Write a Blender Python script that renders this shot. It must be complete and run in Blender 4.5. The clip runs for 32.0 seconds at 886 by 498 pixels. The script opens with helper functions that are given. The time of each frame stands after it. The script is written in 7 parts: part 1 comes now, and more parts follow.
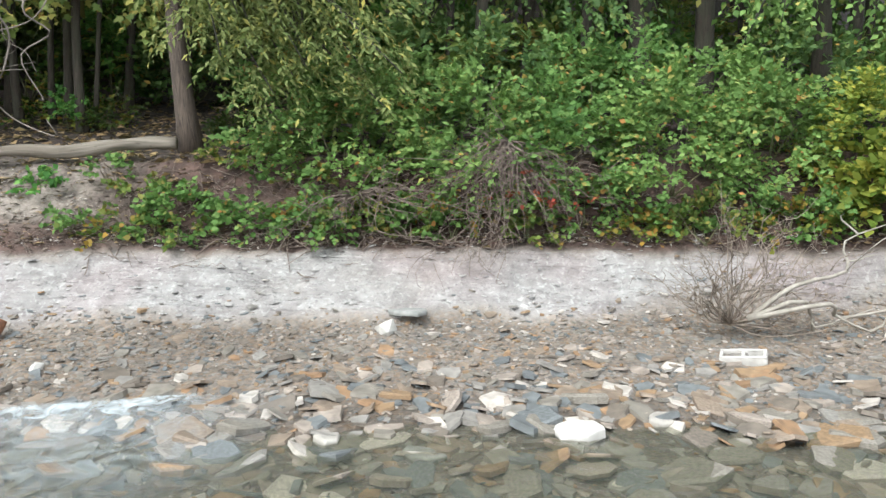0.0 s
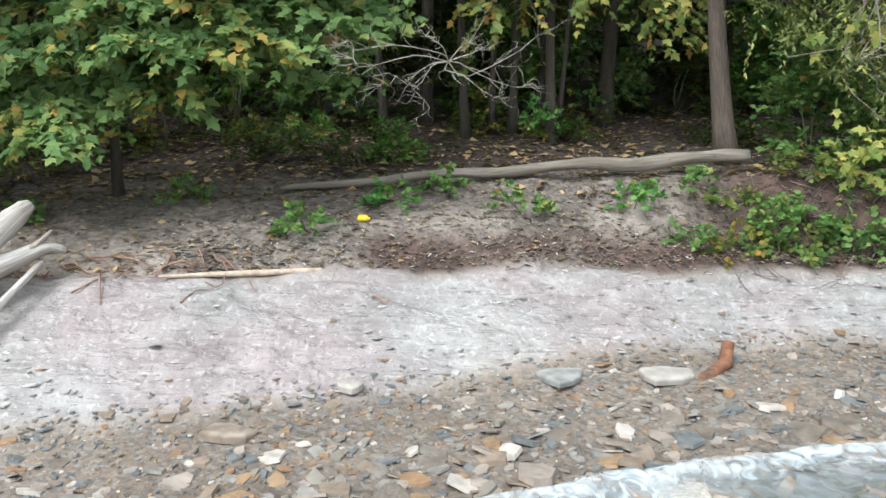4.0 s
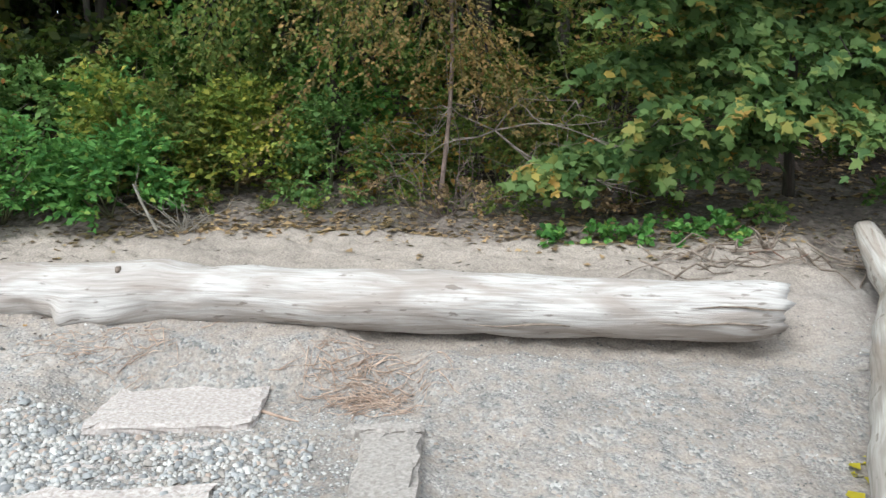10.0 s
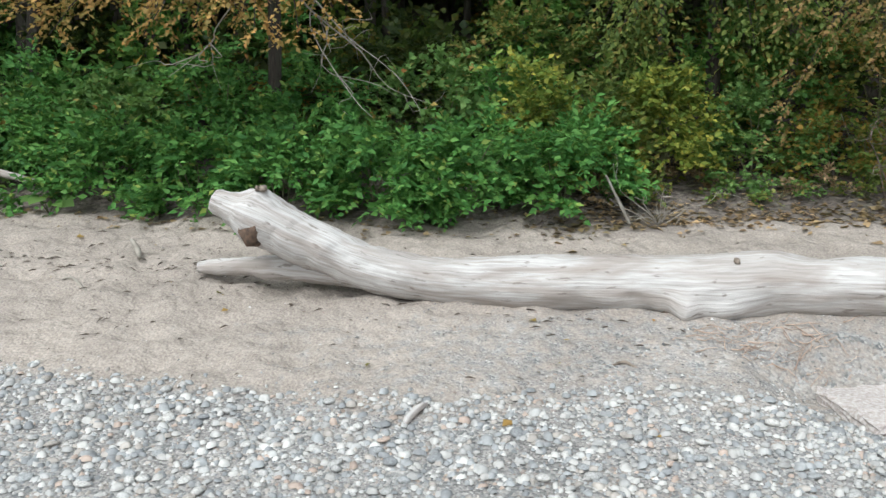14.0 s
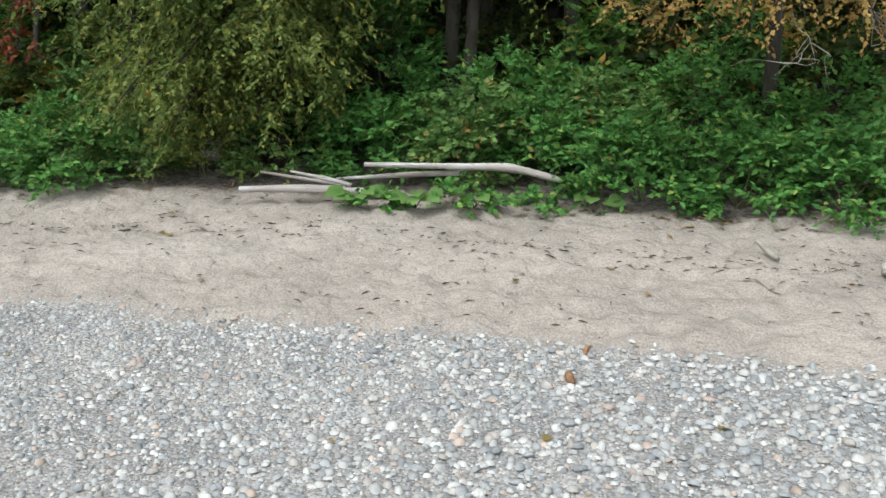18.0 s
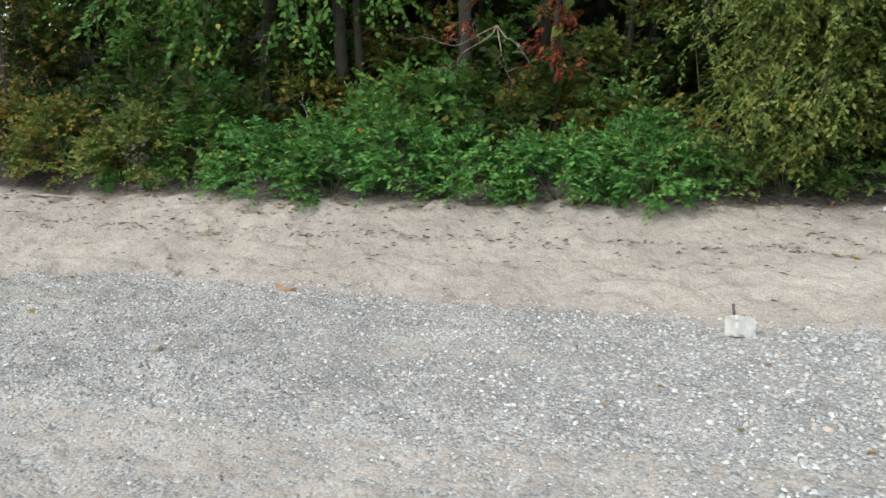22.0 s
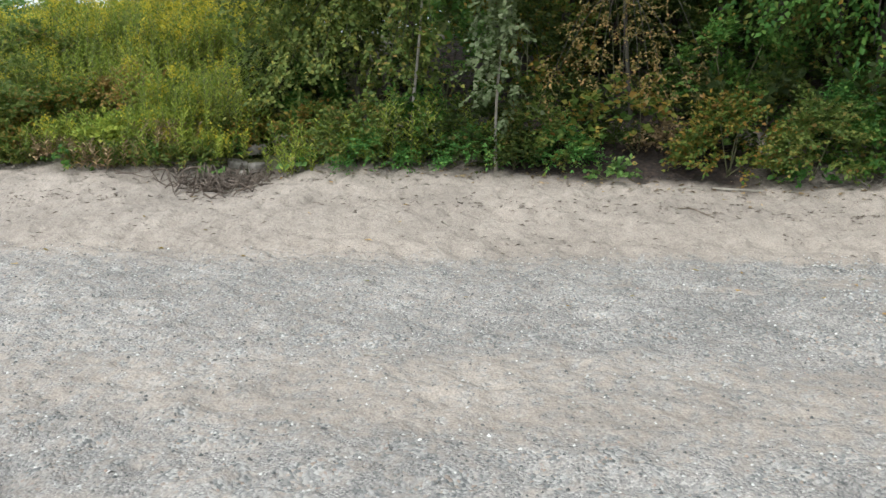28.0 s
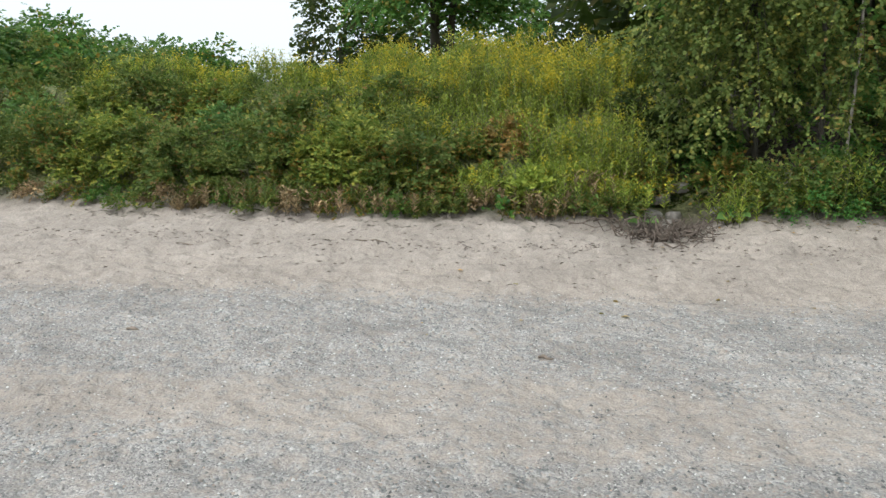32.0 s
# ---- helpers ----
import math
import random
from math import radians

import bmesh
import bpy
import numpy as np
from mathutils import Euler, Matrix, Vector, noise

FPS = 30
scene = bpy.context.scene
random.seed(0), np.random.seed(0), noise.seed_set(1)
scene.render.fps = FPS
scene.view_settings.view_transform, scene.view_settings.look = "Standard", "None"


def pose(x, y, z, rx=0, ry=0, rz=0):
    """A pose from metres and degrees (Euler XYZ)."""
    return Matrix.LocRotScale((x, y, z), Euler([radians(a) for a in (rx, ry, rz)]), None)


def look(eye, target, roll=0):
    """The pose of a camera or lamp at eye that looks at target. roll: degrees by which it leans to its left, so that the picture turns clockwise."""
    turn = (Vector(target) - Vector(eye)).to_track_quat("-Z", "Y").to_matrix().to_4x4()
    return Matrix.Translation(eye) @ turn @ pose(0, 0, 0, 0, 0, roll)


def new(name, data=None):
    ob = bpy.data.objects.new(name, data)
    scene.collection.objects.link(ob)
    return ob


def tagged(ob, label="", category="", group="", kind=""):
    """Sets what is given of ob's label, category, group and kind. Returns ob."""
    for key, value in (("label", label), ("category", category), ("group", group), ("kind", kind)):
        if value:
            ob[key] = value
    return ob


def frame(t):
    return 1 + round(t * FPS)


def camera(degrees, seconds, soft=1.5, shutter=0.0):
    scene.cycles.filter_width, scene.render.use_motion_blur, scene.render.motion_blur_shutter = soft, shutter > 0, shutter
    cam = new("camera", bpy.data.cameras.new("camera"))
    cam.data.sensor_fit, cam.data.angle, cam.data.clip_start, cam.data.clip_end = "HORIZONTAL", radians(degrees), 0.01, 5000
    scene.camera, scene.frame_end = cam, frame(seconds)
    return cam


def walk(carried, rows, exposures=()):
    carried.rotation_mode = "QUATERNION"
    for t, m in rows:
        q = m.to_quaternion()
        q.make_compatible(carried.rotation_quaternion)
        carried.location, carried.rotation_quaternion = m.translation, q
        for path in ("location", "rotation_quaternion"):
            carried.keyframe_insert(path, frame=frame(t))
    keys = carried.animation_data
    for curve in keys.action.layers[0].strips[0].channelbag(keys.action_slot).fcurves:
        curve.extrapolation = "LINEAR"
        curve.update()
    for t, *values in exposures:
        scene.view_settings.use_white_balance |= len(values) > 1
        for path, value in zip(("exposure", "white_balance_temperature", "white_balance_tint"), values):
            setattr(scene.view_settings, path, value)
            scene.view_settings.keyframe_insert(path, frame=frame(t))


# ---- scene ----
cam = camera(56.2, 32.0)
PATH = [
    (0, (-0.002, -0.06, 2.183), (-0.004, 1.921, 1.905), -0.0),
    (0.2, (-0.391, -0.04, 2.199), (-0.393, 1.94, 1.92), 0.0),
    (0.5, (-0.973, -0.011, 2.229), (-0.975, 1.969, 1.949), -0.1),
    (1, (-1.934, 0.034, 2.28), (-1.935, 2.014, 1.998), 0.1),
    (1.5, (-2.885, 0.075, 2.301), (-2.884, 2.055, 2.019), -0.0),
    (2, (-3.806, 0.145, 2.314), (-3.804, 2.125, 2.032), 0.0),
    (2.5, (-4.662, 0.192, 2.287), (-4.658, 2.173, 2.009), 0.0),
    (3, (-5.439, 0.246, 2.249), (-5.434, 2.227, 1.974), 0.0),
    (3.5, (-6.14, 0.284, 2.255), (-6.134, 2.265, 1.98), 0.0),
    (4, (-6.776, 0.28, 2.3), (-6.769, 2.262, 2.027), 0.0),
    (4.5, (-7.37, 0.251, 2.351), (-7.361, 2.233, 2.079), 0.0),
    (5, (-7.941, 0.211, 2.401), (-7.931, 2.193, 2.131), 0.0),
    (5.5, (-8.513, 0.173, 2.44), (-8.5, 2.155, 2.172), -0.0),
    (6, (-9.104, 0.153, 2.408), (-9.088, 2.136, 2.144), 0.0),
    (6.5, (-9.761, 0.154, 2.382), (-9.744, 2.136, 2.117), -0.0),
    (7, (-10.485, 0.154, 2.385), (-10.469, 2.136, 2.121), 0.0),
    (7.5, (-11.212, 0.165, 2.39), (-11.194, 2.147, 2.123), -0.0),
    (8, (-11.941, 0.18, 2.391), (-11.921, 2.162, 2.123), -0.0),
    (8.5, (-12.659, 0.206, 2.352), (-12.639, 2.187, 2.082), -0.1),
    (9, (-13.343, 0.231, 2.324), (-13.324, 2.213, 2.052), -0.1),
    (9.5, (-14.012, 0.244, 2.302), (-13.988, 2.225, 2.031), -0.0),
    (10, (-14.674, 0.268, 2.294), (-14.646, 2.249, 2.023), 0.1),
    (10.5, (-15.326, 0.289, 2.289), (-15.298, 2.27, 2.018), 0.0),
    (11, (-15.946, 0.313, 2.282), (-15.919, 2.295, 2.011), 0.0),
    (11.5, (-16.571, 0.346, 2.259), (-16.544, 2.328, 1.989), 0.0),
    (12, (-17.174, 0.397, 2.221), (-17.147, 2.379, 1.953), 0.0),
    (12.5, (-17.761, 0.463, 2.194), (-17.735, 2.445, 1.929), 0.0),
    (13, (-18.359, 0.543, 2.154), (-18.335, 2.525, 1.892), 0.1),
    (13.2, (-18.599, 0.572, 2.147), (-18.575, 2.555, 1.886), -0.0),
    (13.5, (-18.962, 0.607, 2.14), (-18.937, 2.59, 1.879), 0.1),
    (14, (-19.576, 0.64, 2.154), (-19.556, 2.622, 1.889), -0.0),
    (14.5, (-20.201, 0.654, 2.174), (-20.186, 2.636, 1.904), -0.0),
    (15, (-20.841, 0.656, 2.192), (-20.83, 2.637, 1.918), -0.0),
    (15.5, (-21.498, 0.653, 2.206), (-21.492, 2.633, 1.927), -0.0),
    (15.7, (-21.77, 0.652, 2.198), (-21.766, 2.633, 1.919), -0.0),
    (16, (-22.193, 0.652, 2.176), (-22.193, 2.633, 1.898), -0.0),
    (16.5, (-22.935, 0.652, 2.128), (-22.94, 2.632, 1.85), -0.1),
    (17, (-23.684, 0.622, 2.113), (-23.694, 2.602, 1.835), -0.0),
    (17.5, (-24.434, 0.638, 2.144), (-24.45, 2.618, 1.866), 0.0),
    (18, (-25.193, 0.67, 2.197), (-25.248, 2.65, 1.919), 0.1),
    (18.2, (-25.503, 0.677, 2.211), (-25.578, 2.656, 1.933), -0.0),
    (18.3, (-25.659, 0.68, 2.215), (-25.745, 2.659, 1.937), -0.0),
    (18.5, (-25.974, 0.688, 2.225), (-26.08, 2.666, 1.947), -0.1),
    (18.7, (-26.286, 0.705, 2.228), (-26.449, 2.679, 1.95), -0.0),
    (18.8, (-26.44, 0.713, 2.229), (-26.632, 2.684, 1.951), -0.0),
    (19, (-26.745, 0.722, 2.231), (-26.992, 2.687, 1.953), -0.0),
    (19.5, (-27.488, 0.704, 2.244), (-27.739, 2.669, 1.965), -0.0),
    (20, (-28.237, 0.67, 2.25), (-28.491, 2.634, 1.972), -0.0),
    (20.5, (-29.004, 0.564, 2.28), (-29.263, 2.528, 2.002), -0.0),
    (21, (-29.755, 0.478, 2.328), (-30.019, 2.441, 2.05), 0.0),
    (21.5, (-30.513, 0.381, 2.379), (-30.782, 2.343, 2.101), 0.1),
    (22, (-31.284, 0.269, 2.403), (-31.559, 2.231, 2.125), 0.0),
    (22.5, (-32.05, 0.138, 2.408), (-32.328, 2.099, 2.129), 0.0),
    (23, (-32.828, 0.028, 2.405), (-33.109, 1.988, 2.127), 0.0),
    (23.5, (-33.604, -0.095, 2.399), (-33.891, 1.864, 2.121), 0.0),
    (24, (-34.375, -0.24, 2.4), (-34.666, 1.719, 2.121), -0.1),
    (24.5, (-35.092, -0.362, 2.393), (-35.389, 1.596, 2.115), -0.0),
    (25, (-35.881, -0.493, 2.373), (-36.183, 1.465, 2.096), -0.0),
    (25.5, (-36.676, -0.61, 2.323), (-36.983, 1.347, 2.046), -0.0),
    (26, (-37.465, -0.771, 2.312), (-37.777, 1.185, 2.034), -0.0),
    (26.5, (-38.281, -0.912, 2.336), (-38.599, 1.042, 2.058), 0.0),
    (27, (-39.089, -1.075, 2.34), (-39.408, 0.88, 2.062), -0.0),
    (27.5, (-39.903, -1.251, 2.341), (-40.224, 0.704, 2.063), -0.0),
    (28, (-40.733, -1.434, 2.343), (-41.055, 0.52, 2.064), -0.0),
    (28.5, (-41.586, -1.615, 2.352), (-41.909, 0.339, 2.072), 0.1),
    (29, (-42.463, -1.785, 2.405), (-42.788, 0.169, 2.126), 0.0),
    (29.5, (-43.343, -1.963, 2.427), (-43.671, -0.009, 2.148), 0.0),
    (30, (-44.231, -2.135, 2.489), (-44.562, -0.183, 2.211), 0.0),
    (30.5, (-45.111, -2.323, 2.571), (-45.448, -0.371, 2.293), -0.0),
    (31, (-46.006, -2.553, 2.635), (-46.347, -0.602, 2.357), 0.0),
    (31.2, (-46.367, -2.635, 2.642), (-46.71, -0.684, 2.371), -0.0),
    (31.5, (-46.911, -2.761, 2.651), (-47.256, -0.808, 2.39), -0.0),
    (31.8, (-47.453, -2.913, 2.659), (-47.801, -0.956, 2.433), -0.0),
    (32, (-47.814, -3.021, 2.663), (-48.164, -1.062, 2.461), -0.0),
]
LIGHT_METER = [(0.0, 1.69, 5950, 3), (3.0, 1.63, 5850, 3), (7.0, 1.55, 5850, 3), (9.0, 1.34, 5850, 3), (13.0, 1.08, 5850, 3), (20.0, 1.12, 5900, 3), (26.0, 1.1, 6000, 3), (32.0, 0.9, 6000, 3)]
walk(cam, [(t, look(eye, target, roll)) for t, eye, target, roll in PATH], LIGHT_METER)

# ---- world and light ----
SUN_UP, SUN_TURN = 52.0, 215.0
world = bpy.data.worlds.new("overcast_sky")
scene.world = world
world.use_nodes = True
wn = world.node_tree
sky = wn.nodes.new("ShaderNodeTexSky")
sky.sky_type, sky.sun_disc = "NISHITA", False
sky.sun_elevation, sky.sun_rotation = radians(SUN_UP), radians(SUN_TURN)
sky.air_density, sky.dust_density, sky.ozone_density = 1.0, 7.0, 1.0
pale = wn.nodes.new("ShaderNodeHueSaturation")
pale.inputs["Saturation"].default_value = 0.5
wn.links.new(sky.outputs[0], pale.inputs["Color"])
cloud = wn.nodes.new("ShaderNodeMix")
cloud.data_type = "RGBA"
cloud.inputs[0].default_value = 0.6
cloud.inputs[7].default_value = (5.0, 5.05, 5.1, 1)
wn.links.new(pale.outputs[0], cloud.inputs[6])
wn.links.new(cloud.outputs[2], wn.nodes["Background"].inputs[0])
wn.nodes["Background"].inputs[1].default_value = 0.15
sun = new("sun", bpy.data.lights.new("sun", "SUN"))
sun.data.energy, sun.data.angle, sun.data.color = 0.8, radians(24), (1.0, 0.985, 0.97)
sx, sy = math.sin(radians(SUN_TURN)), math.cos(radians(SUN_TURN))
sun.matrix_world = look((sx * 60 - 20, sy * 60, 60 * math.tan(radians(SUN_UP))), (-20, 0, 0))

# ---- small tools ----
R = np.random.RandomState


def fade(a, b, v):
    t = np.clip((np.asarray(v, float) - a) / (b - a), 0, 1)
    return t * t * (3 - 2 * t)


def lattice(ix, iy, seed):
    h = (ix.astype(np.int64) * 374761393 + iy.astype(np.int64) * 668265263 + seed * 982451653) & 0x7FFFFFFF
    h = ((h ^ (h >> 13)) * 1274126177) & 0x7FFFFFFF
    return ((h ^ (h >> 16)) & 0xFFFF) / 65535.0


def rough(x, y, size, seed=0, octaves=3):
    """Smooth random relief between -1 and 1, over the plane."""
    out, amp, tot = 0, 1.0, 0.0
    for o in range(octaves):
        u, v = np.asarray(x) / size + 17.3 * o, np.asarray(y) / size + 5.1 * o
        ix, iy = np.floor(u), np.floor(v)
        fx, fy = u - ix, v - iy
        fx, fy = fx * fx * (3 - 2 * fx), fy * fy * (3 - 2 * fy)
        a, b = lattice(ix, iy, seed + o), lattice(ix + 1, iy, seed + o)
        c, d = lattice(ix, iy + 1, seed + o), lattice(ix + 1, iy + 1, seed + o)
        out = out + amp * ((a * (1 - fx) + b * fx) * (1 - fy) + (c * (1 - fx) + d * fx) * fy)
        tot += amp
        amp, size = amp * 0.5, size * 0.47
    return out / tot * 2 - 1


def mesh(name, verts, quads=(), tris=(), material=None, smooth=True):
    """A mesh from arrays of corners, four-sided and three-sided faces."""
    me = bpy.data.meshes.new(name)
    verts = np.asarray(verts, np.float32).reshape(-1, 3)
    quads, tris = np.asarray(quads, np.int32).reshape(-1, 4), np.asarray(tris, np.int32).reshape(-1, 3)
    me.vertices.add(len(verts))
    me.vertices.foreach_set("co", verts.ravel())
    me.loops.add(quads.size + tris.size)
    me.loops.foreach_set("vertex_index", np.concatenate([quads.ravel(), tris.ravel()]))
    me.polygons.add(len(quads) + len(tris))
    starts = np.concatenate([np.arange(len(quads)) * 4, quads.size + np.arange(len(tris)) * 3])
    me.polygons.foreach_set("loop_start", starts.astype(np.int32))
    me.polygons.foreach_set("use_smooth", np.full(len(starts), smooth))
    me.update(calc_edges=True)
    if material:
        me.materials.append(material)
    return me


def join(pieces):
    """One set of corners and faces out of several (corners, quads, tris)."""
    vs, qs, ts, n = [], [], [], 0
    for v, q, t in pieces:
        vs.append(v)
        if len(q):
            qs.append(np.asarray(q) + n)
        if len(t):
            ts.append(np.asarray(t) + n)
        n += len(v)
    cat = lambda a, k: np.concatenate(a) if a else np.zeros((0, k), int)
    return cat(vs, 3), cat(qs, 4), cat(ts, 3)


class Geo(tuple):
    """Corners and faces of a limb, with the run of its grain."""
    grain = None


def part(name, geo, material, parent=None, label="", smooth=True):
    """One mesh object, under a thing or a part."""
    ob = new(name, mesh(name, *geo, material=material, smooth=smooth))
    if isinstance(geo, Geo):
        ob.data.attributes.new("grain", "FLOAT_VECTOR", "POINT").data.foreach_set("vector", np.ascontiguousarray(geo.grain, np.float32).ravel())
    if parent:
        ob.parent = parent
    return tagged(ob, label)


def thing(name, label, category, group="", kind="", at=(0, 0, 0)):
    ob = new(name)
    ob.location = at
    ob.empty_display_size = 0.1
    return tagged(ob, label, category, group, kind)


def limb(points, radii, sides=7, seed=0, bump=0.0, grain=1.0, flat=1.0):
    """A tapered, uneven round body along a line of points, closed at both ends."""
    p, rr = np.asarray(points, float), np.asarray(radii, float)
    n = len(p)
    tan = np.gradient(p, axis=0)
    tan /= np.linalg.norm(tan, axis=1)[:, None] + 1e-9
    ref = np.where(np.abs(tan[:, 2:3]) > 0.9, [[1.0, 0, 0]], [[0, 0, 1.0]])
    side = np.cross(tan, ref)
    side /= np.linalg.norm(side, axis=1)[:, None] + 1e-9
    up = np.cross(side, tan)
    a = np.arange(sides) / sides * 2 * np.pi
    ii, aa = np.meshgrid(np.arange(n), a, indexing="ij")
    r = rr[:, None] * np.ones(sides)
    if bump:
        r = r * (1 + bump * rough(np.cos(aa) * 1.3 + ii * 0.35 * grain + seed * 3.1, np.sin(aa) * 1.3 + seed * 7.7, 0.9, seed))
    v = p[:, None] + side[:, None] * (np.cos(aa) * r)[..., None] + up[:, None] * (np.sin(aa) * r * flat)[..., None]
    v = np.concatenate([v.reshape(-1, 3), p[:1], p[-1:]])
    i, j = np.meshgrid(np.arange(n - 1), np.arange(sides), indexing="ij")
    k = (j + 1) % sides
    quads = np.stack([i * sides + j, i * sides + k, (i + 1) * sides + k, (i + 1) * sides + j], -1).reshape(-1, 4)
    j = np.arange(sides)
    k = (j + 1) % sides
    t1 = np.stack([np.full(sides, n * sides), k, j], -1)
    t2 = np.stack([np.full(sides, n * sides + 1), (n - 1) * sides + j, (n - 1) * sides + k], -1)
    geo = Geo((v, quads, np.concatenate([t1, t2])))
    run = np.concatenate([[0], np.cumsum(np.linalg.norm(np.diff(p, axis=0), axis=1))]) + seed * 1.7
    around = np.stack([run[:, None] * np.ones(sides), np.cos(aa) * rr.max(), np.sin(aa) * rr.max()], -1).reshape(-1, 3)
    geo.grain = np.concatenate([around, [[run[0] - .1, 0, 0], [run[-1] + .1, 0, 0]]])
    return geo


def curve_points(pts, n):
    """n points on a smooth line through pts."""
    p = np.asarray(pts, float)
    if len(p) == 2:
        return p[0] + (p[1] - p[0]) * np.linspace(0, 1, n)[:, None]
    q = np.vstack([2 * p[0] - p[1], p, 2 * p[-1] - p[-2]])
    out = []
    for s in np.linspace(0, len(p) - 1 - 1e-6, n):
        i, t = int(s), s - int(s)
        a, b, c, d = q[i], q[i + 1], q[i + 2], q[i + 3]
        out.append(0.5 * (2 * b + (c - a) * t + (2 * a - 5 * b + 4 * c - d) * t * t + (3 * b - a - 3 * c + d) * t ** 3))
    return np.array(out)


def unit(v):
    return v / (np.linalg.norm(v, axis=-1, keepdims=True) + 1e-9)


LEAF_FINE = (np.array([[0, 0, 0], [-.36, .28, .07], [-.40, .55, .06], [0, 1, -.10], [.40, .55, .06], [.36, .28, .07], [0, .35, 0], [0, .65, -.02]]),
             None)
FINE_Q = np.array([[1, 6, 7, 2], [6, 5, 4, 7]])
FINE_T = np.array([[0, 6, 1], [0, 5, 6], [2, 7, 3], [7, 4, 3]])
HEART_V = np.array([[0, 0, 0], [-.30, -.08, .04], [-.50, .22, .06], [-.42, .52, .04], [-.18, .80, -.03], [0, 1, -.12], [.18, .80, -.03], [.42, .52, .04], [.50, .22, .06], [.30, -.08, .04], [0, .33, 0], [0, .68, -.03]])
HEART_Q = np.array([[0, 10, 2, 1], [10, 11, 3, 2], [0, 9, 8, 10], [10, 8, 7, 11]])
HEART_T = np.array([[11, 4, 3], [11, 5, 4], [11, 7, 6], [11, 6, 5]])
MAPLE_V = np.array([[0, .38, .03], [0, 0, 0], [-.36, .03, -.02], [-.25, .20, .02], [-.58, .46, -.06], [-.25, .52, .02], [-.22, .72, -.02], [0, 1, -.14], [.22, .72, -.02], [.25, .52, .02], [.58, .46, -.06], [.25, .20, .02], [.36, .03, -.02]])
MAPLE_T = np.array([[0, i, i % 12 + 1] for i in range(1, 13)])
KITE_V = np.array([[0, 0, 0], [-.34, .42, .08], [0, 1, -.08], [.34, .42, .08]])
KITE_T = np.array([[0, 2, 1], [0, 3, 2]])


def leaves(c, along, normal, length, wide=1.0, fine=False):
    """Leaves at c that point along, with the given upper side."""
    along = unit(along)
    across = unit(np.cross(along, normal))
    up = np.cross(across, along)
    base = MAPLE_V if fine == "maple" else HEART_V if fine == "heart" else LEAF_FINE[0] if fine else KITE_V
    length = np.broadcast_to(length, (len(c),))[:, None, None]
    v = c[:, None] + length * (base[None, :, :1] * wide * across[:, None] + base[None, :, 1:2] * along[:, None] + base[None, :, 2:] * up[:, None])
    off = (np.arange(len(c)) * len(base))[:, None, None]
    if fine == "maple":
        return v.reshape(-1, 3), np.zeros((0, 4), int), (MAPLE_T[None] + off).reshape(-1, 3)
    if fine == "heart":
        return v.reshape(-1, 3), (HEART_Q[None] + off).reshape(-1, 4), (HEART_T[None] + off).reshape(-1, 3)
    if fine:
        return v.reshape(-1, 3), (FINE_Q[None] + off).reshape(-1, 4), (FINE_T[None] + off).reshape(-1, 3)
    return v.reshape(-1, 3), np.zeros((0, 4), int), (KITE_T[None] + off).reshape(-1, 3)


def sprays(o, d, reach, count, leaf, rs, wide=1.0, fine=False, droop=0.25, spread=0.9, lift=0.6, face=0.35):
    """Leafy twigs from o in direction d, with count leaves each on both sides."""
    n = len(o)
    d = unit(d)
    s = (np.arange(count) + 0.6) / count
    reach = np.broadcast_to(reach, (n,))[:, None]
    side = unit(np.cross(d, np.array([0, 0, 1.0])) + 1e-4)
    side = unit(side + rs.normal(0, 0.35, (n, 3)))
    pos = o[:, None] + d[:, None] * (s * reach)[..., None]
    pos[..., 2] -= droop * reach * s ** 2
    sign = np.where(np.arange(count) % 2 == 0, 1.0, -1.0)
    along = d[:, None] + side[:, None] * (sign * spread)[None, :, None] + rs.normal(0, 0.3, (n, count, 3))
    along[..., 2] -= droop
    nor = np.array([0, 0, 1.0]) * lift + rs.normal(0, 0.45, (n, count, 3)) + np.array([0, -face, 0])
    ln = leaf * rs.uniform(0.6, 1.2, n * count)
    return leaves(pos.reshape(-1, 3), along.reshape(-1, 3), nor.reshape(-1, 3), ln, wide, fine)


# ---- materials ----
def material(name):
    m = bpy.data.materials.new(name)
    m.use_nodes = True
    n = m.node_tree.nodes
    return m, n, m.node_tree.links, n["Principled BSDF"]


def noise_node(n, l, scale, detail=4.0, vec=None, dist=0.0):
    t = n.new("ShaderNodeTexNoise")
    t.inputs["Scale"].default_value, t.inputs["Detail"].default_value, t.inputs["Distortion"].default_value = scale, detail, dist
    if vec is not None:
        l.new(vec, t.inputs["Vector"])
    return t


def ramp_node(n, l, fac, stops):
    r = n.new("ShaderNodeValToRGB")
    e = r.color_ramp.elements
    while len(e) < len(stops):
        e.new(0.5)
    for k, (p, c) in zip(e, stops):
        k.position, k.color = p, (*c, 1)
    l.new(fac, r.inputs[0])
    return r


def mix_node(n, l, fac, a, b, mode="MIX"):
    x = n.new("ShaderNodeMix")
    x.data_type, x.blend_type = "RGBA", mode
    for sock, v in ((x.inputs[0], fac), (x.inputs[6], a), (x.inputs[7], b)):
        if isinstance(v, (int, float)):
            sock.default_value = v
        elif isinstance(v, tuple):
            sock.default_value = (*v, 1)
        else:
            l.new(v, sock)
    return x.outputs[2]


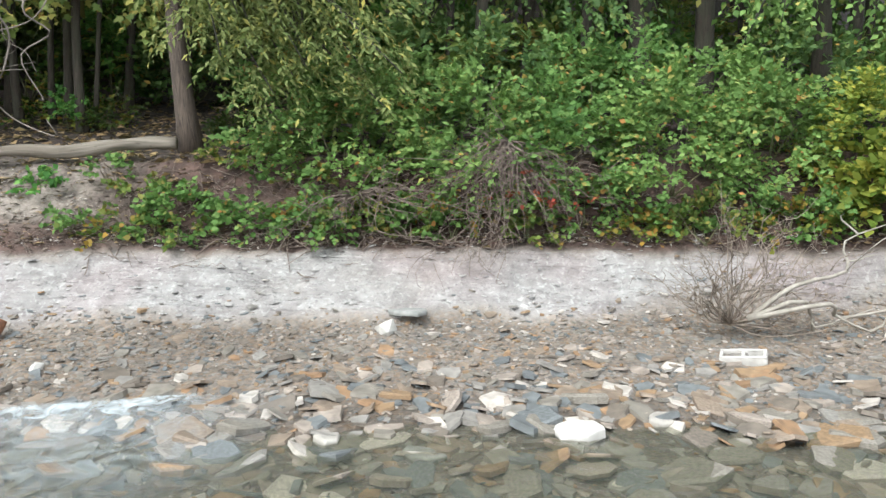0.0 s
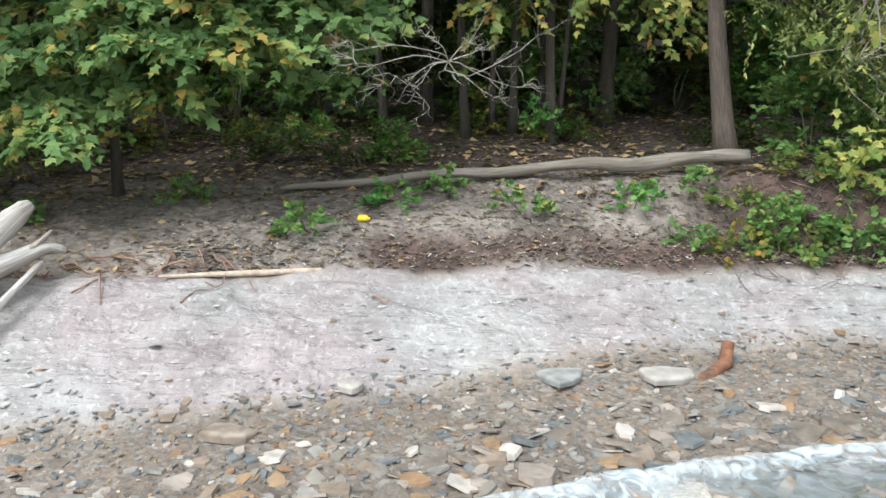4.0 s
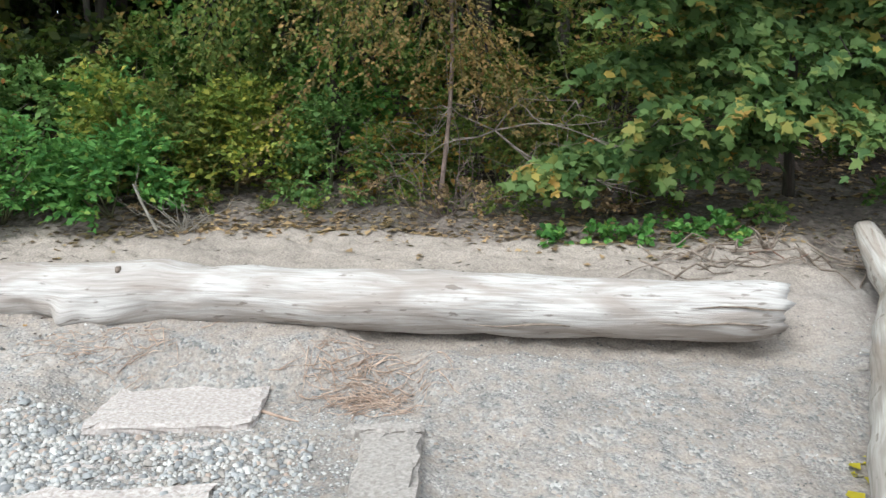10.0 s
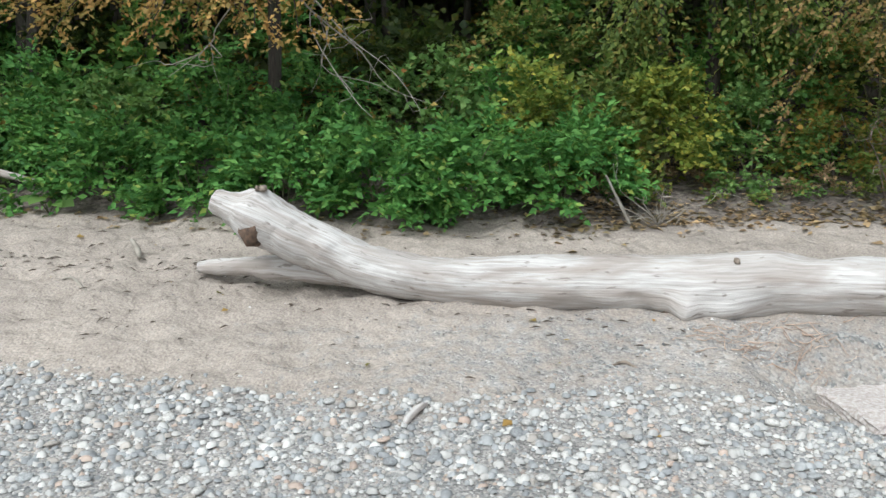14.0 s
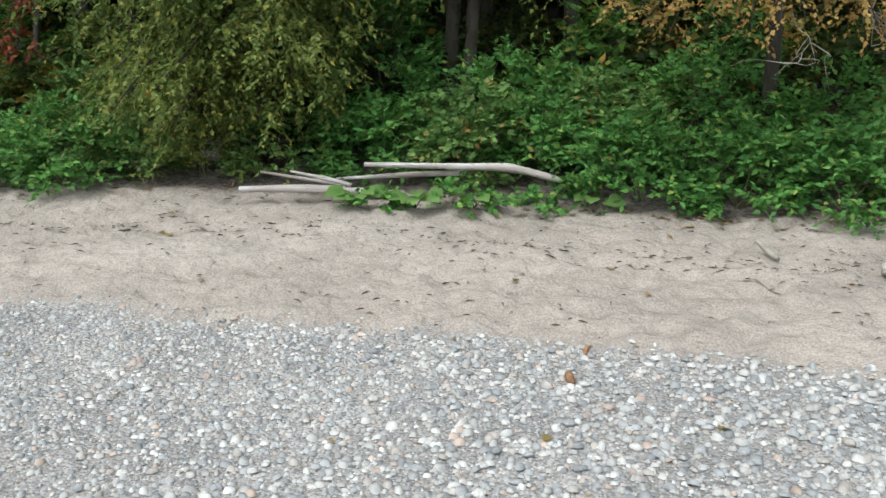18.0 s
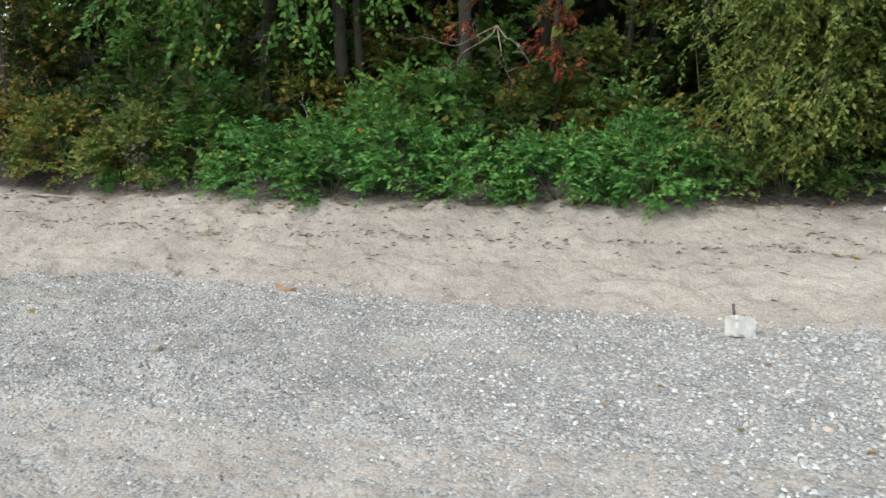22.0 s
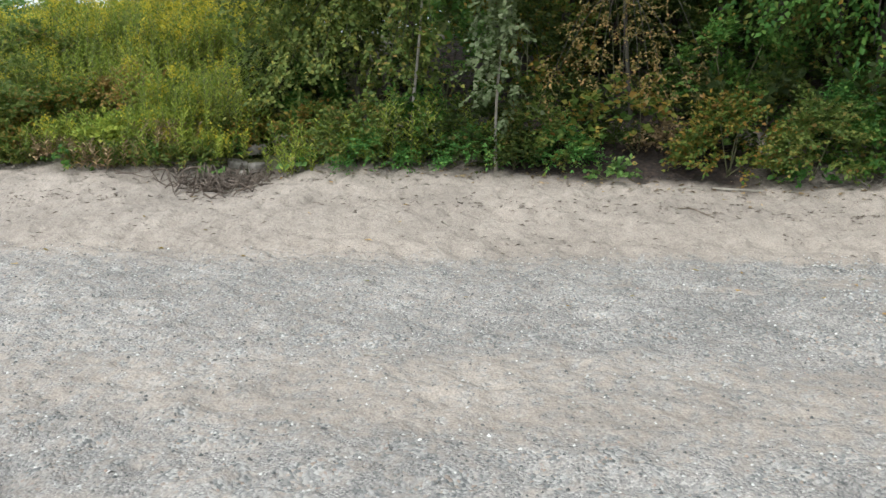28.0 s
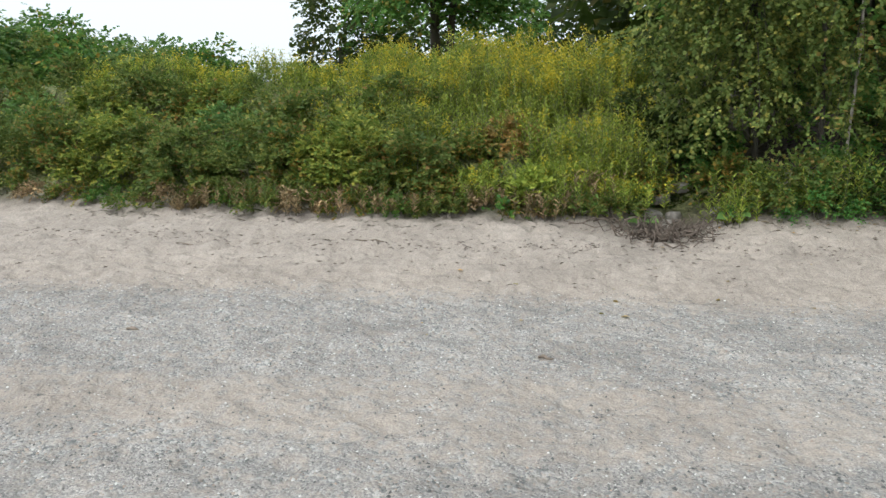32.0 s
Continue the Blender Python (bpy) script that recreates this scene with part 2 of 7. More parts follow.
def bump_node(n, l, height, strength, distance, bsdf, before=None):
    b = n.new("ShaderNodeBump")
    b.inputs["Strength"].default_value, b.inputs["Distance"].default_value = strength, distance
    l.new(height, b.inputs["Height"])
    if before is not None:
        l.new(before, b.inputs["Normal"])
    l.new(b.outputs[0], bsdf.inputs["Normal"])
    return b.outputs[0]


def leaf_material(name, stops, glow=0.35, gloss=0.62):
    """Leaves: each its own tint, light shining through the blade."""
    m, n, l, b = material(name)
    geo = n.new("ShaderNodeNewGeometry")
    col = ramp_node(n, l, geo.outputs["Random Per Island"], stops).outputs[0]
    tex = n.new("ShaderNodeTexCoord")
    nz = noise_node(n, l, 1.3, 2, tex.outputs["Object"])
    vary = ramp_node(n, l, nz.outputs[0], [(0.3, (0.65, 0.7, 0.6)), (0.7, (1.25, 1.2, 1.1))]).outputs[0]
    col = mix_node(n, l, 1.0, col, vary, "MULTIPLY")
    l.new(col, b.inputs["Base Color"])
    b.inputs["Roughness"].default_value = gloss
    b.inputs["Specular IOR Level"].default_value = 0.22
    tr = n.new("ShaderNodeBsdfTranslucent")
    l.new(mix_node(n, l, 0.4, col, (0.15, 0.23, 0.045)), tr.inputs[0])
    mx = n.new("ShaderNodeMixShader")
    mx.inputs[0].default_value = glow
    l.new(b.outputs[0], mx.inputs[1])
    l.new(tr.outputs[0], mx.inputs[2])
    l.new(mx.outputs[0], n["Material Output"].inputs[0])
    return m


def wood_material(name, dark, light, long=1.0, across=26.0, rough_=0.8, patch=None, bump=0.5):
    """Weathered wood or bark: grain along the piece, dark cracks, stains."""
    m, n, l, b = material(name)
    at = n.new("ShaderNodeAttribute")
    at.attribute_name = "grain"

    def stretched(sx, sy):
        mp = n.new("ShaderNodeMapping")
        mp.inputs["Scale"].default_value = (sx, sy, sy)
        l.new(at.outputs["Vector"], mp.inputs[0])
        return mp.outputs[0]

    g = noise_node(n, l, 1.0, 8, stretched(long, across), 0.35)
    col = ramp_node(n, l, g.outputs[0], [(0.28, dark), (0.5, tuple((p * .45 + q * .55) for p, q in zip(dark, light))), (0.7, light)]).outputs[0]
    crack = noise_node(n, l, 1.0, 4, stretched(long * .45, across * 1.9), 0.5)
    cfac = ramp_node(n, l, crack.outputs[0], [(0.29, (1, 1, 1)), (0.35, (0, 0, 0))]).outputs[0]
    col = mix_node(n, l, cfac, col, mix_node(n, l, 0.6, col, tuple(p * .35 for p in dark)))
    if patch:
        stain = noise_node(n, l, 1.0, 6, stretched(long * .35, across * .1), 0.8)
        fac = ramp_node(n, l, stain.outputs[0], [(0.44, (0, 0, 0)), (0.62, (1, 1, 1))]).outputs[0]
        col = mix_node(n, l, fac, col, mix_node(n, l, 0.62, col, patch))
        fleck = noise_node(n, l, 1.0, 3, stretched(long * 2.2, across * .5), 0.2)
        fac = ramp_node(n, l, fleck.outputs[0], [(0.63, (0, 0, 0)), (0.70, (1, 1, 1))]).outputs[0]
        col = mix_node(n, l, fac, col, mix_node(n, l, 0.75, col, tuple(p * .6 for p in patch)))
        streak = noise_node(n, l, 1.0, 7, stretched(long * .35, across * .28), 1.0)
        fac = ramp_node(n, l, streak.outputs[0], [(0.53, (0, 0, 0)), (0.66, (1, 1, 1))]).outputs[0]
        col = mix_node(n, l, fac, col, mix_node(n, l, 0.5, col, patch))
    l.new(col, b.inputs["Base Color"])
    b.inputs["Roughness"].default_value = rough_
    nb = bump_node(n, l, g.outputs[0], bump, 0.02, b)
    bump_node(n, l, crack.outputs[0], bump * .5, 0.01, b, nb)
    return m


def stone_material(name, stops, spread=0.5, scale=9.0):
    m, n, l, b = material(name)
    geo = n.new("ShaderNodeNewGeometry")
    inf = n.new("ShaderNodeObjectInfo")
    add = n.new("ShaderNodeMath")
    add.operation = "ADD"
    l.new(geo.outputs["Random Per Island"], add.inputs[0])
    l.new(inf.outputs["Random"], add.inputs[1])
    fr = n.new("ShaderNodeMath")
    fr.operation = "FRACT"
    l.new(add.outputs[0], fr.inputs[0])
    col = ramp_node(n, l, fr.outputs[0], stops).outputs[0]
    n.get("Color Ramp").color_ramp.interpolation = "CONSTANT"
    tex = n.new("ShaderNodeTexCoord")
    nz = noise_node(n, l, scale, 6, tex.outputs["Object"], 0.3)
    vary = ramp_node(n, l, nz.outputs[0], [(0.3, (0.62, 0.6, 0.58)), (0.7, (1.2, 1.18, 1.15))]).outputs[0]
    l.new(mix_node(n, l, 1.0, col, vary, "MULTIPLY"), b.inputs["Base Color"])
    b.inputs["Roughness"].default_value = 0.65
    bump_node(n, l, nz.outputs[0], 0.35, 0.01, b)
    return m


def plain_material(name, a, b_, scale=8.0, rough_=0.7, bump=0.3, metal=0.0):
    m, n, l, b = material(name)
    tex = n.new("ShaderNodeTexCoord")
    nz = noise_node(n, l, scale, 6, tex.outputs["Object"], 0.4)
    l.new(ramp_node(n, l, nz.outputs[0], [(0.32, a), (0.68, b_)]).outputs[0], b.inputs["Base Color"])
    b.inputs["Roughness"].default_value, b.inputs["Metallic"].default_value = rough_, metal
    bump_node(n, l, nz.outputs[0], bump, 0.01, b)
    return m


def ground_material():
    m, n, l, b = material("beach_ground")
    tex = n.new("ShaderNodeTexCoord").outputs["Object"]

    def mask(name):
        a = n.new("ShaderNodeAttribute")
        a.attribute_name = name
        return a.outputs["Fac"]

    def cells(scale, stops):
        v = n.new("ShaderNodeTexVoronoi")
        v.inputs["Scale"].default_value = scale
        l.new(tex, v.inputs["Vector"])
        sep = n.new("ShaderNodeSeparateColor")
        l.new(v.outputs["Color"], sep.inputs[0])
        return ramp_node(n, l, sep.outputs[0], stops).outputs[0], v.outputs["Distance"]

    big, fine = noise_node(n, l, 0.9, 4, tex), noise_node(n, l, 60, 3, tex)
    mid = noise_node(n, l, 7, 5, tex)
    sand = ramp_node(n, l, mid.outputs[0], [(0.3, (0.212, 0.173, 0.147)), (0.55, (0.289, 0.241, 0.207)), (0.75, (0.342, 0.288, 0.249))]).outputs[0]
    sand = mix_node(n, l, 0.46, sand, ramp_node(n, l, fine.outputs[0], [(0.3, (0.115, 0.101, 0.086)), (0.7, (0.446, 0.396, 0.338))]).outputs[0])
    sand = mix_node(n, l, mask("dry"), sand, mix_node(n, l, 1.0, sand, (1.14, 1.15, 1.16), "MULTIPLY"))
    peb1, d1 = cells(42, [(0.0, (0.120, 0.120, 0.122)), (0.25, (0.196, 0.192, 0.188)), (0.5, (0.268, 0.258, 0.248)), (0.8, (0.385, 0.370, 0.352)), (1.0, (0.26, 0.20, 0.16))])
    peb2, d2 = cells(75, [(0.0, (0.124, 0.120, 0.118)), (0.3, (0.206, 0.194, 0.188)), (0.7, (0.288, 0.267, 0.252)), (1.0, (0.40, 0.380, 0.358))])
    pick = ramp_node(n, l, noise_node(n, l, 3.2, 3, tex).outputs[0], [(0.44, (0, 0, 0)), (0.58, (1, 1, 1))]).outputs[0]
    gravel = mix_node(n, l, pick, peb2, peb1)
    gravel = mix_node(n, l, 1.0, gravel, ramp_node(n, l, noise_node(n, l, 1.7, 5, tex, 0.5).outputs[0], [(0.35, (0.82, 0.82, 0.81)), (0.62, (1.04, 1.03, 1.01))]).outputs[0], "MULTIPLY")
    gmask = n.new("ShaderNodeMath")
    gmask.operation = "ADD"
    l.new(mask("gravel"), gmask.inputs[0])
    jit = n.new("ShaderNodeMath")
    jit.operation, jit.inputs[1].default_value, jit.inputs[2].default_value = "MULTIPLY_ADD", 1.4, -0.7
    l.new(noise_node(n, l, 9, 4, tex).outputs[0], jit.inputs[0])
    l.new(jit.outputs[0], gmask.inputs[1])
    gfac = ramp_node(n, l, gmask.outputs[0], [(0.28, (0, 0, 0)), (0.72, (1, 1, 1))]).outputs[0]
    col = mix_node(n, l, gfac, sand, gravel)
    clay = ramp_node(n, l, noise_node(n, l, 4.5, 6, tex, 0.6).outputs[0], [(0.28, (0.175, 0.157, 0.150)), (0.45, (0.222, 0.204, 0.196)), (0.6, (0.262, 0.247, 0.236)), (0.75, (0.345, 0.332, 0.316))]).outputs[0]
    lay = n.new("ShaderNodeMapping")
    lay.inputs["Scale"].default_value = (1.5, 5.5, 13.0)
    l.new(tex, lay.inputs[0])
    strata = noise_node(n, l, 1.0, 8, lay.outputs[0], 1.6)
    clay = mix_node(n, l, 0.22, clay, ramp_node(n, l, strata.outputs[0], [(0.32, (0.13, 0.118, 0.115)), (0.45, (0.26, 0.245, 0.235)), (0.68, (0.40, 0.388, 0.37))]).outputs[0])
    flecks = ramp_node(n, l, noise_node(n, l, 17, 5, tex, 0.5).outputs[0], [(0.55, (0, 0, 0)), (0.68, (1, 1, 1))]).outputs[0]
    clay = mix_node(n, l, flecks, clay, mix_node(n, l, 0.55, clay, (0.43, 0.42, 0.40)))
    chips = ramp_node(n, l, noise_node(n, l, 26, 3, tex, 0.3).outputs[0], [(0.30, (1, 1, 1)), (0.38, (0, 0, 0))]).outputs[0]
    clay = mix_node(n, l, chips, clay, mix_node(n, l, 0.5, clay, (0.09, 0.085, 0.082)))
    blush = ramp_node(n, l, noise_node(n, l, 0.55, 3, tex).outputs[0], [(0.47, (0, 0, 0)), (0.62, (1, 1, 1))]).outputs[0]
    clay = mix_node(n, l, blush, clay, mix_node(n, l, 1.0, clay, (0.97, 0.885, 0.90), "MULTIPLY"))
    col = mix_node(n, l, mask("clay"), col, clay)
    lit1, d3 = cells(22, [(0.0, (0.042, 0.034, 0.029)), (0.3, (0.098, 0.078, 0.066)), (0.6, (0.160, 0.130, 0.110)), (0.85, (0.260, 0.225, 0.190)), (1.0, (0.081, 0.082, 0.045))])
    lit2 = ramp_node(n, l, noise_node(n, l, 9, 6, tex).outputs[0], [(0.35, (0.044, 0.034, 0.028)), (0.65, (0.160, 0.133, 0.112))]).outputs[0]
    litter = mix_node(n, l, 0.5, lit1, lit2)
    col = mix_node(n, l, mask("litter"), col, litter)
    # Woodland humus, coloured darker than its own tone to carry the trees' shade.
    shaded_humus = ramp_node(n, l, noise_node(n, l, 13, 6, tex).outputs[0], [(0.35, (0.013, 0.009, 0.007)), (0.55, (0.03, 0.019, 0.014)), (0.75, (0.075, 0.048, 0.034))]).outputs[0]
    col = mix_node(n, l, mask("shaded_humus"), col, shaded_humus)
    col = mix_node(n, l, mask("soil"), col, ramp_node(n, l, mid.outputs[0], [(0.3, (0.029, 0.017, 0.013)), (0.7, (0.108, 0.066, 0.052))]).outputs[0])
    bed = ramp_node(n, l, noise_node(n, l, 14, 6, tex).outputs[0], [(0.3, (0.055, 0.045, 0.037)), (0.5, (0.115, 0.094, 0.076)), (0.7, (0.17, 0.15, 0.13))]).outputs[0]
    bedc, d4 = cells(32, [(0.0, (0.075, 0.07, 0.065)), (0.35, (0.155, 0.135, 0.115)), (0.7, (0.19, 0.12, 0.068)), (1.0, (0.26, 0.245, 0.23))])
    col = mix_node(n, l, mask("bed"), col, mix_node(n, l, 0.5, bed, bedc))
    grass = ramp_node(n, l, noise_node(n, l, 18, 5, tex).outputs[0], [(0.3, (0.05, 0.06, 0.02)), (0.5, (0.11, 0.13, 0.04)), (0.7, (0.22, 0.2, 0.08))]).outputs[0]
    col = mix_node(n, l, mask("grass"), col, grass)
    stain = ramp_node(n, l, big.outputs[0], [(0.35, (0.86, 0.85, 0.84)), (0.65, (1.06, 1.05, 1.04))]).outputs[0]
    col = mix_node(n, l, 1.0, col, stain, "MULTIPLY")
    col = mix_node(n, l, mask("wet"), col, mix_node(n, l, 1.0, col, (0.62, 0.6, 0.58), "MULTIPLY"))
    l.new(col, b.inputs["Base Color"])
    rr = n.new("ShaderNodeMath")
    rr.operation, rr.inputs[1].default_value, rr.inputs[2].default_value = "MULTIPLY_ADD", -0.5, 0.95
    l.new(mask("wet"), rr.inputs[0])
    l.new(rr.outputs[0], b.inputs["Roughness"])
    nb = bump_node(n, l, fine.outputs[0], 0.45, 0.012, b)
    nb = bump_node(n, l, noise_node(n, l, 9.5, 2.0, tex).outputs[0], 0.75, 0.06, b, nb)
    nb = bump_node(n, l, noise_node(n, l, 26, 2.0, tex).outputs[0], 0.5, 0.012, b, nb)
    inv = n.new("ShaderNodeMath")
    inv.operation = "MULTIPLY"
    l.new(d1, inv.inputs[0])
    l.new(gfac, inv.inputs[1])
    bb = bump_node(n, l, inv.outputs[0], 0.5, 0.02, b, nb)
    sl = n.new("ShaderNodeMath")
    sl.operation = "MULTIPLY"
    l.new(strata.outputs[0], sl.inputs[0])
    l.new(mask("clay"), sl.inputs[1])
    bump_node(n, l, sl.outputs[0], 0.9, 0.05, b, bb)
    n.get("Bump.003").invert = True
    return m


def water_material():
    m, n, l, b = material("lake_water")
    tex = n.new("ShaderNodeTexCoord").outputs["Object"]
    clear, shine, mx, fr = (n.new("ShaderNode" + k) for k in ("BsdfTransparent", "BsdfGlossy", "MixShader", "Fresnel"))
    clear.inputs[0].default_value = (0.86, 0.86, 0.79, 1)
    shine.inputs["Roughness"].default_value = 0.08
    fr.inputs[0].default_value = 1.33
    nb = bump_node(n, l, noise_node(n, l, 4, 4, tex, 0.6).outputs[0], 0.5, 0.06, b)
    l.new(nb, shine.inputs["Normal"])
    l.new(nb, fr.inputs["Normal"])
    l.new(fr.outputs[0], mx.inputs[0])
    silt, body = n.new("ShaderNodeBsdfDiffuse"), n.new("ShaderNodeMixShader")
    silt.inputs[0].default_value = (0.27, 0.275, 0.235, 1)
    body.inputs[0].default_value = 0.12
    l.new(clear.outputs[0], body.inputs[1])
    l.new(silt.outputs[0], body.inputs[2])
    l.new(body.outputs[0], mx.inputs[1])
    l.new(shine.outputs[0], mx.inputs[2])
    l.new(mx.outputs[0], n["Material Output"].inputs[0])
    n.remove(b)
    return m


GROUND, WATER = ground_material(), water_material()
DRIFT = wood_material("bleached_driftwood", (0.29, 0.265, 0.245), (0.50, 0.47, 0.445), 3.0, 46, 0.85, (0.22, 0.175, 0.145))
DRIFT2 = wood_material("grey_brown_driftwood", (0.235, 0.212, 0.188), (0.43, 0.402, 0.365), 3.0, 34, 0.85, (0.20, 0.150, 0.112))
# Bark coloured near black so that trunks sink into the wood's shade.
BARK = wood_material("shade_dark_bark", (0.014, 0.011, 0.009), (0.060, 0.044, 0.032), 7.0, 60, 0.9, (0.05, 0.05, 0.032), 0.9)
TWIG = plain_material("dry_twig", (0.10, 0.075, 0.055), (0.25, 0.20, 0.16), 12, 0.85)
PALE_TWIG = plain_material("bleached_twig", (0.180, 0.156, 0.126), (0.300, 0.270, 0.228), 10, 0.85)
STEM = plain_material("green_stem", (0.05, 0.06, 0.02), (0.13, 0.12, 0.06), 8, 0.8)
CONCRETE = plain_material("worn_concrete", (0.216, 0.194, 0.169), (0.360, 0.328, 0.288), 5, 0.9, 0.5)
STONES = stone_material("shore_slate", [(0.0, (0.115, 0.122, 0.125)), (0.15, (0.17, 0.152, 0.128)), (0.29, (0.21, 0.138, 0.078)), (0.36, (0.195, 0.18, 0.163)), (0.52, (0.125, 0.103, 0.083)),
                                       (0.64, (0.25, 0.21, 0.178)), (0.78, (0.185, 0.142, 0.106)), (0.9, (0.215, 0.13, 0.07)), (0.945, (0.37, 0.335, 0.30))])
PEBBLES = stone_material("grey_pebbles", [(0.0, (0.278, 0.284, 0.286)), (0.2, (0.352, 0.347, 0.336)), (0.42, (0.435, 0.422, 0.402)), (0.62, (0.208, 0.213, 0.218)), (0.77, (0.34, 0.31, 0.28)), (0.90, (0.475, 0.463, 0.443)), (0.955, (0.38, 0.30, 0.25))])
WHITE_ROCK = plain_material("white_rock", (0.33, 0.305, 0.275), (0.50, 0.475, 0.44), 6, 0.7)
GREY_ROCK = plain_material("grey_rock", (0.14, 0.14, 0.13), (0.30, 0.29, 0.27), 6, 0.8, 0.6)

GREENS = {
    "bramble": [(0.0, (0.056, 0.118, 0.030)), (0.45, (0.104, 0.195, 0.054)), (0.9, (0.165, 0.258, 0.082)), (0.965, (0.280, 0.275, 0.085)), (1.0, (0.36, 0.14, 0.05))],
    # Lighter copy of bramble: the daylight on these bushes is put into the colour.
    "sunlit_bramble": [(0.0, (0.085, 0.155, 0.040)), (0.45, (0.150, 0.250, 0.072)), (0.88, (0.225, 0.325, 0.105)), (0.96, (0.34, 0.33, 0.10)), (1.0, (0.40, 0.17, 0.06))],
    "nettle": [(0.0, (0.036, 0.110, 0.026)), (0.5, (0.074, 0.190, 0.044)), (0.92, (0.130, 0.265, 0.066)), (1.0, (0.250, 0.29, 0.065))],
    "broadleaf": [(0.0, (0.031, 0.087, 0.018)), (0.5, (0.062, 0.143, 0.025)), (0.91, (0.120, 0.190, 0.042)), (0.97, (0.25, 0.215, 0.05)), (1.0, (0.30, 0.16, 0.03))],
    "willow": [(0.0, (0.068, 0.100, 0.022)), (0.5, (0.132, 0.175, 0.042)), (0.85, (0.215, 0.240, 0.066)), (1.0, (0.36, 0.31, 0.06))],
    "pale_willow": [(0.0, (0.095, 0.122, 0.040)), (0.5, (0.170, 0.205, 0.072)), (0.85, (0.26, 0.28, 0.11)), (1.0, (0.40, 0.35, 0.09))],
    "autumn": [(0.0, (0.037, 0.080, 0.015)), (0.4, (0.081, 0.116, 0.022)), (0.65, (0.162, 0.152, 0.030)), (0.85, (0.222, 0.134, 0.026)), (1.0, (0.148, 0.071, 0.022))],
    "yellow": [(0.0, (0.080, 0.125, 0.020)), (0.5, (0.150, 0.185, 0.032)), (0.8, (0.240, 0.245, 0.045)), (1.0, (0.34, 0.30, 0.05))],
    "copper": [(0.0, (0.095, 0.085, 0.030)), (0.5, (0.20, 0.14, 0.055)), (0.85, (0.28, 0.175, 0.07)), (1.0, (0.17, 0.085, 0.04))],
    "orange": [(0.0, (0.16, 0.135, 0.045)), (0.4, (0.32, 0.205, 0.070)), (0.8, (0.40, 0.225, 0.075)), (1.0, (0.26, 0.13, 0.05))],
    "red": [(0.0, (0.11, 0.018, 0.014)), (0.6, (0.21, 0.032, 0.022)), (1.0, (0.26, 0.10, 0.04))],
    "silver": [(0.0, (0.10, 0.135, 0.060)), (0.5, (0.165, 0.205, 0.105)), (1.0, (0.27, 0.30, 0.19))],
    # Green leaves darkened to near black, the wood's shade put into their colour.
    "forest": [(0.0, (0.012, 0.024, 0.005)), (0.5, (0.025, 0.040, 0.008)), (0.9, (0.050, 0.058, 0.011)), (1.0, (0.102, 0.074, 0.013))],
    "goldenrod": [(0.0, (0.087, 0.120, 0.019)), (0.6, (0.163, 0.201, 0.030)), (1.0, (0.252, 0.255, 0.046))],
    "linden": [(0.0, (0.042, 0.085, 0.030)), (0.4, (0.078, 0.132, 0.044)), (0.8, (0.112, 0.172, 0.060)), (0.955, (0.17, 0.20, 0.062)), (0.985, (0.32, 0.24, 0.06)), (1.0, (0.32, 0.17, 0.05))],
    "olive": [(0.0, (0.050, 0.083, 0.019)), (0.4, (0.100, 0.142, 0.032)), (0.75, (0.165, 0.198, 0.048)), (0.9, (0.23, 0.195, 0.052)), (1.0, (0.22, 0.12, 0.042))],
    "turning": [(0.0, (0.10, 0.15, 0.045)), (0.45, (0.19, 0.22, 0.065)), (0.8, (0.29, 0.26, 0.075)), (1.0, (0.36, 0.20, 0.06))],
    "vine": [(0.0, (0.17, 0.23, 0.06)), (0.6, (0.30, 0.335, 0.09)), (1.0, (0.46, 0.41, 0.12))],
    "flower": [(0.0, (0.50, 0.40, 0.03)), (1.0, (0.66, 0.54, 0.05))],
    "dry": [(0.0, (0.106, 0.069, 0.042)), (0.6, (0.211, 0.147, 0.090)), (1.0, (0.317, 0.222, 0.126))],
}
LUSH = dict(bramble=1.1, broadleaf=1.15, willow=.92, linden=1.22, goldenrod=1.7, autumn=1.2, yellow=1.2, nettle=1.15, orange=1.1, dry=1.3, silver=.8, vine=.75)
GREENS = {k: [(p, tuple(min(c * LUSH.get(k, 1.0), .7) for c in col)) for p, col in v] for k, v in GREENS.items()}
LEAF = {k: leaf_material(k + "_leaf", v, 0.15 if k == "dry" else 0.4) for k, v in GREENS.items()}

# ---- the lie of the land: lines along the shore, each as (x, y, z) ----
WATER_LINE = [(12, 5.7, 0), (1, 5.95, 0), (-3.5, 5.9, 0), (-6, 5.3, 0), (-9, 4.9, 0), (-12, 4.2, 0), (-17, 3.0, 0), (-24, 1.9, 0), (-34, 0.9, 0), (-46, -0.6, 0), (-75, -3.5, 0)]
STONE_EDGE = [(12, 8.7, .3), (3, 8.4, .3), (0, 7.95, .3), (-4.3, 7.75, .31), (-6, 7.15, .27), (-7.6, 6.6, .25), (-8.7, 6.25, .23), (-10, 5.7, .2), (-12, 5.3, .3), (-15, 5.4, .33), (-18, 5.75, .5),
              (-20, 5.65, .48), (-22, 6.1, .51), (-24.6, 6.8, .56), (-27.3, 7.4, .60), (-29.7, 7.95, .66), (-33, 8.6, .71), (-36.4, 9.05, .77), (-40.5, 9.05, .76), (-46, 8.6, .8), (-52, 8.2, .95), (-75, 6, .95)]
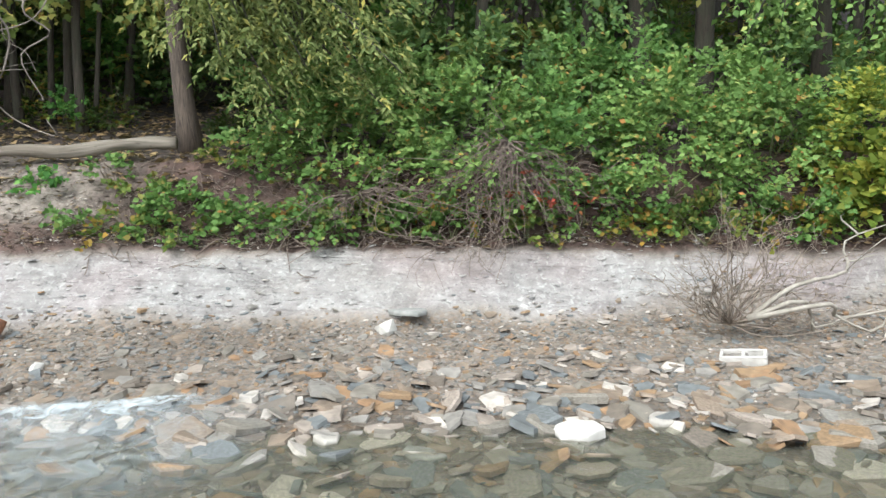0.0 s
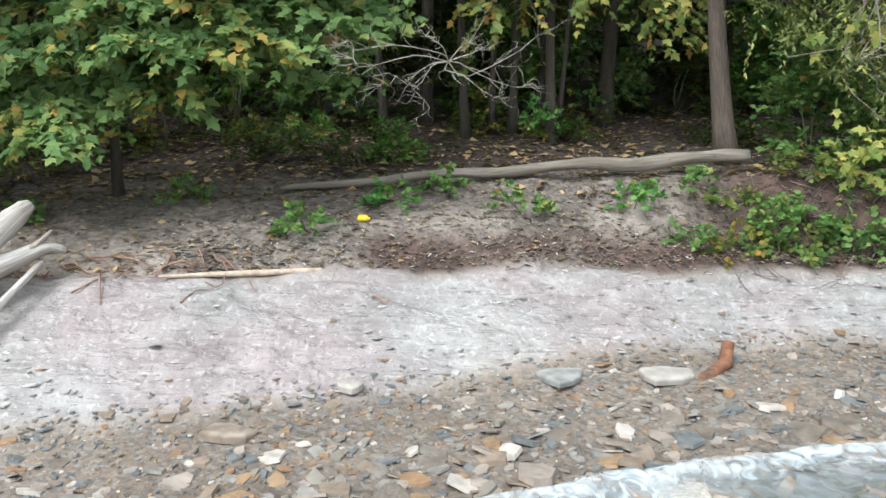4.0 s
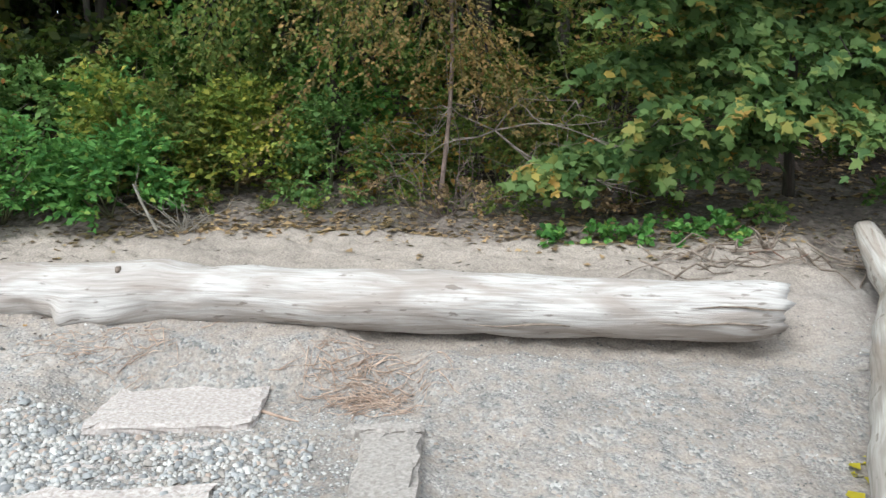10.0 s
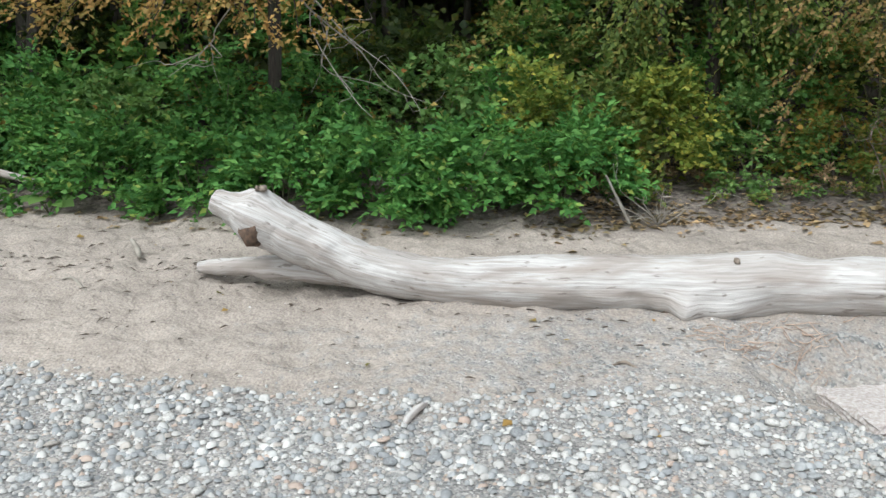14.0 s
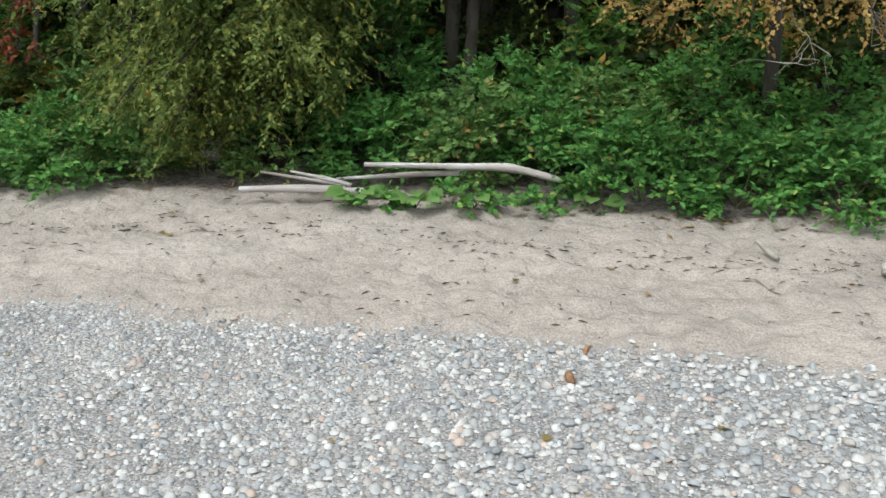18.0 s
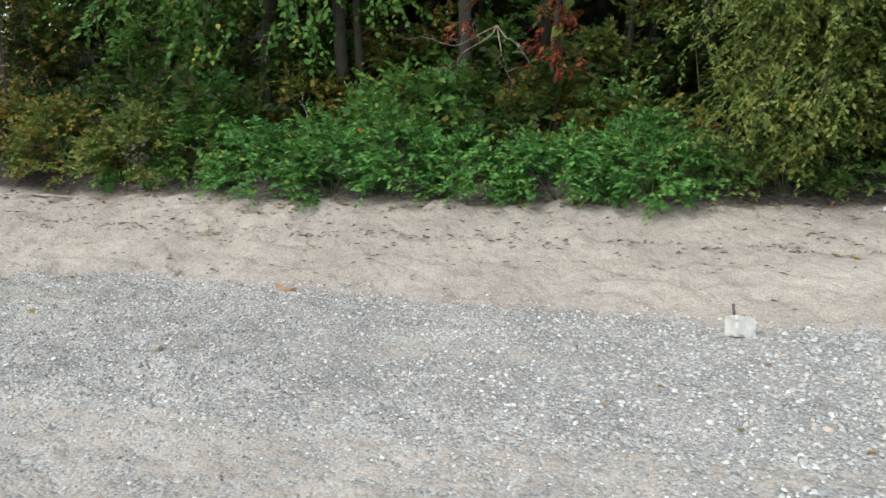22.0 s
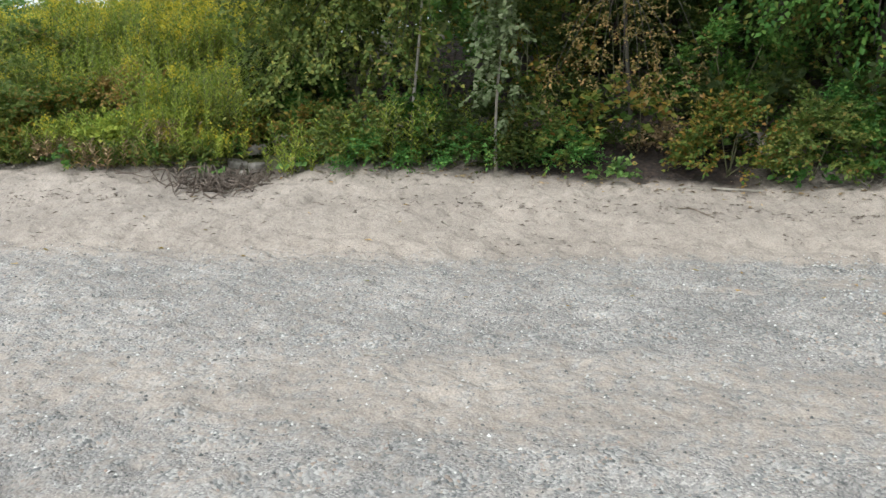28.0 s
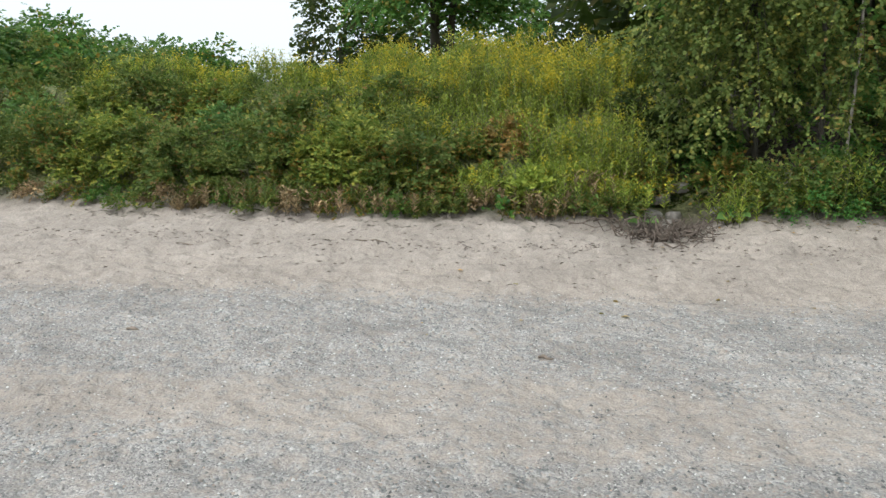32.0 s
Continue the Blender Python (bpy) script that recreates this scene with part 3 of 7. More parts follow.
SHELF = [(12, 8.9, .95), (3, 8.7, .9), (-2.5, 8.85, .88), (-5, 8.45, .9), (-7, 8.15, .93), (-9.5, 7.6, 1.0), (-12, 7.4, 1.0), (-17, 7.6, .98), (-22, 8.0, .95), (-26.5, 9.0, 1.1), (-30.7, 9.3, 1.0),
         (-36, 10.1, 1.13), (-42, 10.05, 1.08), (-50, 9.7, 1.25), (-75, 8, 1.2)]
PLANT_FOOT = [(12, 9.2, 1.2), (3, 9.05, 1.1), (-2.5, 9.2, 1.0), (-5, 9.0, 1.25), (-7.5, 8.75, 1.42), (-10, 8.6, 1.32), (-12.5, 8.4, 1.27), (-16.5, 9.2, 1.31), (-20, 8.8, 1.2), (-24, 9.6, 1.25), (-27, 10.4, 1.5), (-31, 10.7, 1.42),
              (-35, 10.7, 1.38), (-40, 11.4, 1.5), (-43.5, 11.6, 1.65), (-45.3, 11.6, 1.62), (-46.0, 12.0, 1.42), (-46.9, 12.0, 1.45), (-47.6, 11.5, 1.57), (-49.4, 11.2, 1.58), (-51.6, 11.1, 1.64), (-54, 11.4, 1.68), (-58, 12.2, 1.72), (-75, 14, 1.7)]
BANK_TOP = [(12, 10, 2.0), (-3, 9.9, 1.85), (-6, 9.9, 1.75), (-9, 10.2, 1.7), (-13, 10.2, 1.6), (-20, 10.6, 1.7), (-30, 12.6, 2.0), (-40, 13, 2.3), (-44, 13.2, 2.4), (-45.4, 13.1, 2.3), (-46.1, 13.3, 1.9), (-46.9, 13.3, 2.0), (-47.7, 13, 2.5), (-50.5, 13.2, 2.5), (-54, 13.8, 2.7), (-58, 14.5, 2.8), (-75, 15.2, 2.9)]
SLOPE = [(12, 16, 3.0), (-20, 16, 2.9), (-36, 17, 3.2), (-42, 17, 3.8), (-46, 16.6, 4.4), (-50, 16.5, 4.6), (-56, 16.8, 4.7), (-75, 17.5, 4.7)]
UPLAND = [(12, 34, 7.5), (-30, 34, 7), (-44, 30, 6), (-52, 26, 5.4), (-75, 24, 5.2)]
FAR = [(12, 130, 24), (-30, 130, 22), (-50, 130, 9), (-75, 130, 8)]


def along_shore(line, x):
    a = np.array(sorted(line))
    return np.interp(x, a[:, 0], a[:, 1]), np.interp(x, a[:, 0], a[:, 2])


def land(x, y):
    """Height of the ground."""
    x, y = np.broadcast_arrays(np.asarray(x, float), np.asarray(y, float))
    shp = x.shape
    x, y = x.ravel(), y.ravel()
    ks = [along_shore(k, x) for k in (WATER_LINE, STONE_EDGE, SHELF, PLANT_FOOT, BANK_TOP, SLOPE, UPLAND, FAR)]
    ys = np.stack([ks[0][0] - 40, ks[0][0] - 6] + [k[0] for k in ks] + [np.full(x.shape, 3000.0)])
    zs = np.stack([np.full(x.shape, -5.0), np.full(x.shape, -0.75)] + [k[1] for k in ks] + [ks[-1][1] + 40])
    z = zs[0].copy()
    for i in range(len(ys) - 1):
        t = np.clip((y - ys[i]) / (ys[i + 1] - ys[i]), 0, 1)
        z = np.where(y >= ys[i], zs[i] + (zs[i + 1] - zs[i]) * t, z)
    return z.reshape(shp)


def smooth_land(x, y):
    o = 0.16
    return (land(x, y) * 2 + land(x - 2 * o, y) + land(x + 2 * o, y) + land(x, y - o) + land(x, y + o)) / 6


def sand_strip(x, y):
    """Bare sand in the shingle: a strip along the shore and thinner streaks."""
    d = along_shore(STONE_EDGE, x)[0] - y + .3 * rough(x * .3, y, 1.2, 92, 2)
    strip = fade(3.2, 3.9, d) * fade(5.4, 4.7, d) * fade(-29.5, -32.5, x) * (.7 + .5 * rough(x * .4, y, .8, 93, 2))
    streak = .75 * fade(.0, .4, rough(x * .12, y, .55, 95, 2)) * fade(-24, -29, x) * fade(-43, -38, x) * fade(.2, .8, d)
    return np.clip(np.maximum(strip, streak), 0, 1)


def dry_mound(x, y):
    """A low drift of paler, wind-blown sand."""
    k = np.exp(-((x + 28.3) / 1.5) ** 2 - ((y - 8.75) / .55) ** 2) + .7 * np.exp(-((x + 26.2) / .7) ** 2 - ((y - 9.1) / .35) ** 2)
    return np.clip(k + .15 * rough(x, y, .5, 96, 2) * (k > .1), 0, 1)


def zones(x, y):
    """How much of each surface lies at a place."""
    w, s, c, f, b, u = [along_shore(k, x)[0] for k in (WATER_LINE, STONE_EDGE, SHELF, PLANT_FOOT, BANK_TOP, SLOPE)]
    wob = rough(x, y, 1.1, 5) * 0.22
    east = fade(-11.5, -9.0, x + rough(x, y, 1.5, 8) * 0.6)
    seaward = 1 - fade(-0.12, 0.18, y - s + wob)
    bed = east * seaward
    clay = fade(-12.5, -9.5, x) * (1 - seaward) * (1 - fade(-0.1, 0.15, y - c + wob)) * (1 - 0.35 * fade(0.1, 0.5, rough(x, y, 1.6, 3)))
    grit = (1 - east) * fade(-22.5, -18.5, x) * (1 - fade(-.2, .6, y - s - 1.1)) * .55
    gravel = (1 - east) * fade(-15.6, -17.2, x) * (1 - fade(-0.25, 0.25, y - s + wob))
    litter = fade(-0.12, 0.25, y - np.where(x > -11, c, np.where(x > -18.6, f - .18, f + .22)) + wob) * fade(-47, -44, x)
    litter = litter * (1 - .6 * fade(-.05, .4, rough(x, y, .8, 15)) * fade(-11, -9, x) * (1 - fade(.7, 1.4, y - c)))
    grass = fade(-44, -47, x) * fade(0.2, 1.2, y - f + wob)
    litter = np.maximum(litter, fade(-44, -47, x) * fade(-0.1, 0.3, y - f + wob) * 0.35)
    wet = np.clip(1 - fade(-0.1, 0.55, y - w - 0.1 + wob), 0, 1)
    # Shade-darkened floor behind the bank top, also painted into gully hollow and hedge gap.
    shaded_humus = np.maximum(fade(-.1, .7, y - b + wob) * fade(-47, -44, x), fade(-47.6, -46.9, x) * fade(-44.9, -45.5, x) * fade(11.9, 12.4, y + wob) * .9)
    shaded_humus = np.maximum(shaded_humus, fade(-42.3, -41.7, x) * fade(-37.9, -38.5, x) * fade(0, .35, y - f + wob))
    gravel = gravel * (1 - .62 * sand_strip(x, y)) * (1 - .35 * fade(-34, -44, x)) * (1 - .5 * fade(-36, -44, x) * fade(1.0, 0, s - y))
    gravel = np.maximum(gravel, grit)
    d = y - c + wob * .5
    soil = np.maximum(fade(-.02, .1, d) * fade(1.7, 1.1, d) * fade(-4.4, -3.0, x), fade(-.02, .12, d) * fade(.7, .3, d) * fade(-.4, .05, rough(x * .7, y, .6, 17)) * fade(-9.6, -8.2, x) * .95)
    return dict(bed=bed, clay=clay, gravel=gravel, litter=litter, grass=grass, wet=wet, shaded_humus=shaded_humus, soil=soil, dry=dry_mound(x, y))


def pits(x, y, cell, seed):
    """Trodden hollows with soft rims, one or none to a cell."""
    ix, iy = np.floor(x / cell), np.floor(y / cell)
    out = 0.0
    for i in (-1, 0, 1):
        for j in (-1, 0, 1):
            cx, cy = ix + i, iy + j
            a = lattice(cx, cy, seed + 2)
            r2 = (cell * (.24 + .16 * a)) ** 2
            d2 = ((x - (cx + lattice(cx, cy, seed)) * cell) * .8) ** 2 + (y - (cy + lattice(cx, cy, seed + 1)) * cell) ** 2
            out = out + (a > .2) * (.45 * np.exp(-d2 / r2 / 3.2) - np.exp(-d2 / r2))
    return out


def surface(x, y):
    """Ground with its small relief: footprints in the sand, lumps of clay, ripples in litter."""
    z = smooth_land(x, y)
    q = zones(x, y)
    near = fade(30, 22, y) * fade(-6, 0, y)
    soft = (1 - q["bed"]) * (1 - q["clay"]) * (1 - q["gravel"]) * (1 - q["litter"])
    soft = np.maximum(soft, .95 * q["gravel"] * fade(-26, -38, x))
    z = z + .07 * q["dry"]
    z = z + near * soft * (1 - .6 * q["dry"]) * (1 + .3 * fade(-26, -34, x)) * (0.08 * pits(x, y, .38, 21) + .06 * pits(x, y, .24, 27) + .035 * rough(x, y, .5, 24, 3) + 0.035 * rough(x, y, 1.4, 22, 2))
    log_y = 6.62 + (-11.95 - x) * .1
    z = z - .16 * fade(-15.6, -14.9, x) * fade(-11.2, -11.9, x) * fade(.5, .1, np.abs(y - log_y + .05))
    flat = fade(-17.5, -17.0, x) * fade(-14.66, -14.82, x) * fade(3.0, 3.4, y) * fade(6.6, 6.1, y)
    z = z * (1 - flat) + flat * (.388 + .03 * rough(x, y, .55, 25, 3))
    z = z + near * q["clay"] * (0.05 * rough(x * 0.5, y, 0.3, 31, 3) + 0.035 * fade(-.12, .12, rough(x * 0.2, y, 0.3, 33, 2)) + .05 * (.3 - np.abs(rough(x * .35, y, .33, 35, 2))) + .05 * rough(x, y, .17, 36, 2) * fade(-.2, .4, rough(x, y, .9, 37, 2)))
    z = z + near * q["litter"] * 0.06 * rough(x, y, 0.4, 41, 3)
    z = z + near * q["gravel"] * (0.02 * rough(x, y, 0.5, 51, 2) + 0.006 * rough(x, y, 0.05, 52, 2))
    return z + near * q["bed"] * 0.03 * rough(x, y, 0.35, 61, 3)


def build_ground():
    gx = np.concatenate([-np.geomspace(3000, 84, 22), np.arange(-82, -60, 0.35), np.arange(-60, -12, 0.09), np.arange(-12, 8, 0.055), np.arange(8, 22, 0.4), np.geomspace(24, 3000, 22)])
    gy = np.concatenate([-np.geomspace(3000, 12, 16), np.arange(-10, 2.0, 0.5), np.arange(2.0, 6.4, 0.07), np.arange(6.4, 9.4, 0.05), np.arange(9.4, 12.4, 0.1), np.arange(12.4, 20, 0.3), np.arange(20, 60, 2.0), np.geomspace(64, 2800, 16)])
    X, Y = np.meshgrid(gx, gy, indexing="ij")
    Z = surface(X, Y)
    nx, ny = X.shape
    i, j = np.meshgrid(np.arange(nx - 1), np.arange(ny - 1), indexing="ij")
    q = np.stack([i * ny + j, (i + 1) * ny + j, (i + 1) * ny + j + 1, i * ny + j + 1], -1).reshape(-1, 4)
    ob = part("ground", (np.stack([X, Y, Z], -1).reshape(-1, 3), q), GROUND)
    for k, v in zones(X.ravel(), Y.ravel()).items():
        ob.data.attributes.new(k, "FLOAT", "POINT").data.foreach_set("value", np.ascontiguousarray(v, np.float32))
    return tagged(ob, "sandy lake beach with gravel, clay ledge and leaf litter", "ground", kind="structure")


build_ground()


def build_water():
    gx = np.concatenate([-np.geomspace(3000, 30, 12), np.arange(-26, 10, 0.12), np.geomspace(12, 3000, 12)])
    gy = np.concatenate([-np.geomspace(3000, 3, 14), np.arange(-2.5, 7.2, 0.1)])
    X, Y = np.meshgrid(gx, gy, indexing="ij")
    Z = 0.0 + 0.018 * rough(X * 0.5, Y, 0.7, 71, 3)
    nx, ny = X.shape
    i, j = np.meshgrid(np.arange(nx - 1), np.arange(ny - 1), indexing="ij")
    q = np.stack([i * ny + j, (i + 1) * ny + j, (i + 1) * ny + j + 1, i * ny + j + 1], -1).reshape(-1, 4)
    ob = part("water", (np.stack([X, Y, Z], -1).reshape(-1, 3), q), WATER)
    tagged(ob, "clear shallow lake water lapping over stones", "water", kind="structure")


build_water()


def build_foam():
    """White froth left along the lip of a small wave."""
    m, n, l, b = material("wave_foam")
    tex = n.new("ShaderNodeTexCoord").outputs["Object"]
    def mask(name):
        a = n.new("ShaderNodeAttribute")
        a.attribute_name = name
        return a.outputs["Fac"]

    def maths(op, a, b_):
        k = n.new("ShaderNodeMath")
        k.operation = op
        for sock, val in zip(k.inputs, (a, b_)):
            if isinstance(val, float):
                sock.default_value = val
            else:
                l.new(val, sock)
        return k.outputs[0]

    warp = noise_node(n, l, 3.4, 9, tex, 0.9).outputs[0]
    vein = maths("ABSOLUTE", maths("SUBTRACT", warp, 0.5), 0.0)
    net = ramp_node(n, l, vein, [(0.0, (.45, .45, .45)), (0.04, (.28, .28, .28)), (0.16, (.09, .09, .09))]).outputs[0]
    clump = maths("SUBTRACT", mask("froth"), noise_node(n, l, 7, 9, tex, 1.2).outputs[0])
    fac = maths("MAXIMUM", ramp_node(n, l, clump, [(0.0, (0, 0, 0)), (0.42, (1, 1, 1))]).outputs[0], maths("MULTIPLY", maths("MULTIPLY", net, 0.85), mask("wash")))
    clear, mx = n.new("ShaderNodeBsdfTransparent"), n.new("ShaderNodeMixShader")
    b.inputs["Base Color"].default_value = (0.38, 0.405, 0.415, 1)
    b.inputs["Roughness"].default_value = 0.6
    l.new(fac, mx.inputs[0])
    l.new(clear.outputs[0], mx.inputs[1])
    l.new(b.outputs[0], mx.inputs[2])
    l.new(mx.outputs[0], n["Material Output"].inputs[0])
    gx, gy = np.arange(-7.8, -1.0, .04), np.linspace(0, 1, 44)
    X, U = np.meshgrid(gx, gy, indexing="ij")
    lip = np.interp(X, [-7.8, -7.0, -6.4, -5.7, -4.6, -3.8, -2.8, -1.0], [4.7, 5.05, 5.25, 5.5, 5.82, 6.05, 6.25, 6.5]) + .10 * rough(X, X * 0, .7, 81, 3)
    Y = lip - U * 2.2
    Z = np.maximum(.02 + .018 * rough(X * 0.5, Y, 0.7, 71, 3), smooth_land(X, Y) + .06) + .05 * fade(.16, .05, U) * fade(0, .03, U) * fade(-4.2, -5.0, X) + .012 * rough(X, Y, .12, 82, 2) * fade(0, .1, U)
    nx, ny = X.shape
    i, j = np.meshgrid(np.arange(nx - 1), np.arange(ny - 1), indexing="ij")
    q = np.stack([i * ny + j, (i + 1) * ny + j, (i + 1) * ny + j + 1, i * ny + j + 1], -1).reshape(-1, 4)
    ob = part("wave_foam", (np.stack([X, Y, Z], -1).reshape(-1, 3), q), m)
    ends = fade(-7.8, -6.9, X) * fade(-1.0, -2.4, X)
    froth = ends * (.30 * fade(0, .015, U) * fade(.2, .05, U) * fade(-1.4, -2.6, X) + .5 * fade(0, .03, U) * fade(.7, .1, U) + .12 * rough(X, Y, .3, 83, 2))
    wash = fade(-7.8, -6.9, X) * fade(-1.0, -2.4, X) * fade(0, .03, U) * fade(1, .5, U)
    for key, val in (("froth", froth), ("wash", wash)):
        ob.data.attributes.new(key, "FLOAT", "POINT").data.foreach_set("value", np.ascontiguousarray(val.ravel(), np.float32))
    tagged(ob, "white foam along the edge of a small wave", "foam", kind="structure")


build_foam()


def up_(x, y):
    return float(surface(np.array([float(x)]), np.array([float(y)]))[0])


# ---- driftwood ----
def swell(g, spots):
    """Push parts of a body outward round the given places: (place, reach, push)."""
    v = g[0]
    for c, reach, push in spots:
        d = np.linalg.norm((v - np.asarray(c)) / np.asarray(reach), axis=1)
        v += np.asarray(push, float) * np.exp(-d ** 2 * 1.6)[:, None]


def long_log():
    t = thing("driftwood_log", "long bleached driftwood log lying on the sand, with a raised end", "driftwood")
    m, k = 190, 48
    pts = curve_points([(-11.95, 6.62, .93), (-14, 6.82, .94), (-16, 7.02, .97), (-17.3, 7.15, .99), (-18.2, 7.22, .98), (-19.4, 7.26, 1.0), (-20.1, 7.27, 1.12), (-20.6, 7.29, 1.33), (-21.0, 7.31, 1.52), (-21.36, 7.34, 1.66)], m)
    s = np.linspace(0, 1, m)
    rad = np.interp(s, [0, .01, .12, .22, .33, .45, .52, .6, .7, .8, .87, .905, .925, .94, .965, .99, 1], [.21, .235, .25, .245, .255, .235, .215, .19, .185, .20, .215, .21, .185, .14, .115, .105, .085])
    g = limb(pts, rad, k, 3, 0.15, 0.55)
    swell(g, [((-17.42, 6.95, .85), (.32, .2, .18), (0, -.07, -.06)), ((-17.66, 6.9, .84), (.11, .16, .15), (-.03, -.1, -.06)), ((-17.45, 6.95, 1.0), (.4, .3, .3), (0, -.04, -.02)), ((-16.9, 7.1, 1.25), (.25, .3, .2), (0, 0, .035)), ((-14.6, 6.9, 1.2), (.3, .3, .2), (0, 0, .03)),
              ((-13.3, 6.6, 1.1), (.5, .2, .2), (0, .03, -.01)), ((-20.93, 7.2, 1.74), (.14, .2, .12), (0, -.02, .05)), ((-18.8, 7.0, 1.1), (.5, .2, .15), (0, .03, -.02)), ((-15.5, 6.75, .9), (.5, .2, .2), (0, -.03, -.03))])
    a = np.arange(k) / k * 2 * np.pi
    ragged = .075 * rough(np.cos(a) * 2.2, np.sin(a) * 2.2, .4, 9) + .018 * np.sign(np.sin(a * 7 + 1))
    for ring in range(9):
        g[0][ring * k:(ring + 1) * k, 0] += (ragged + .05 * np.sin(a)) * (1 - ring / 9)
    g[0][m * k, 0] -= .1
    body = part("trunk", g, DRIFT, t)
    low = limb(curve_points([(-19.7, 7.33, .98), (-20.5, 7.45, 1.06), (-21.1, 7.62, 1.07), (-21.62, 7.8, 1.04)], 40), np.interp(np.linspace(0, 1, 40), [0, .4, .62, .66, .9, 1], [.125, .11, .10, .082, .07, .05]), 20, 5, .2)
    part("root_stub", low, DRIFT, t)
    # Broken wood in a near-black colour that stands for the hollow's shade.
    part("broken_end", limb([(-20.95, 7.2, 1.36), (-21.02, 7.17, 1.40), (-21.12, 7.18, 1.44)], [.06, .105, .03], 14, 8, .5), plain_material("hollow_shade_wood", (.03, .02, .014), (.14, .085, .055), 20, .9), body, "dark broken wood")
    part("splinter", limb([(-20.9, 7.2, 1.36), (-21.06, 7.19, 1.36), (-21.14, 7.2, 1.4)], [.06, .03, .01], 8, 2, .4), DRIFT, body)
    for x, y, z, r in ((-17.23, 6.99, 1.222, .04), (-20.93, 7.2, 1.775, .06), (-20.97, 7.18, 1.775, .03)):
        part("knot", limb([(x, y, z - .03), (x, y - .004, z + .006)], [r, r * .8], 10, 2, .3, flat=.6), TWIG, body, "dark knot hole")
    for x0, x1, z in ((-12.1, -13.0, .87), (-12.0, -12.7, 1.0), (-13.6, -14.4, .83)):
        pp = [(x, float(np.interp(x, [-14, -11.95], [6.82, 6.62])) - math.sqrt(max(.0, .245 ** 2 - (z - .935) ** 2)) - .012, z + .012 * math.sin(x * 9)) for x in np.linspace(x0, x1, 7)]
        part("crack", limb(pp, [.004, .009, .011, .01, .009, .006, .002], 5, 3, .3), TWIG, body, "dark drying crack")
    return t


def forked_log():
    t = thing("forked_driftwood", "thick pale driftwood trunk with a blunt forked top", "driftwood")
    pts = curve_points([(-13.3, 2.0, .12), (-12.5, 3.5, .43), (-11.9, 4.7, .68), (-11.25, 6.0, .94), (-10.8, 6.9, 1.12)], 60)
    part("trunk", limb(pts, np.interp(np.linspace(0, 1, 60), [0, .3, .55, .72, .86, 1], [.28, .285, .265, .245, .205, .12]), 40, 13, .2, .5), DRIFT2, t)
    for name, pp, rr in (("fork", [(-11.12, 6.15, .95), (-11.0, 6.6, 1.08), (-10.89, 7.15, 1.28), (-10.78, 7.62, 1.46)], [.15, .16, .125, .105]),
                         ("fork", [(-11.08, 6.2, .97), (-10.88, 6.6, 1.09), (-10.62, 7.15, 1.38), (-10.44, 7.46, 1.62), (-10.37, 7.56, 1.69)], [.16, .165, .13, .09, .05]),
                         ("fork", [(-11.0, 6.3, .96), (-10.78, 6.7, 1.06), (-10.47, 7.2, 1.21), (-10.24, 7.5, 1.32), (-10.1, 7.6, 1.28)], [.14, .13, .09, .055, .03]),
                         ("splinter", [(-10.74, 7.05, 1.32), (-10.60, 7.32, 1.53), (-10.55, 7.42, 1.61)], [.08, .055, .025]),
                         ("splinter", [(-10.36, 7.3, 1.25), (-10.26, 7.45, 1.38), (-10.18, 7.52, 1.47)], [.04, .025, .008])):
        part(name, limb(curve_points(pp, 14), np.interp(np.linspace(0, 1, 14), np.linspace(0, 1, len(rr)), rr), 14, len(name) + int(rr[-1] * 400), .32, 1.6), DRIFT2, t)
    return t


long_log()
forked_log()


def pole(name, pts, rr, mat, label, category="driftwood", sides=9, bump=.15, group=""):
    n = 6 * len(pts)
    pts = np.asarray(pts, float)
    pts[1:-1] += R(int(abs(pts[0][0]) * 13) % 97).normal(0, .012, pts[1:-1].shape)
    ob = part(name, limb(curve_points(pts, n), np.interp(np.linspace(0, 1, n), np.linspace(0, 1, len(rr)), rr), sides, int(abs(pts[0][0]) * 7) % 91, bump), mat)
    return tagged(ob, label, category, group)


TAN_WOOD = plain_material("tan_wood", (.27, .20, .145), (.44, .355, .275), 14, .85)
stick = pole("driftwood_stick", [(-10.42, 6.3, .68), (-10.38, 6.6, .82), (-10.24, 7.42, 1.2)], [.046, .042, .028], DRIFT, "pale barkless stick with a reddish bark end")
part("bark_end", limb(curve_points([(-10.45, 5.93, .5), (-10.43, 6.1, .58), (-10.41, 6.36, .71)], 8), np.linspace(.055, .047, 8), 9, 4, .2), plain_material("red_bark", (.20, .13, .10), (.42, .33, .27), 16, .85), stick)
pole("fallen_log", [(-8.6, 9.75, 1.70), (-7.6, 9.9, 1.76), (-6.8, 9.85, 1.85), (-6.0, 10, 1.87), (-5.2, 9.9, 1.97), (-4.5, 9.95, 1.96), (-3.8, 9.9, 2.04), (-3.2, 9.95, 2.05)], [.03, .05, .055, .07, .066, .078, .07, .075], wood_material("old_grey_log", (.085, .070, .055), (.22, .19, .155), 2.5, 34, .9, (.11, .088, .066)), "weathered grey fallen trunk along the bank top", "log", 14, .35)
pole("driftwood_stick", [(-9.3, 7.62, 1.04), (-8.6, 7.85, 1.04), (-7.86, 8.05, 1.03)], [.014, .032, .026], TAN_WOOD, "short tan stick at the foot of the bank")
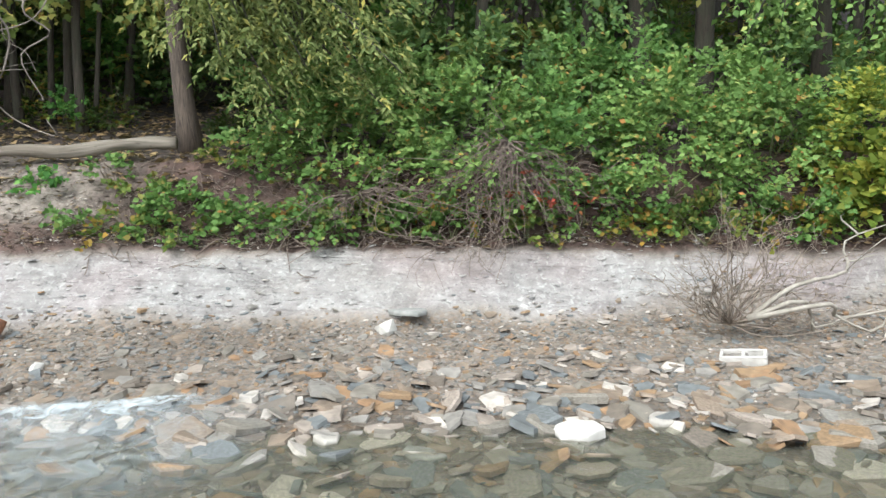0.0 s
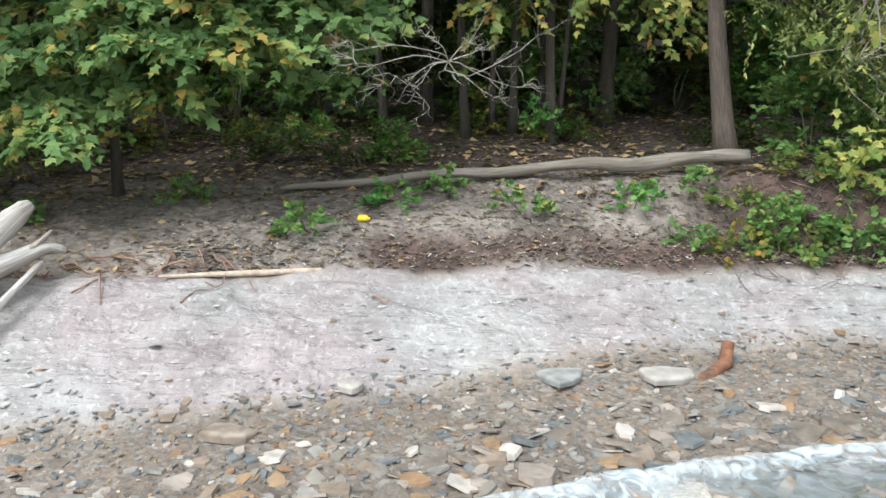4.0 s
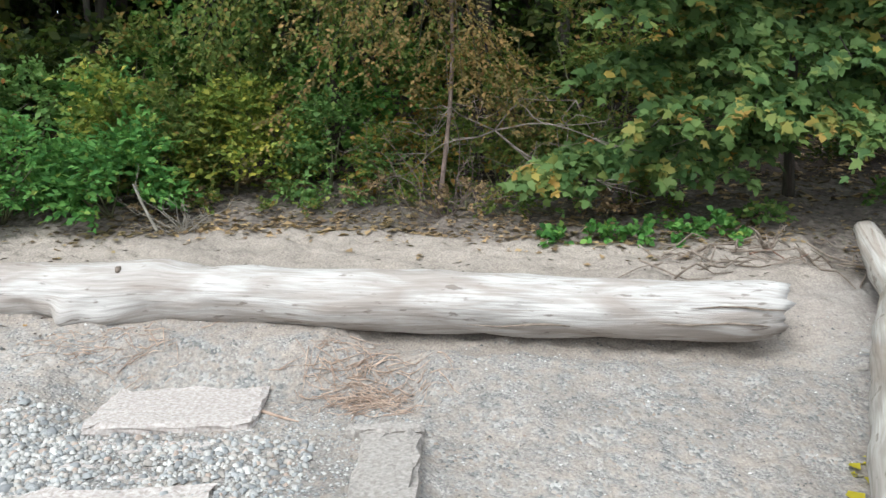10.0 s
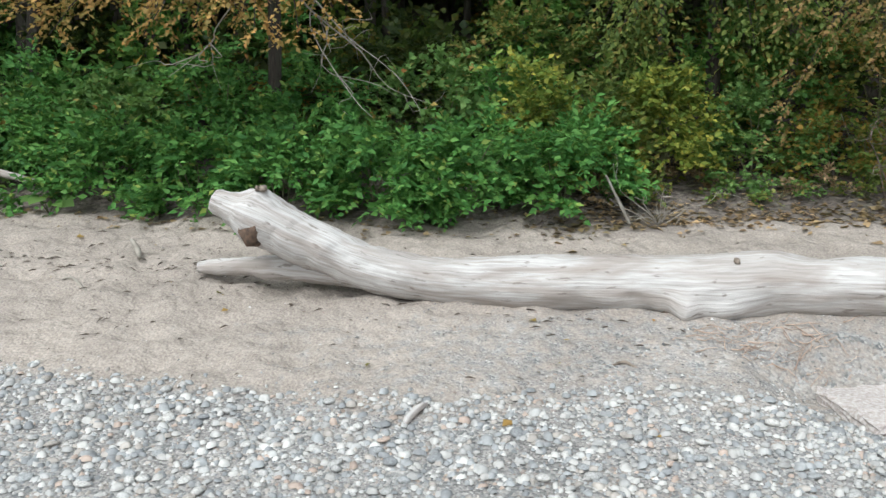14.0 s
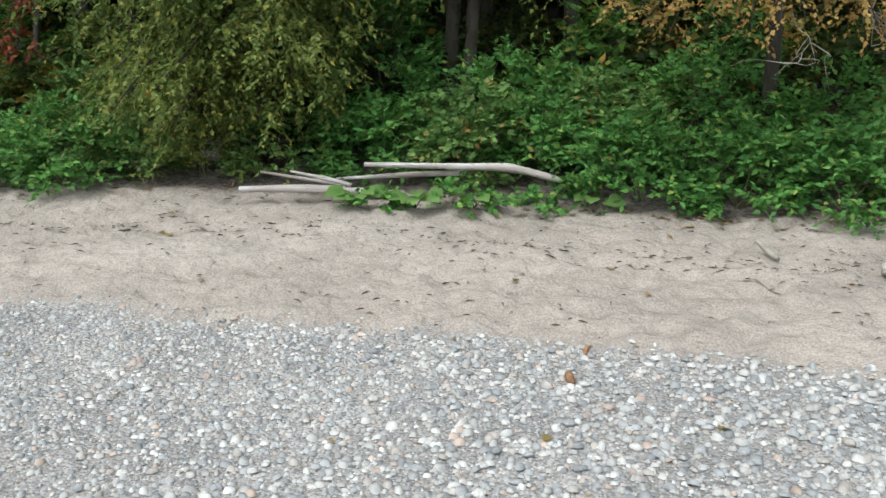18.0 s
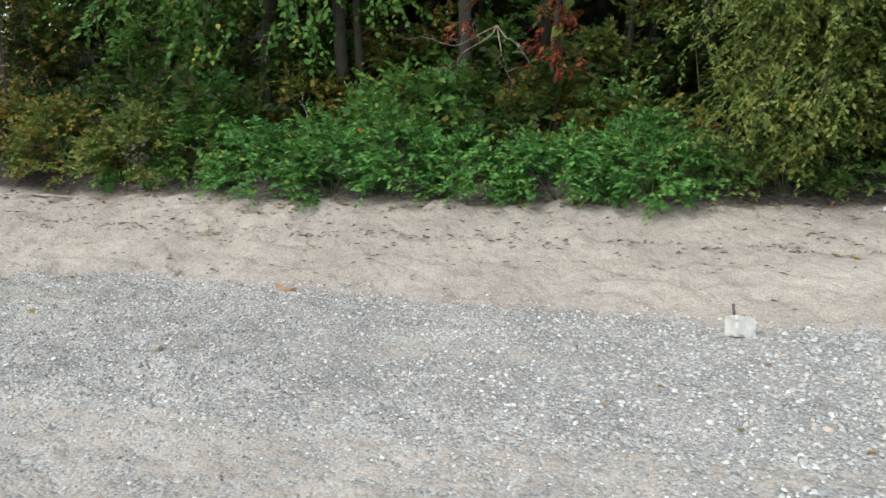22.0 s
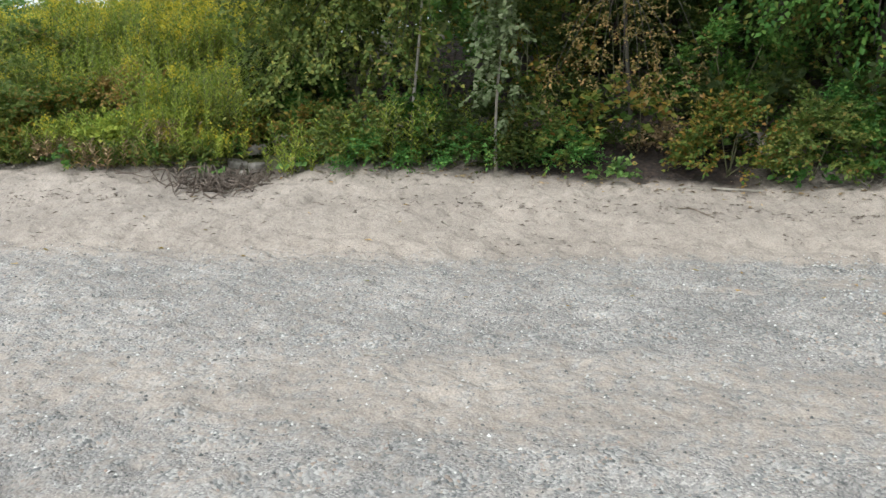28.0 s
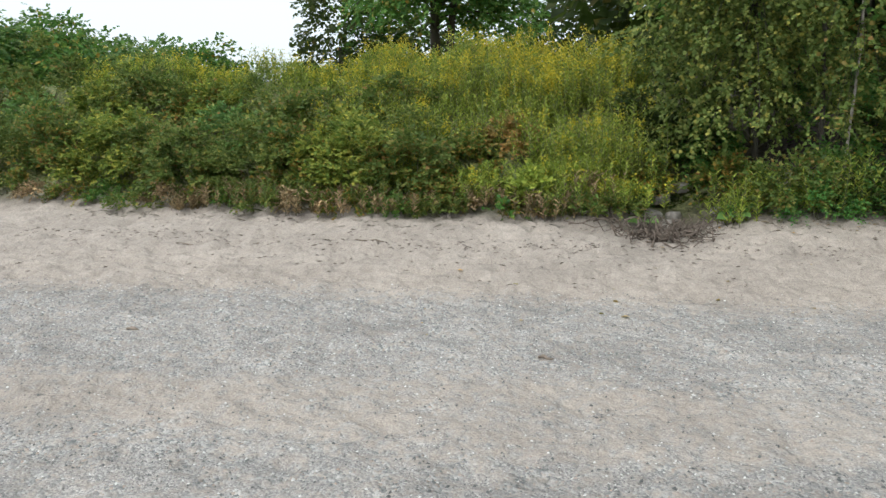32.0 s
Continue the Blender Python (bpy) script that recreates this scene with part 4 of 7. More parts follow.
for p, r, l_ in (([(-26.35, 10.1, 1.84), (-25.4, 10.15, 1.80), (-24.7, 10.15, 1.80), (-24.1, 10.1, 1.66)], [.03, .042, .06, .035], "long bleached pole resting on other driftwood"),
                 ([(-27.75, 9.95, 1.56), (-27.0, 10.0, 1.55), (-26.4, 10.05, 1.53), (-25.9, 10.1, 1.5)], [.042, .055, .052, .045], "thick bleached pole at the edge of the plants"),
                 ([(-26.7, 10.3, 1.66), (-25.9, 10.25, 1.70), (-25.2, 10.25, 1.74)], [.02, .035, .035], "bleached pole among vines"),
                 ([(-27.6, 10.35, 1.74), (-27.0, 10.3, 1.66), (-26.6, 10.25, 1.6)], [.015, .028, .032], "thin grey driftwood branch"),
                 ([(-27.2, 10.1, 1.76), (-26.8, 10.1, 1.68), (-26.5, 10.12, 1.6)], [.016, .03, .03], "short grey driftwood branch")):
    pole("driftwood_pole", p, [q * .85 for q in r], DRIFT, l_, group="driftwood heap", sides=12, bump=.3)
pole("driftwood_stick", [(-17.83, 9.1, 1.78), (-17.72, 9.06, 1.55), (-17.55, 9.05, 1.22)], [.012, .016, .018], PALE_TWIG, "upright bleached stick by the plants")
pole("driftwood_stick", [(-22.46, 8.5, 1.2), (-22.4, 8.42, 1.1), (-22.32, 8.3, 1.05)], [.02, .03, .02], PALE_TWIG, "short crooked stick on the sand")
pole("driftwood_stick", [(-38.2, 4.55, .55), (-38.0, 4.52, .56), (-37.8, 4.72, .56)], [.006, .016, .006], TWIG, "curved thin stick on the gravel")
pole("bark_piece", [(-34.27, 8.66, up_(-34.27, 8.66) + .05), (-34.14, 8.58, up_(-34.14, 8.58) + .02), (-34.0, 8.52, up_(-34.0, 8.52) + .012)], [.008, .03, .014], plain_material("orange_bark", (.12, .06, .03), (.3, .16, .07)), "curl of reddish brown bark on sand", "bark")
pole("rusty_pipe", [(-4.6, 7.12, .16), (-4.35, 7.32, .24), (-4.22, 7.46, .29)], [.062, .06, .06], plain_material("rust", (.075, .032, .016), (.20, .088, .042), 14, .85), "broken rust-brown pipe elbow among stones", "pipe", 12, .05)
pole("rusty_pipe", [(-4.25, 7.42, .27), (-4.19, 7.52, .36), (-4.17, 7.58, .44)], [.06, .062, .058], bpy.data.materials["rust"], "upturned rust-brown pipe end among stones", "pipe", 12, .05)


# ---- stones ----
def icosahedron():
    g = (1 + 5 ** .5) / 2
    v = unit(np.array([(-1, g, 0), (1, g, 0), (-1, -g, 0), (1, -g, 0), (0, -1, g), (0, 1, g), (0, -1, -g), (0, 1, -g), (g, 0, -1), (g, 0, 1), (-g, 0, -1), (-g, 0, 1)], float))
    f = np.array([(0, 11, 5), (0, 5, 1), (0, 1, 7), (0, 7, 10), (0, 10, 11), (1, 5, 9), (5, 11, 4), (11, 10, 2), (10, 7, 6), (7, 1, 8), (3, 9, 4), (3, 4, 2), (3, 2, 6), (3, 6, 8), (3, 8, 9), (4, 9, 5), (2, 4, 11), (6, 2, 10), (8, 6, 7), (9, 8, 1)])
    return v, f


ICO_V, ICO_F = icosahedron()


def slab_shape(rs, n=7):
    """A flat, angular stone: an uneven outline, top smaller than the bottom."""
    a = np.sort(rs.uniform(0, 2 * np.pi, n))
    a = np.linspace(0, 2 * np.pi, n, endpoint=False) + rs.uniform(-.3, .3, n)
    r = rs.uniform(.72, 1.1, n)
    ring = np.stack([np.cos(a) * r, np.sin(a) * r], -1)
    v = np.concatenate([np.c_[ring * .96, np.full(n, -.5)], np.c_[ring, np.full(n, .25)], np.c_[ring * .86, np.full(n, .5) + rs.uniform(-.1, .1, n)], [[0, 0, .52]]])
    j = np.arange(n)
    k = (j + 1) % n
    q = np.concatenate([np.stack([j, k, n + k, n + j], -1), np.stack([n + j, n + k, 2 * n + k, 2 * n + j], -1)])
    t = np.stack([2 * n + j, 2 * n + k, np.full(n, 3 * n)], -1)
    return v, q, t


def dome_shape(rs, n=6, rings=1):
    """The part of a rounded pebble that shows: an uneven dome."""
    a = np.linspace(0, 2 * np.pi, n, endpoint=False) + rs.uniform(-.25, .25, n)
    r = rs.uniform(.42, .56, n)
    foot = np.stack([np.cos(a) * r, np.sin(a) * r, np.full(n, -.15)], -1)
    j = np.arange(n)
    k = (j + 1) % n
    if rings == 1:
        return np.concatenate([foot, [[rs.uniform(-.1, .1), rs.uniform(-.1, .1), .45]]]), np.zeros((0, 4), int), np.stack([j, k, np.full(n, n)], -1)
    upper = foot * (.74, .74, 0) + np.c_[np.zeros((n, 2)), rs.uniform(.24, .36, n)]
    return np.concatenate([foot, upper, [[0, 0, .46]]]), np.stack([j, k, n + k, n + j], -1), np.stack([n + j, n + k, np.full(n, 2 * n)], -1)


def chip_shape(rs, n=6):
    """A flat angular chip, without its hidden underside."""
    a = np.linspace(0, 2 * np.pi, n, endpoint=False) + rs.uniform(-.3, .3, n)
    r = rs.uniform(.7, 1.1, n)
    ring = np.stack([np.cos(a) * r, np.sin(a) * r], -1)
    j = np.arange(n)
    k = (j + 1) % n
    v = np.concatenate([np.c_[ring, np.full(n, -.4)], np.c_[ring * .93, np.full(n, .5) + rs.uniform(-.12, .12, n)]])
    return v, np.stack([j, k, n + k, n + j], -1), np.array([(n, n + i, n + i + 1) for i in range(1, n - 1)])


def scatter_stones(x, y, size, thick, rs, shapes, sink=.25, tilt=.12):
    """Many stones, set on the ground."""
    z = surface(x, y)
    out = []
    for i in range(len(x)):
        v, q, t = shapes[rs.randint(len(shapes))]
        a = rs.uniform(0, 6.283)
        c, s = math.cos(a), math.sin(a)
        sc = size[i]
        w = v * (sc, sc * rs.uniform(.55, 1), sc * thick[i])
        w = np.stack([w[:, 0] * c - w[:, 1] * s, w[:, 0] * s + w[:, 1] * c, w[:, 2]], -1)
        tx, ty = rs.normal(0, tilt, 2)
        w[:, 2] += w[:, 0] * tx + w[:, 1] * ty
        out.append((w + (x[i], y[i], z[i] + sc * thick[i] * (.5 - sink)), q, t))
    return join(out)


def rock(name, x, y, size, thick, mat, label, seed, category="rock", turn=0.0, stretch=.7, lift=0.0, flatness=True):
    rs = R(seed)
    v, q, t = slab_shape(rs, 8) if flatness else (ICO_V * rs.uniform(.62, 1.15, (12, 1)), [], ICO_F)
    c, s = math.cos(turn), math.sin(turn)
    v = v * (size, size * stretch, size * thick)
    v = np.stack([v[:, 0] * c - v[:, 1] * s, v[:, 0] * s + v[:, 1] * c, v[:, 2]], -1)
    ob = part(name, (v, q, t), mat, smooth=False)
    ob.location = (x, y, up_(x, y) + size * thick * .25 + lift)
    bv = ob.modifiers.new("worn_edges", "BEVEL")
    bv.width, bv.segments = size * .06, 2
    ob.rotation_euler = (rs.normal(0, .1), rs.normal(0, .1), 0)
    return tagged(ob, label, category)


# ---- plants ----
def stem_parts(t, base, ends, r0, rs, mat, sides=5, n=6, name="stem"):
    for e in ends:
        e = np.asarray(e, float)
        mid = (np.asarray(base) + e) / 2 + rs.normal(0, .06, 3) * np.linalg.norm(e - base)
        p = curve_points([base + rs.normal(0, .03, 3) * (1, 1, 0), mid, e], n)
        part(name, limb(p, np.linspace(r0 * rs.uniform(.6, 1), r0 * .25, n), sides), mat, t)


def shrub(name, label, category, x, y, w, d, h, leaf, kind, seed, n=260, count=9, reach=.4, wide=1.0, fine=False, droop=.25, floor=0.05, bare=5, group="", upright=.5, wood=STEM, skirt=0.0, clump=.5):
    """A bush: bent stems from one foot and leafy twigs over a lumpy outline."""
    rs = R(seed)
    t = thing(name, label, category, group, at=(x, y, up_(x, y) - .03))
    a = rs.uniform(0, 2 * np.pi, n)
    el = np.arcsin(rs.uniform(0.0, 1, n) ** .8)
    rr = rs.uniform(.3, 1, n) ** .5 * (1 + .25 * rough(np.cos(a) * 2 + seed, el * 2, .8, seed))
    dirv = np.stack([np.cos(a) * np.cos(el), np.sin(a) * np.cos(el), np.sin(el)], -1)
    o = dirv * rr[:, None] * (w / 2, d / 2, h) * .86
    mid_ = o[rs.choice(n, max(5, n // 24), replace=False)]
    near_ = np.argmin(((o[:, None] - mid_[None]) ** 2).sum(-1), axis=1)
    o = o * (1 - clump) + mid_[near_] * clump
    o[:, 2] = np.maximum(o[:, 2], floor) - skirt * fade(.1, -.8, o[:, 1]) * rs.uniform(0, 1, n)
    out = unit(dirv * (1, 1, upright) + (0, -.25, .15) + rs.normal(0, .35, (n, 3)))
    part("foliage", sprays(o, out, reach * rs.uniform(.6, 1.2, n), count, leaf, rs, wide, fine, droop), LEAF[kind], t)
    stem_parts(t, np.zeros(3), o[rs.choice(n, bare, replace=False)], .010 + .005 * h, rs, wood)
    return t


def bough(t, p0, p1, r, kind, leaf, rs, n=40, count=7, reach=.45, width=.5, wide=1.1, fine=True, droop=.35, mat=None, start=.25, hang=.12):
    """A leafy bough from p0 to p1: a bent limb with side twigs in loose layers."""
    p0, p1 = np.asarray(p0, float), np.asarray(p1, float)
    pts = curve_points([p0, (p0 + p1) / 2 + (0, 0, hang * np.linalg.norm(p1 - p0)), p1], 10)
    wood = part("bough", limb(pts, np.linspace(r, r * .2, 10), 6, 1, .1), mat or BARK, t)
    s = rs.uniform(start, 1, n)
    o = np.stack([np.interp(s, np.linspace(0, 1, 10), pts[:, k]) for k in range(3)], -1)
    o += rs.normal(0, 1, (n, 3)) * (width * .6, width * .5, width * .4) * (1.2 - .6 * s)[:, None]
    d = unit((p1 - p0)[None] * .6 / np.linalg.norm(p1 - p0) + rs.normal(0, .6, (n, 3)) * (1, 1, .35))
    ob = part("foliage", sprays(o, d, reach * rs.uniform(.6, 1.2, n), count, leaf, rs, wide, fine, droop, .9, .8), LEAF[kind], t)
    return ob


def trunk_part(t, h, r, seed, lean, mat, n_=14):
    s = np.linspace(0, 1, n_)
    p = np.stack([lean[0] * s * h + .10 * np.sin(s * 5 + seed), lean[1] * s * h + .1 * np.cos(s * 4 + seed) - .1, s * h], -1)
    p[:, :2] -= p[0, :2]
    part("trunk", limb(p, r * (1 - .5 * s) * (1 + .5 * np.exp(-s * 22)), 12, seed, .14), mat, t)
    return p


def tree(name, label, x, y, r, h, kind, seed, lean=(0, 0), cw=3.0, ch=4.0, leaf=.16, n=520, mat=None, low=3.6, group="woodland trees", limbs=3, crown_y=0.0, count=9):
    """A tree: tapered trunk with flared foot, a few limbs and a loose crown."""
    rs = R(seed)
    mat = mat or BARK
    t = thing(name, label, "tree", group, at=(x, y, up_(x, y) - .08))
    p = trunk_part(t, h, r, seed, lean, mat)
    for k in range(limbs):
        i = rs.randint(6, 12)
        a = rs.uniform(0, 6.28)
        e = p[i] + np.array([math.cos(a) * cw * .4, math.sin(a) * cw * .4, rs.uniform(.2, 1.0)])
        part("limb", limb(curve_points([p[i], (p[i] + e) / 2 + (0, 0, .2), e], 7), np.linspace(r * .4, r * .1, 7), 6), mat, t)
    dv = unit(rs.normal(0, 1, (n, 3)))
    o = p[-1] * (1, 1, 0) + (0, crown_y, low + ch / 2) + dv * rs.uniform(.3, 1, (n, 1)) ** .5 * (cw / 2, cw / 2, ch / 2)
    part("crown", sprays(o, unit(dv * (1, 1, .3) + (0, 0, -.1)), leaf * 3.6, count, leaf, rs, 1.1, droop=.3), LEAF[kind], t)
    return t

# ---- wood behind the beach ----
frs = R(77)
spots = [(-7.0, 13.6), (-5.2, 13.8), (-4.2, 13.5)]
for k in range(230):
    x, y = frs.uniform(-44, 14), 12.6 + frs.uniform(0, 1) ** 1.3 * 24
    if (-9.8 < x < -2.4 and y < 18.5) or (x < -36 and y < 16.5):
        continue
    if all((x - a) ** 2 + (y - b) ** 2 > 1.6 for a, b in spots):
        spots.append((x, y))
for k, (x, y) in enumerate(spots):
    far = y > 20
    # East of x = -2 lighter leaf colours imitate a better-lit wood.
    tree("woodland_tree", "distant woodland tree in deep shade" if far else "slender woodland tree, its bark coloured dark for the shade", x, y, frs.uniform(.05, .13) * (1.3 if far else 1), frs.uniform(7, 9.5), ("forest", "forest", "broadleaf", "forest", "autumn")[k % 5] if x < -2 else ("broadleaf", "linden", "olive")[k % 3], 500 + k,
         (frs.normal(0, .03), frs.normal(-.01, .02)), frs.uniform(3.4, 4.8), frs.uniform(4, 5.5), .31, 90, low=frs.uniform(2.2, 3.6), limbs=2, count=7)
for k in range(120):
    y = 12.3 + (k % 4) * 2.3 + frs.uniform(-.5, .5)
    x = 10 - (k // 4) * 1.83 + frs.uniform(-.7, .7)
    if (-9.8 < x < -2.4 and y < 17) or (x < -40.5 and y < 14.6):
        continue
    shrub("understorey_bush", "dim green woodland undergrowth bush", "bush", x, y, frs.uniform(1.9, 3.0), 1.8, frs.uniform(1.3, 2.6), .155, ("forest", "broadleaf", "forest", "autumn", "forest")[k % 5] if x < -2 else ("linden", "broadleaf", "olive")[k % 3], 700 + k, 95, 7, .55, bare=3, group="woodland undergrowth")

NAMES = {"bramble": ("bramble_bush", "dense green bramble bush at the edge of the wood"), "sunlit_bramble": ("bramble_bush", "bright green bramble bush spilling over the bank"), "nettle": ("nettle_patch", "lush dark green leafy plants at the edge of the sand"), "yellow": ("shrub", "shrub with yellowing leaves at the beach edge"),
         "broadleaf": ("shrub", "leafy green shrub at the edge of the wood"), "autumn": ("shrub", "shrub with brown and orange autumn leaves"), "willow": ("willow_bush", "yellow-green narrow-leaved willow bush"),
         "goldenrod": ("weed_clump", "tall grass and weeds at the bank's foot"), "dry": ("dead_brush", "tangle of dry brown brush"), "forest": ("shrub", "dark green shrub in the shade of trees"), "linden": ("shrub", "leafy green shrub inside the wood"), "turning": ("shrub", "shrub with yellowing leaves"), "olive": ("shrub", "tangled olive-green shrub turning brown"), "silver": ("poplar_sapling", "poplar sapling with pale silvery leaves"), "orange": ("shrub", "shrub with orange autumn leaves"), "red": ("sumac_shrub", "shrub with deep red autumn leaves")}


def hedge(x0, x1, y, w, d, h, leaf, kinds, seed, n, dy=.25, skirt=0.0, reach=.42, step=.62):
    """A row of separate bushes from x0 to x1."""
    rs = R(seed)
    x, k = x0, 0
    while x > x1:
        kind = kinds[k % len(kinds)]
        sc = rs.uniform(.85, 1.15)
        yy = float(along_shore(PLANT_FOOT, x)[0]) + y + rs.uniform(-dy, dy)
        shrub(*NAMES[kind], "bush", x, yy, w * sc, d, h * rs.uniform(.82, 1.15), leaf, kind, seed * 40 + k, int(n * sc), 9, reach, .55 if kind == "willow" else .8 if kind == "nettle" else 1.0, skirt=skirt, group="plants along the beach")
        x, k = x - w * step * sc, k + 1


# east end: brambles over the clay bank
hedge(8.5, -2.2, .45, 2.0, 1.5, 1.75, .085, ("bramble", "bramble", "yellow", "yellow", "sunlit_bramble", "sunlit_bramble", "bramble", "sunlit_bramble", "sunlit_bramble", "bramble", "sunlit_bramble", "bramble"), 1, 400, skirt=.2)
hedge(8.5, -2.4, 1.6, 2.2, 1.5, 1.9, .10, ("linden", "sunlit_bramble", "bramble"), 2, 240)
trs = R(19)
for k in range(30):
    x = 7.2 - k * .37 + trs.uniform(-.15, .15)
    y = float(along_shore(SHELF, x)[0]) + trs.uniform(.12, .5)
    shrub("trailing_bramble", "bramble trailing down the eroded bank", "bush", x, y, trs.uniform(.5, 1.0), .5, trs.uniform(.3, .75), .07, ("bramble", "bramble", "olive", "bramble", "autumn")[k % 5], 1800 + k, int(trs.uniform(26, 62) * (1 if x > -1.6 else .45)), 7, .26, 1.0, True, skirt=.25, bare=4, group="brambles on the bank", wood=STEM)
for k in range(12):
    x = -3.9 + k * .33
    y = float(along_shore(SHELF, x)[0]) + trs.uniform(.6, 1.3)
    shrub("trailing_bramble", "thin bramble on the bank's brown slope", "bush", x, y, trs.uniform(.5, .9), .5, trs.uniform(.25, .5), .065, ("bramble", "olive", "sunlit_bramble")[k % 3], 1850 + k, 24, 7, .24, 1.0, True, bare=6, group="brambles on the bank", wood=TWIG)
for x_, w_, h_ in ((4.9, 1.5, 1.5), (6.2, 1.6, 1.7), (7.4, 1.6, 1.8)):
    shrub("vine_bush", "vine-covered bush with large yellowing leaves", "bush", x_, 9.0, w_, 1.1, h_, .13, "yellow", 1700 + int(x_ * 10), 150, 7, .4, 1.0, True, skirt=.2, group="plants along the beach")
# west of the broad-leaved tree: tangled autumn shrubs
hedge(-12.8, -18.9, 1.5, 1.7, 1.2, 1.35, .075, ("olive", "olive", "autumn", "bramble", "yellow", "olive"), 3, 260)
hedge(-12.5, -19.0, 2.4, 2.2, 1.4, 2.6, .085, ("olive", "autumn", "broadleaf", "olive"), 4, 330)
hedge(-12.3, -18.2, .85, 1.0, .7, .36, .055, ("olive", "dry", "bramble", "olive", "dry"), 5, 42, reach=.22, step=.5)
hedge(-17.0, -18.6, 1.1, 1.3, 1.0, 1.9, .085, ("yellow", "olive"), 21, 230)
# nettles behind the log's raised end
hedge(-18.2, -23.6, .55, 1.6, 1.3, 1.15, .098, ("nettle",), 6, 360, skirt=.12)
hedge(-24.2, -26.9, .95, 1.6, 1.2, 1.1, .098, ("nettle", "bramble"), 27, 340, skirt=.08)
hedge(-18.6, -27.6, 1.7, 2.0, 1.4, 1.7, .10, ("nettle", "bramble", "nettle"), 7, 260)
hedge(-18.6, -30.0, 2.9, 2.4, 1.6, 2.7, .11, ("broadleaf", "forest", "nettle"), 8, 230)
# under the willow, then a second bank of nettles
hedge(-27.6, -30.2, .8, 1.7, 1.1, 1.0, .075, ("bramble", "willow"), 9, 260)
hedge(-30.2, -36.2, .5, 1.7, 1.3, 1.15, .092, ("nettle",), 10, 380, skirt=.12)
hedge(-30.4, -37.0, 1.9, 2.0, 1.3, 1.5, .09, ("bramble", "autumn", "nettle"), 11, 300)
hedge(-36.4, -38.6, .75, 1.8, 1.2, 1.35, .08, ("broadleaf", "olive", "autumn", "forest"), 12, 330)
hedge(-41.5, -44.6, .75, 1.6, 1.2, 1.25, .08, ("olive", "forest", "broadleaf", "olive"), 22, 300)
hedge(-30.4, -38.2, 2.9, 2.4, 1.5, 2.7, .10, ("olive", "broadleaf", "autumn", "forest"), 13, 280)
hedge(-41.8, -45.0, 2.9, 2.4, 1.5, 2.7, .10, ("forest", "broadleaf"), 23, 260)
hedge(-38.4, -41.8, 4.2, 2.4, 1.5, 3.0, .11, ("forest", "forest", "autumn"), 24, 260)
hedge(-38.6, -41.6, 1.3, 1.2, .8, .5, .07, ("forest", "dry", "forest"), 25, 110)
hedge(-38.4, -41.8, 2.4, 1.6, 1.0, .9, .08, ("forest",), 26, 150)
hedge(-41.0, -44.6, .5, 1.3, .8, .6, .065, ("nettle", "forest"), 14, 220)
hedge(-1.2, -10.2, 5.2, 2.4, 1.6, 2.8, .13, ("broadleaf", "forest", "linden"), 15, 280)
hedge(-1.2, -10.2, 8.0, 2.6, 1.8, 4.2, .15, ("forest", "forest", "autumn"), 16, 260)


urs = R(66)
for k in range(16):
    x, y = urs.uniform(-10, -2.6), urs.uniform(11.0, 15.0)
    shrub("undergrowth_plant", "low dim green plant on the woodland floor", "plant", x, y, urs.uniform(.6, 1.2), .7, urs.uniform(.25, .7), .08, ("forest", "broadleaf", "autumn", "forest")[k % 4], 1900 + k, 46, 7, .28, bare=3, group="woodland undergrowth")

# ---- single trees at the edge ----
def broadleaf_tree():
    rs = R(31)
    t = thing("broadleaf_tree", "spreading tree with large green leaves hanging low over the beach", "tree", at=(-10.5, 9.9, up_(-10.5, 9.9) - .08))
    p = trunk_part(t, 7, .055, 4, (0, -.03), BARK)
    for k in range(58):
        a = -2.9 + 5.9 * ((k * .382) % 1)
        z1 = .5 + .52 * int(6.4 * ((k * .71 + .1) % 1)) + rs.normal(0, .06) - .10 * abs(a)
        z1 = max(z1, .35 + .45 * max(0, a + .7))
        far_ = rs.uniform(0, 1)
        end = np.array((a * 1.05 + rs.normal(0, .15), -2.25 + far_ * 1.3 + .12 * abs(a), z1))
        start = np.array((a * .3, -.2 + rs.uniform(-.2, .3), min(z1 + rs.uniform(.3, .6), 4.2)))
        pts = curve_points([start, start * .45 + end * .55 + (0, 0, .2), end], 9)
        part("bough", limb(pts, np.linspace(.016, .005, 9), 5, 1, .1), BARK, t)
        n_ = 46
        s_ = rs.uniform(.2, 1, n_)
        o = np.stack([np.interp(s_, np.linspace(0, 1, 9), pts[:, c]) for c in range(3)], -1)
        side = np.sign(rs.uniform(-1, 1, n_))
        o[:, 2] += rs.normal(0, .03, n_)
        d = np.stack([side * rs.uniform(.3, 1.0, n_) + .25 * a, -rs.uniform(.2, .9, n_), rs.normal(-.05, .08, n_)], -1)
        tip = (s_ > .78) & (rs.uniform(0, 1, n_) < .6) if k % 2 else np.zeros(n_, bool)
        reach = .46 * rs.uniform(.6, 1.2, n_)
        part("foliage", sprays(o[~tip], d[~tip], reach[~tip], 7, .145, rs, .95, "maple", .38, .8, .75, .6), LEAF["linden"], t)
        if tip.any():
            part("foliage", sprays(o[tip], d[tip], reach[tip], 6, .14, rs, .95, "maple", .38, .8, .75, .6), LEAF["turning"], t, "yellowing leaves at the tip")
    return t


broadleaf_tree()


